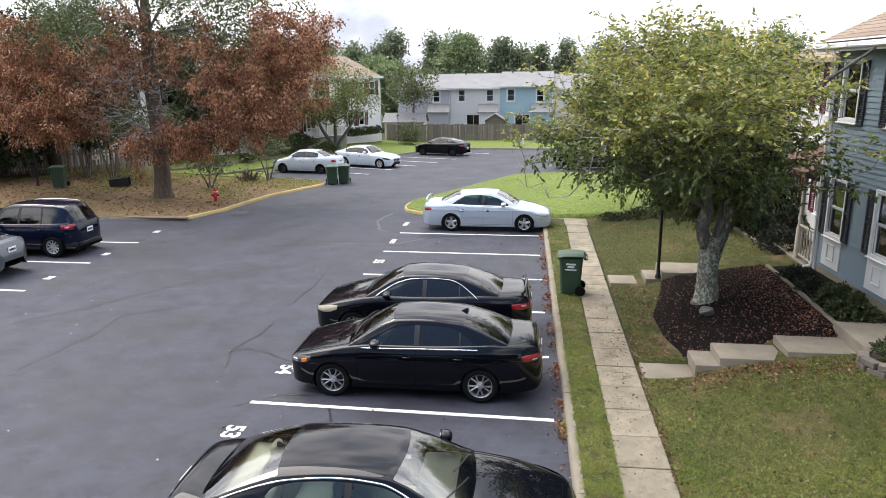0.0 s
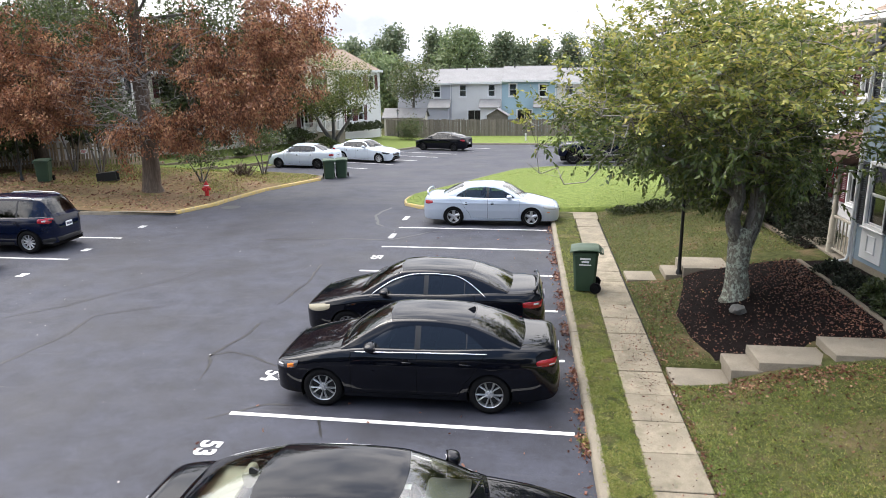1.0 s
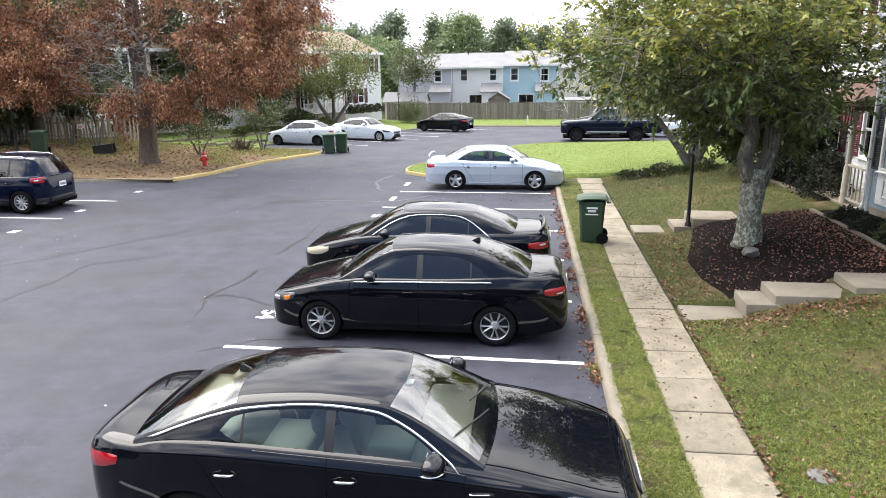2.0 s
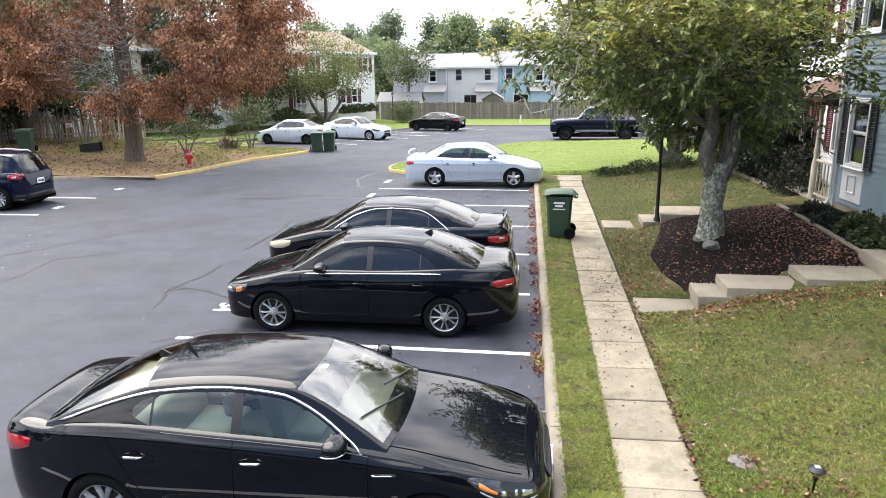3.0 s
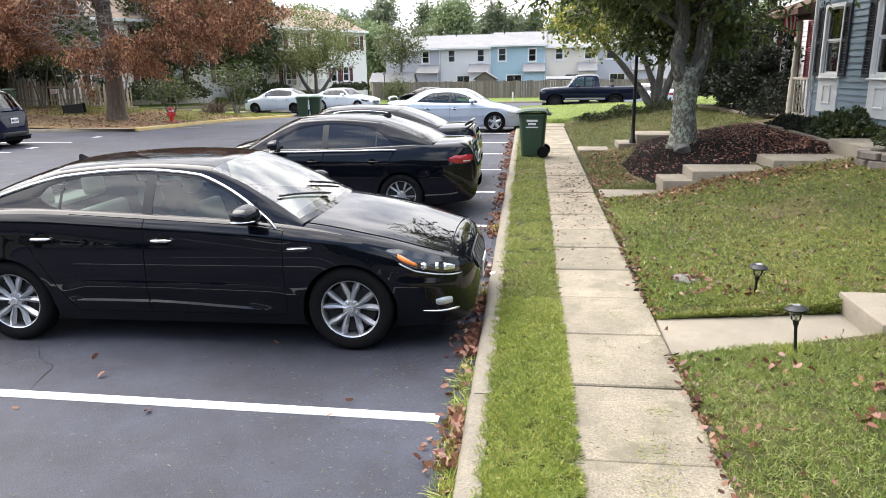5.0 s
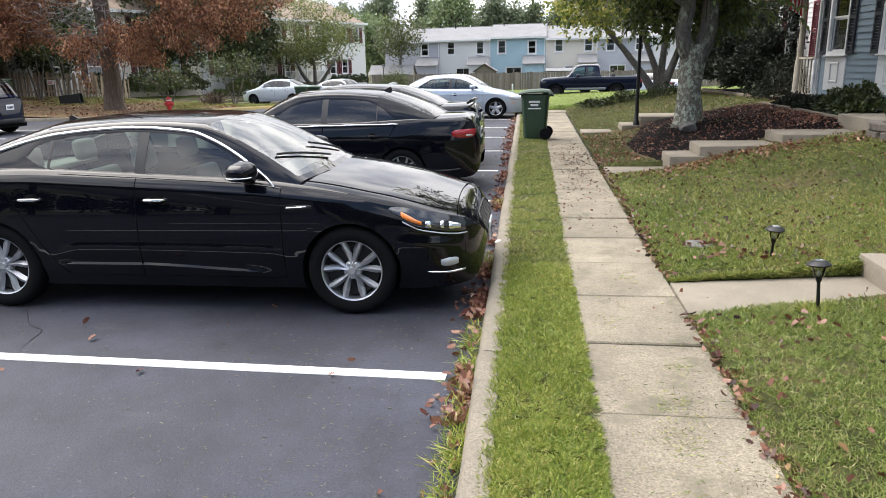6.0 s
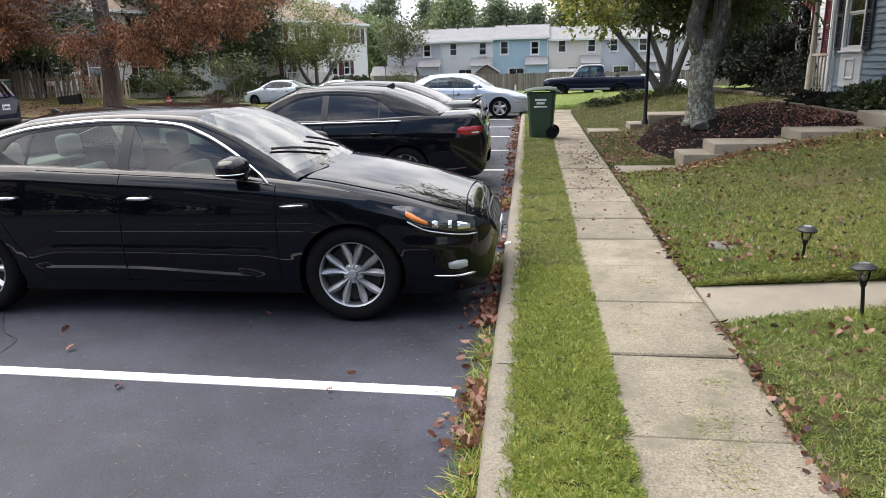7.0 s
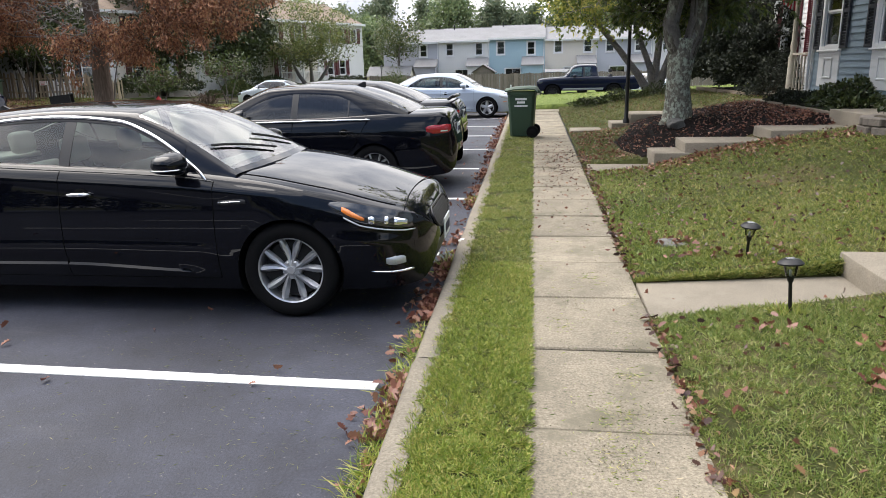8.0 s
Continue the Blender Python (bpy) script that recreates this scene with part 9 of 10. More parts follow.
for a, r, ln in ((0, 0.055, 0.20), (180, 0.055, 0.20), (-90, 0.075, 0.22)):
    part("outlet", lathe_bm([(r, 0.08), (r, ln - 0.05), (r + 0.015, ln - 0.05), (r + 0.015, ln), (0.02, ln), (0.02, ln + 0.03), (0.0, ln + 0.03)], 14, pose(0, 0, 0.38, 0, 0, a) @ pose(0, 0, 0, 0, 90, 0)), M["red_paint"], hyd, smooth=True, sharp=40)

# rock in the bed, stump pile, plant pots, stacked blocks
def boulder(name, x, y, z, r, seed, mat, label, sq=(1, 1, 0.7), category="rock"):
    bm = bmesh.new()
    bmesh.ops.create_icosphere(bm, subdivisions=3, radius=r)
    for v in bm.verts:
        n = noise.noise(v.co / r * 1.3 + Vector((seed, 0, 0))) * 0.35 + noise.noise(v.co / r * 3 + Vector((0, seed, 0))) * 0.12
        v.co *= 1 + n
        v.co = Vector((v.co.x * sq[0], v.co.y * sq[1], v.co.z * sq[2]))
    ob = part(name, bm, mat, None, smooth=True, sharp=35)
    ob.matrix_basis = pose(x, y, z, 0, 0, seed * 40)
    return tagged(ob, label, category)


boulder("rock", 3.22, 14.24, 0.565, 0.15, 3, M["stone"], "rough grey stone lying in dark mulch")
stump = thing("brush_pile", pose(-16.4, 36.0, bank_z(-16.4, 36)), "heap of dead branches against a young tree", "brush pile")
bm = bmesh.new()
rs = random.Random(4)
for k in range(46):
    a, ln = rs.uniform(0, 6.28), rs.uniform(0.4, 1.1)
    x0, y0 = rs.uniform(-0.45, 0.45), rs.uniform(-0.3, 0.3)
    tube(bm, [(x0, y0, rs.uniform(0, 0.15)), (x0 + math.cos(a) * ln * 0.4, y0 + math.sin(a) * ln * 0.4, rs.uniform(0.25, 0.6)), (x0 + math.cos(a) * ln * 0.8, y0 + math.sin(a) * ln * 0.8, rs.uniform(0.05, 0.75))], [0.03, 0.022, 0.010], 5)
part("branches", bm, M["bark_oak"], stump)

planter = thing("block_planter", pose(5.55, 11.15, 0.55), "low round planter of stacked rough blocks by the stoop", "planter")
for row in range(3):
    for k in range(9):
        a = 2 * math.pi * (k + 0.5 * (row % 2)) / 9
        part("block", box_bm((-0.09, -0.15, 0), (0.09, 0.15, 0.11), 0.015, pose(0.42 * math.cos(a), 0.42 * math.sin(a), 0.115 * row, 0, 0, math.degrees(a))), M["brick"], planter)
shrub("shrub", 291, (5.55, 11.15, 0.98), (0.3, 0.3, 0.25), 500, 0.08, M["leaf_dark"], "small plant growing in a block planter")

# landscape timbers
def timber_run(pts, z_of, rows, label, name="timber_edging"):
    g = thing(name, pose(0, 0, 0), label, "edging", kind="structure")
    for (x0, y0), (x1, y1) in zip(pts, pts[1:]):
        d = Vector((x1 - x0, y1 - y0, 0))
        n = max(1, round(d.length / 2.2))
        for i in range(n):
            p = Vector((x0, y0, 0)) + d * ((i + 0.5) / n)
            for r in range(rows):
                bm = box_bm((-d.length / n / 2 + 0.008, -0.055, 0), (d.length / n / 2 - 0.008, 0.055, 0.095), 0.02, seg=2)
                o = part("timber", bm, M["timber"], g, smooth=True, sharp=40)
                o.matrix_basis = pose(p.x, p.y + 0.012 * r, z_of(p.x, p.y) - 0.03 + 0.095 * r, 0, 0, math.degrees(math.atan2(d.y, d.x)) + random.uniform(-0.6, 0.6))
    return g


timber_run([(5.36, 13.0), (5.40, 15.2), (5.36, 17.35)], lambda x, y: 0.77, 1, "weathered landscape timbers edging the shrub border")
timber_run([(5.9, 19.2), (5.7, 22.0), (5.6, 24.2)], lambda x, y: 0.72, 2, "stacked landscape timbers round a dark border")
timber_run([(5.7, 22.0), (6.6, 23.6)], lambda x, y: 0.74, 1, "short landscape timber in a border")
timber_run([(-20.2, 37.2), (-17.6, 43.2)], bank_z, 2, "pale landscape timbers edging a garden lawn")
timber_run([(-24.0, 37.5), (-21.0, 44.5), (-19.4, 49.0)], bank_z, 2, "landscape timbers along a garden border")

# picket fence on the left
pick = thing("picket_fence", pose(0, 0, 0), "leaning stained picket fence with gaps, weathered grey and tan", "fence", kind="structure")
pp = [Vector((-34, 31.6, 0)), Vector((-28.4, 34.2, 0)), Vector((-26.4, 35.0, 0)), Vector((-23.6, 37.4, 0)), Vector((-23.2, 39.6, 0))]
pk = None
for a, b_ in zip(pp, pp[1:]):
    d = b_ - a
    n = int(d.length / 0.15)
    turn = math.degrees(math.atan2(d.y, d.x))
    for i in range(n):
        p = a + d * (i + 0.5) / n
        m = pose(p.x, p.y, bank_z(p.x, p.y) - 0.04, random.uniform(-2, 2), random.uniform(-3, 3), turn) @ Matrix.Diagonal((1, 1, random.uniform(0.92, 1.05), 1))
        if pk is None:
            pk = part("picket", prism_bm([(-0.05, 0), (0.05, 0), (0.05, 1.30), (0.025, 1.36), (-0.025, 1.36), (-0.05, 1.30)], 0.02), M["picket"], pick)
            pk.matrix_basis = m
        else:
            share("picket", pk, pick, m)
    for z in (0.3, 1.0):
        mid = (a + b_) / 2
        o = part("rail", box_bm((-d.length / 2, 0.022, 0), (d.length / 2, 0.06, 0.08)), M["picket"], pick)
        o.matrix_basis = pose(mid.x, mid.y, bank_z(mid.x, mid.y) + z, 0, 0, turn)
sign = thing("fence_sign", pose(-25.3, 35.75, 1.25, 0, 0, 40), "small white warning sign with red lines on a picket fence", "sign")
part("board", box_bm((-0.16, -0.012, -0.11), (0.16, 0.0, 0.11), 0.004), M["sticker"], sign)
for k in range(3):
    part("letter_bar", box_bm((-0.12, -0.016, 0.05 - 0.06 * k), (0.12 - 0.03 * k, -0.012, 0.075 - 0.06 * k)), M["flag_red"], sign)

# low white posts before the far fence
for x, y in ((-9.0, 63.4), (-1.9, 63.0)):
    p = part("marker_post", box_bm((-0.07, -0.07, -0.1), (0.07, 0.07, 0.72), 0.03), M["white_trim"])
    p.matrix_basis = pose(x, y, lot_z(y) + 0.15)
    tagged(p, "short white marker post on the grass strip", "post", "marker posts")

# water meter lid in the near lawn
o = part("meter_lid", lathe_bm([(0.0, 0.012), (0.10, 0.012), (0.12, 0.006), (0.13, 0.0), (0.13, -0.05)], 24), M["stone"], None, smooth=True, sharp=40)
o.matrix_basis = pose(1.98, 7.15, near_lawn(1.98) + 0.012, 2, 3, 0)
tagged(o, "round metal meter lid set in worn grass", "cover")
o = part("drain_cover", lathe_bm([(0.0, 0.004), (0.36, 0.004), (0.38, 0.0)], 32), M["black_metal"])
o.matrix_basis = pose(-13.0, 26.9, 0.002)
tagged(o, "dark iron manhole cover in the asphalt", "cover")

# dark mulched border along the house front
for name, y0, y1, xa in (("border_near", 13.0, 17.35, 5.44), ("border_far", 18.5, 24.3, 5.86)):
    rows = [[(x, y, 0.80 + 0.02 * noise.noise(Vector((x * 3, y * 3, 0))) + (0.04 if x > xa + 0.1 else 0)) for x in np.linspace(xa, 6.48 if y < 16.9 else 7.3, 9)] for y in np.arange(y0, y1, 0.2)]
    tagged(raw(name, *sheet(rows), M["mulch"], smooth=True), "dark mulched border in front of the house", "bed", kind="structure")

# mulched bed round the cherry tree
bed_left = smooth_table([(12.45, 2.30), (13.0, 2.22), (14.0, 2.12), (15.0, 2.16), (16.0, 2.40), (17.0, 2.62), (17.6, 2.75)])
rows = []
for y in np.arange(12.45, 17.61, 0.2):
    x0, x1 = bed_left(y), 5.34
    row = []
    for f in np.linspace(0, 1, 18):
        x = x0 + (x1 - x0) * f
        rise = 0.05 * math.sin(math.pi * min(1, f * 6) / 2) + 0.10 * math.exp(-((x - 3.36) ** 2 + (y - 15) ** 2) / 0.8) + 0.03 * noise.noise(Vector((x * 2, y * 2, 0)))
        low = 0.44 if x < 4.1 else 0.60
        row.append((x, y, min(mid_lawn(x) + rise - (0.06 if f in (0.0,) else 0), low + max(0, y - 12.62) * 0.5)))
    rows.append(row)
tagged(raw("mulch_bed", *sheet(rows), M["mulch"], smooth=True), "dark mulched bed strewn with red and yellow leaves", "bed", kind="structure")


def bed_z(x, y):
    return min(mid_lawn(x), (0.44 if x < 4.1 else 0.60) + max(0, y - 12.62) * 0.5) + 0.05 + 0.10 * math.exp(-((x - 3.36) ** 2 + (y - 15) ** 2) / 1.0)

# ---- grass blades and fallen leaves ----
def blades(name, rng, xy, z_of, length, width, mat, label, outline=DIAMOND, lie=1.35):
    n = len(xy)
    P = np.array([(x, y, z_of(x, y) - 0.004) for x, y in xy])
    D = rng.normal(size=(n, 3)) * lie
    D[:, 2] = 1.0
    ob = leaf_mesh(name, P, D, length, mat, None, rng, width, 0.3, outline=outline, arch=0.25)
    return tagged(ob, label, "grass", kind="stuff")


rng = np.random.default_rng(77)
def verge_pts(n, y0, y1):
    y = y0 + (y1 - y0) * rng.uniform(size=n)
    f = rng.uniform(-0.06, 1.06, n)
    return np.array([(kerb_x(b) + 0.14 + (WALK_L(b) - kerb_x(b) - 0.13) * a, b) for a, b in zip(f, y)])


def patchy(x, y, s=1.3, t=0.0):
    return noise.noise(Vector((x * s, y * s, 3.0))) > t + random.uniform(-0.35, 0.25)


flat = lambda x, y: 0.120 + 0.02 * math.sin(math.pi * min(1.0, max(0.0, (x - kerb_x(y) - 0.14) / (WALK_L(y) - kerb_x(y) - 0.12))))
def clumped(pts, scale, cut, z=0.0):
    """Keeps the points that lie in clumps and leaves thin spots of thatch between."""
    return pts[[noise.noise(Vector((x * scale, y * scale, z))) + 0.5 * noise.noise(Vector((x * scale * 2.7, y * scale * 2.7, z + 4))) > cut + random.uniform(-0.3, 0.3) for x, y in pts]]


BROAD = ((0.30, 1.0), (0.72, 0.7))
blades("verge_grass", rng, clumped(verge_pts(190000, 2.0, 6.5), 13.0, -0.04), flat, 0.034, 0.115, M["blade"], "short green grass blades on the verge", BROAD, 2.6)
blades("verge_tall_grass", rng, clumped(verge_pts(26000, 2.0, 6.5), 4.0, 0.24, 9.0), flat, 0.042, 0.075, M["blade"], "longer tufts of grass on the verge", BROAD, 1.5)
blades("verge_grass_far", rng, clumped(np.concatenate([verge_pts(46000, 6.5, 13), verge_pts(24000, 13, 25)]), 4.0, -0.15), flat, 0.044, 0.13, M["blade_lawn"], "short green grass blades along the verge", DIAMOND, 2.0)
drys = verge_pts(60000, 1.0, 22)
blades("verge_dry_grass", rng, clumped(drys, 1.6, 0.10, 3.0), flat, 0.040, 0.13, M["blade_dry"], "dry yellow grass blades on the verge", DIAMOND, 2.2)


def lawn_pts(n, x0, x1, y0, y1):
    p = np.column_stack([rng.uniform(x0, x1, n), rng.uniform(y0, y1, n)])
    def ok(x, y):
        if x < WALK_R(y) - 0.015 + random.uniform(-0.02, 0.03):
            return False
        if (x < 3.1 and path_lo(x) - 0.01 < y < path_hi(x) + 0.01) or (3.0 < x < 4.65 and 5.69 < y < 6.49):
            return False
        if (x < 2.52 and 11.54 < y < 12.32) or (2.4 < x < 5.45 and 11.68 < y < 12.7):
            return False
        if 12.4 < y < 17.7 and x > bed_left(y):
            return False
        return not (17.38 < y < 18.4)
    return p[[ok(x, y) for x, y in p]]


near = np.concatenate([lawn_pts(95000, 1.5, 6.3, 2.0, 11.8), lawn_pts(70000, 1.5, 4.2, 2.8, 5.5), lawn_pts(30000, 1.5, 4.5, 6.4, 8.5), lawn_pts(40000, 1.5, 5.8, 7.0, 11.6), lawn_pts(9000, 1.5, 3.2, 6.4, 6.9), lawn_pts(9000, 1.5, 3.2, 5.0, 5.5)])
near = near[[patchy(x, y, 0.6, -0.9 + 0.13 * max(0, y - 5.0)) for x, y in near]]
near = clumped(near, 11.0, -0.12, 6.0)
front = near[:, 1] < 5.5
blades("lawn_grass_front", rng, near[front], yard_z, 0.044, 0.095, M["blade_green"], "fresh green grass blades beside the pavement", ((0.30, 1.0), (0.72, 0.7)))
blades("lawn_grass", rng, near[~front], yard_z, 0.052, 0.10, M["blade_lawn"], "short green grass blades of the near lawn")
mid = np.concatenate([lawn_pts(60000, 1.5, 6.3, 5.4, 11.8), lawn_pts(9000, 1.5, 4.5, 2.0, 5.5)])
blades("lawn_grass_mid", rng, mid[[patchy(x, y, 0.8, -0.3) for x, y in mid]], yard_z, 0.045, 0.12, M["blade_dry"], "worn grass blades of the middle lawn")
edge = lawn_pts(30000, 1.5, 2.9, 6.4, 11.7)
edge = edge[[random.random() < 0.75 * math.exp(-((x - 1.5) / 0.45) ** 2) * (0.5 + 0.5 * patchy(x, y, 0.9)) for x, y in edge]]
blades("lawn_edge_grass", rng, edge, yard_z, 0.060, 0.10, M["blade_green"], "green grass blades along the pavement edge")
far = lawn_pts(36000, 1.4, 6.0, 12.3, 26)
blades("lawn_grass_far", rng, far, yard_z, 0.07, 0.16, M["blade_dry"], "grass blades of the farther lawn")
isl = np.column_stack([rng.uniform(-6, 9, 24000), rng.uniform(26.6, 42, 24000)])
isl = isl[[x > island_left(y) + 0.15 for x, y in isl]]
blades("island_grass", rng, isl, yard_z, 0.07, 0.20, M["blade_green"], "mown bright grass of the island")


def fallen(name, pts, z_of, size, label, curl=0.35, mat=None):
    n = len(pts)
    P = np.array([(x, y, z_of(x, y) + rng.uniform(0.004, 0.03)) for x, y in pts])
    D = rng.normal(size=(n, 3))
    D[:, 2] *= curl
    ob = leaf_mesh(name, P, D, size, mat or M["leaf_fallen"], None, rng, 0.62, 0.7, outline=LOBED, arch=0.22)
    return tagged(ob, label, "leaves", kind="stuff")


# drift of leaves in the gutter
y = np.concatenate([rng.uniform(1.5, 8, 1700), rng.uniform(8, 24, 2200)])
dens = np.array([0.10 + 0.90 * (noise.noise(Vector((0, b * 1.3, 5))) > 0.05) for b in y])
y = y[rng.uniform(size=len(y)) < dens]
x = np.array([kerb_x(b) for b in y]) - np.abs(rng.normal(0, 0.085, len(y))) - 0.005
fallen("gutter_leaves", np.column_stack([x, y]), lambda a, b: 0.005 + 0.05 * math.exp(-(kerb_x(b) - a) / 0.08) * random.random(), 0.060, "drift of brown leaves lying in the gutter", 0.6)
p = np.concatenate([lawn_pts(1700, 1.4, 6.2, 2.6, 25), clumped(lawn_pts(1800, 1.4, 6.2, 6.4, 12), 1.1, 0.05, 2.0)])
fallen("lawn_leaves", p, lambda a, b: yard_z(a, b) + 0.02 * random.random() + 0.014, 0.042, "scattered brown leaves on the lawn", 0.5, M["leaf_old"])
fallen("lawn_bright_leaves", lawn_pts(1300, 1.4, 6.2, 2.6, 25), lambda a, b: yard_z(a, b) + 0.025, 0.044, "few fresh rusty leaves on the lawn", 0.5)
q = np.column_stack([WALK_R(8) + 0.06 + np.abs(rng.normal(0, 0.07, 420)) - 0.08, rng.uniform(3, 14, 420)])
fallen("edge_leaves", q, yard_z, 0.052, "brown leaves gathered along the pavement edge", 0.5)
p = np.concatenate([np.column_stack([rng.uniform(2.1, 5.3, 1500), rng.uniform(12.5, 17.6, 1500)]), np.column_stack([5.3 - np.abs(rng.normal(0, 0.55, 1300)), rng.uniform(12.6, 17.4, 1300)])])
p = p[[x > bed_left(y) - 0.1 for x, y in p]]
fallen("bed_leaves", p, bed_z, 0.044, "red and yellow leaves scattered over dark mulch", 0.35)
p = np.column_stack([rng.uniform(0.72, 1.5, 130), 12 + rng.normal(0, 2.8, 130)])
fallen("pavement_leaves", p, lambda a, b: 0.108, 0.040, "fallen leaves on the pavement", 0.15)
p = np.column_stack([rng.uniform(-5.5, 0, 150), rng.uniform(2, 24, 150)])
fallen("lot_leaves", p, lambda a, b: 0.003, 0.06, "few leaves blown over the asphalt", 0.3)
p = np.column_stack([rng.uniform(-27, -13.8, 3600), rng.uniform(25.3, 36, 3600)])
p = p[[x < left_edge(y) - 0.3 for x, y in p]]
fallen("bank_leaves", p, bank_z, 0.10, "brown leaf litter on the bare bank", 0.35)
p = np.column_stack([rng.uniform(2.4, 4.3, 320), 11.6 - np.abs(rng.normal(0, 0.16, 320))])
p = np.concatenate([p, np.column_stack([rng.uniform(1.7, 5.6, 500), 11.4 - np.abs(rng.normal(0, 0.3, 500))])])
fallen("step_leaves", p, yard_z, 0.055, "leaves caught at the foot of the steps", 0.5)

# weeds in the gutter
wp = np.column_stack([np.zeros(15000), rng.uniform(1.5, 10.5, 15000)])
wp = np.array([(kerb_x(b) - abs(rng.normal(0, 0.05)), b) for a, b in wp if any(abs(b - c) < 0.16 * rng.normal() for c in (3.2, 3.62, 3.8, 4.12, 4.62, 5.1, 6.9, 9.7))])
if len(wp):
    blades("gutter_weeds", rng, wp, lambda a, b: 0.0, 0.105, 0.06, M["blade"], "tufts of weeds growing in the gutter")


# grass clippings strewn over asphalt and pavement
c = np.column_stack([0.2 - np.abs(rng.normal(0, 1.1, 2600)), rng.uniform(1.6, 8.5, 2600)])
c = c[[a < kerb_x(b) - 0.02 for a, b in c]]
P = np.column_stack([c, np.full(len(c), 0.006)])
D = rng.normal(size=(len(c), 3))
D[:, 2] *= 0.04
tagged(leaf_mesh("clippings", P, D, 0.030, M["blade_dry"], None, rng, 0.09, 0.1), "dry grass clippings strewn on the asphalt", "grass", kind="stuff")
c = np.column_stack([rng.uniform(0.76, 1.56, 520), rng.uniform(1.6, 9.0, 520)])
for cx, cy, spread, n in ((1.18, 3.7, 0.07, 130), (1.24, 4.05, 0.08, 150), (1.33, 4.5, 0.05, 90), (1.16, 3.2, 0.06, 90), (1.0, 5.2, 0.05, 50), (1.3, 3.0, 0.09, 90), (1.22, 6.2, 0.08, 60)):
    c = np.concatenate([c, np.column_stack([rng.normal(cx, spread, n), rng.normal(cy, spread * 1.3, n)])])
P = np.column_stack([c, 0.119 + 0.004 * rng.uniform(size=len(c))])
D = rng.normal(size=(len(c), 3))
D[:, 2] *= 0.04
tagged(leaf_mesh("pavement_clippings", P, D, 0.030, M["blade_lawn"], None, rng, 0.12, 0.1), "dry grass clippings strewn on the pavement", "grass", kind="stuff")

# crumbs of soil and moss on the pavement, thickest at the joints and along the lawn
joint = 3.955 + PITCH * rng.integers(-2, 14, 900)
c = np.column_stack([rng.uniform(0.76, 1.56, 900), joint + rng.normal(0, 0.012, 900)])
side = rng.uniform(1.5, 16, 1800)
c = np.concatenate([c, np.column_stack([1.55 - np.abs(rng.normal(0, 0.045, 1800)), side])])
for cx, cy, spread, n in ((1.2, 3.75, 0.08, 260), (1.27, 4.1, 0.09, 300), (1.36, 4.85, 0.06, 200), (1.15, 3.1, 0.07, 160), (1.45, 3.4, 0.06, 160), (1.05, 5.6, 0.05, 90), (1.3, 6.4, 0.08, 120)):
    c = np.concatenate([c, np.column_stack([rng.normal(cx, spread, n), rng.normal(cy, spread * 1.2, n)])])
c = c[(c[:, 0] > 0.78) & (c[:, 0] < 1.56)]
P = np.column_stack([c, 0.114 + 0.004 * rng.uniform(size=len(c))])
D = rng.normal(size=(len(c), 3))
D[:, 2] *= 0.15
tagged(leaf_mesh("pavement_soil", P, D, 0.0065, M["crumb"], None, rng, 0.8, 0.2), "crumbs of soil and moss on the pavement", "soil", kind="stuff")

# worn grass of the bank
b = np.column_stack([rng.uniform(-27, -12.4, 60000), rng.uniform(28.5, 38.4, 60000)])
b = b[[x < left_edge(y) - 0.25 and patchy(x, y, 0.35, 0.75 - 0.16 * (y - 28.5)) for x, y in b]]
blades("bank_grass", rng, b, bank_z, 0.085, 0.16, M["blade_lawn"], "thin grass growing on the bank")


# grass hanging over the cut edge above the near path
ex = rng.uniform(1.57, 3.08, 5000)
edge_h = {i: 0.11 + (near_lawn(a) - 0.11) * rng.uniform(0.1, 1.05) for i, a in enumerate(ex)}
eh = iter([edge_h[i] for i in range(len(ex))])
blades("path_edge_grass", rng, np.column_stack([ex, [path_hi(a) + 0.004 for a in ex] - 0.012 * rng.uniform(size=5000)]), lambda a, b: next(eh), 0.055, 0.11, M["blade_lawn"], "grass hanging over the edge of the path")


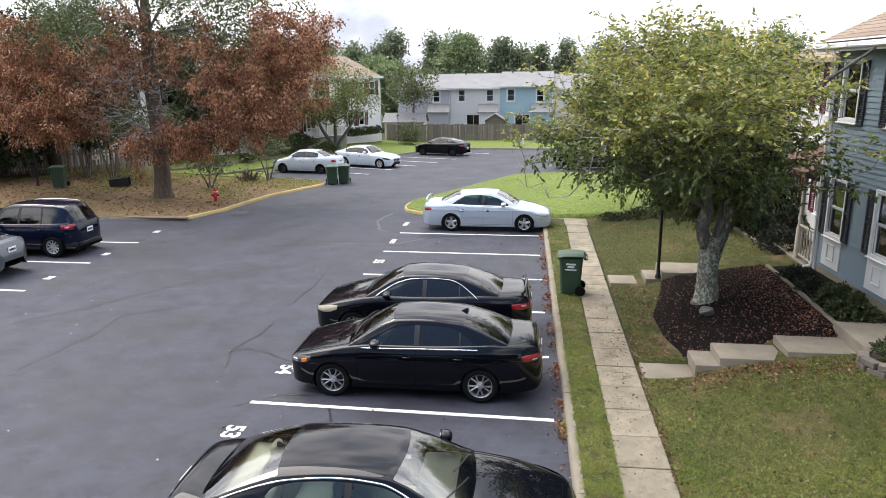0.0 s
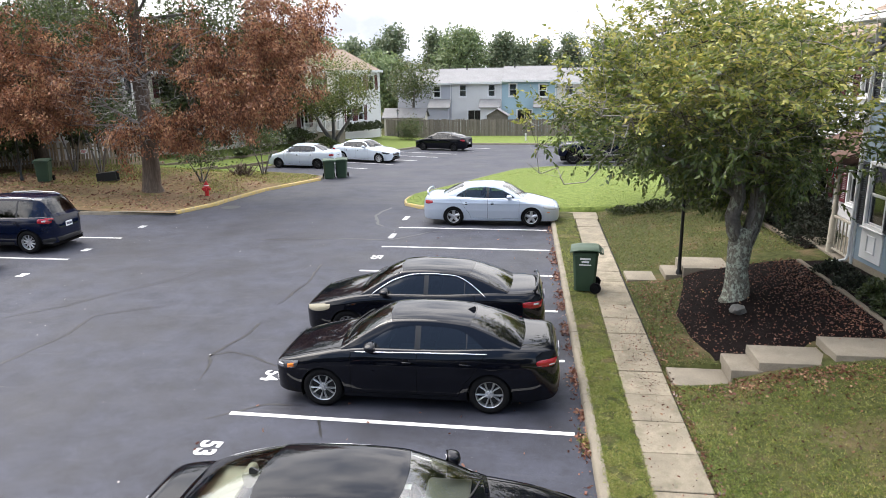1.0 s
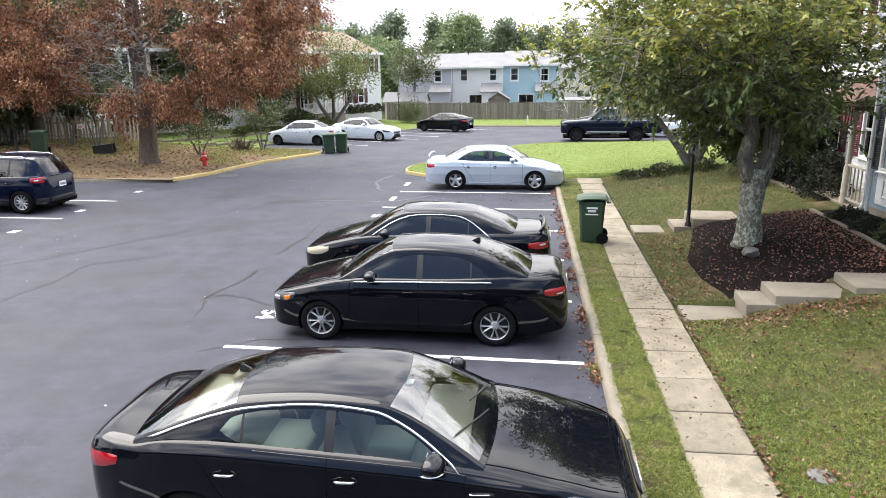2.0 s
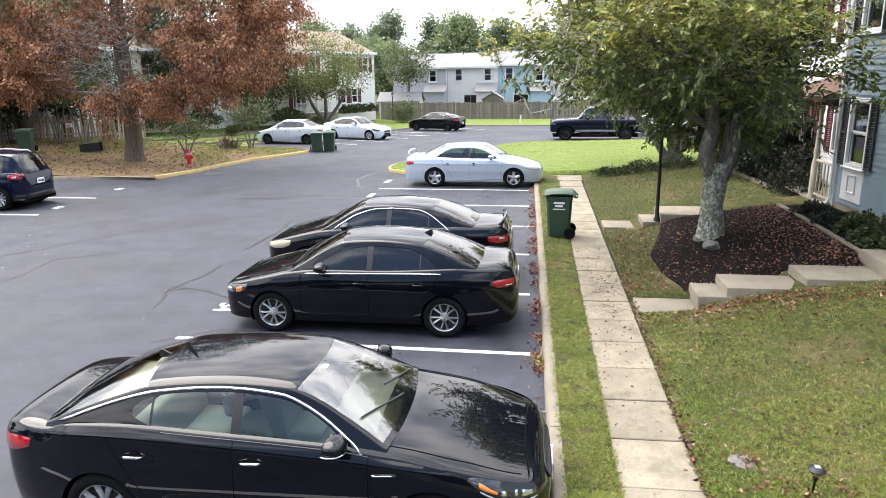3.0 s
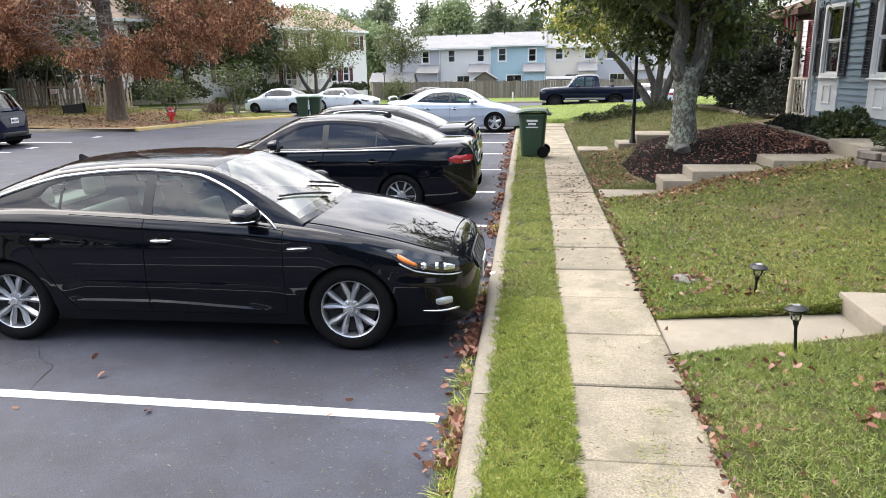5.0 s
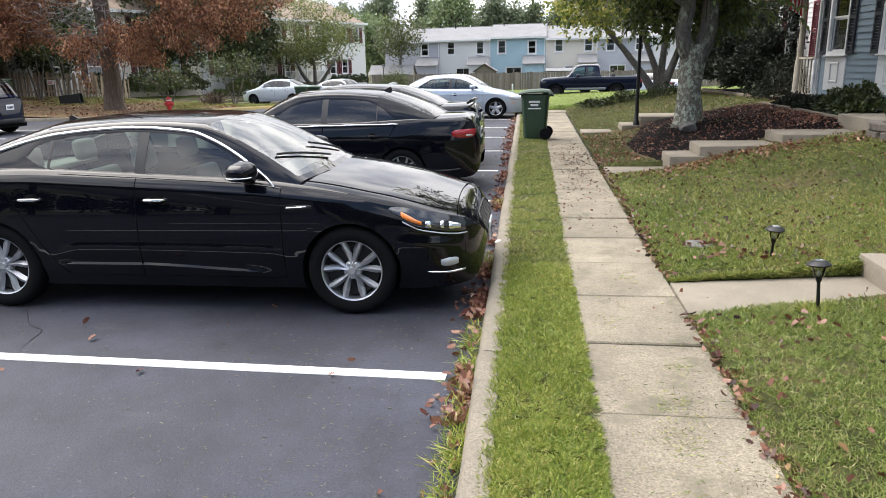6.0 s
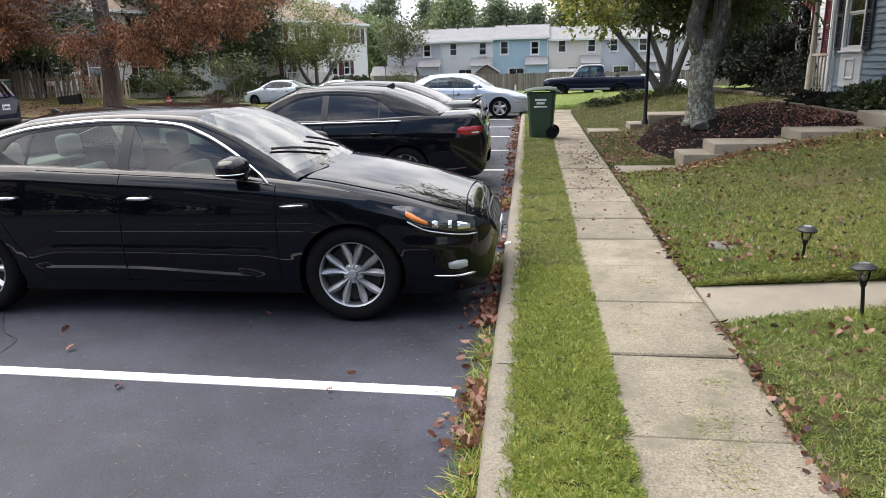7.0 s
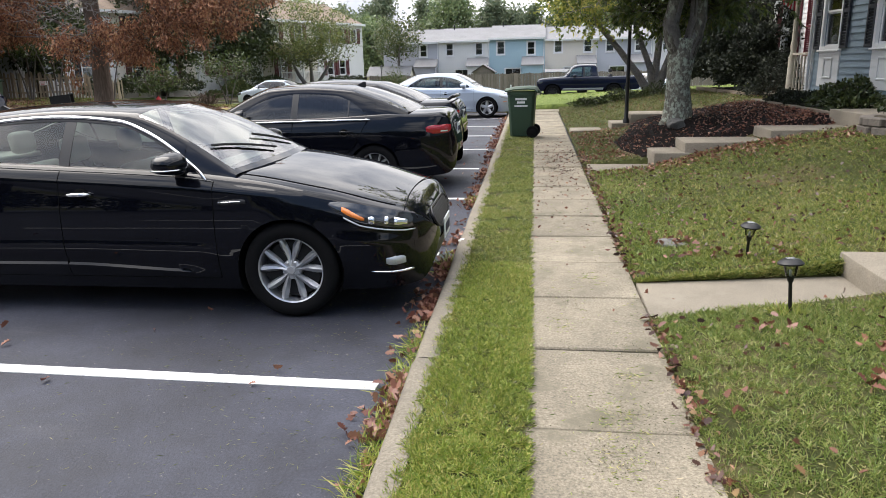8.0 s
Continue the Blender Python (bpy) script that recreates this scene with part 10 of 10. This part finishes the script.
# debris swept along the pavement, pale scraps on the lot, a tuft by the leaning light
p = np.column_stack([np.clip(rng.normal(1.15, 0.24, 300), 0.72, 1.52), 12.8 + rng.normal(0, 1.3, 300)])
fallen("pavement_debris", p, lambda a, b: 0.106, 0.032, "small old leaves strewn over the pavement", 0.12, M["leaf_old"])
p = np.column_stack([np.clip(rng.normal(1.12, 0.30, 1500), 0.70, 1.54), 12.0 + rng.normal(0, 2.0, 1500)])
fallen("pavement_litter", clumped(p, 2.2, 0.0, 8.0), lambda a, b: 0.106, 0.020, "fine crumbled leaf litter strewn over the pavement", 0.10, M["leaf_old"])
p = np.column_stack([np.clip(1.50 + np.abs(rng.normal(0, 0.05, 300)), 1.5, 1.7), rng.uniform(2.5, 13, 300)])
p = p[(p[:, 1] < 5.4) | (p[:, 1] > 6.5)]
fallen("edge_old_leaves", p, lambda a, b: 0.115, 0.05, "old leaves lining the pavement edge", 0.3, M["leaf_old"])
p = np.column_stack([rng.uniform(-14, -1, 80), rng.uniform(7, 25, 80)])
P = np.column_stack([p, np.full(len(p), 0.006)])
D = rng.normal(size=(len(p), 3))
D[:, 2] *= 0.05
tagged(leaf_mesh("lot_scraps", P, D, 0.036, M["scrap"], None, rng, 0.7, 0.2), "pale scraps and leaf bits on the asphalt", "litter", kind="stuff")
p = np.column_stack([2.37 + rng.normal(0, 0.06, 420), 5.38 + rng.normal(0, 0.035, 420)])
blades("path_tuft", rng, p, lambda a, b: 0.14, 0.10, 0.06, M["blade"], "tuft of grass at the foot of a light")

p = np.column_stack([rng.uniform(1.5, 2.5, 520), rng.uniform(12.4, 17.4, 520)])
p = p[[x < bed_left(y) for x, y in p]]
fallen("bed_edge_leaves", p, lambda a, b: yard_z(a, b) + 0.02, 0.055, "brown leaves gathered beside the mulched bed", 0.4)

# leaves caught on the meter lid and in small heaps on the near lawn
heap = [rng.normal((1.98, 7.15), (0.09, 0.10), (34, 2))]
for cx, cy in ((2.02, 6.72), (2.3, 6.66), (2.75, 6.62), (2.15, 5.1), (2.62, 4.75), (2.45, 4.4)):
    heap.append(rng.normal((cx, cy), (0.07, 0.06), (12, 2)))
fallen("heap_leaves", np.concatenate(heap), lambda a, b: yard_z(a, b) + 0.018, 0.060, "small heaps of brown leaves on the near lawn", 0.4)
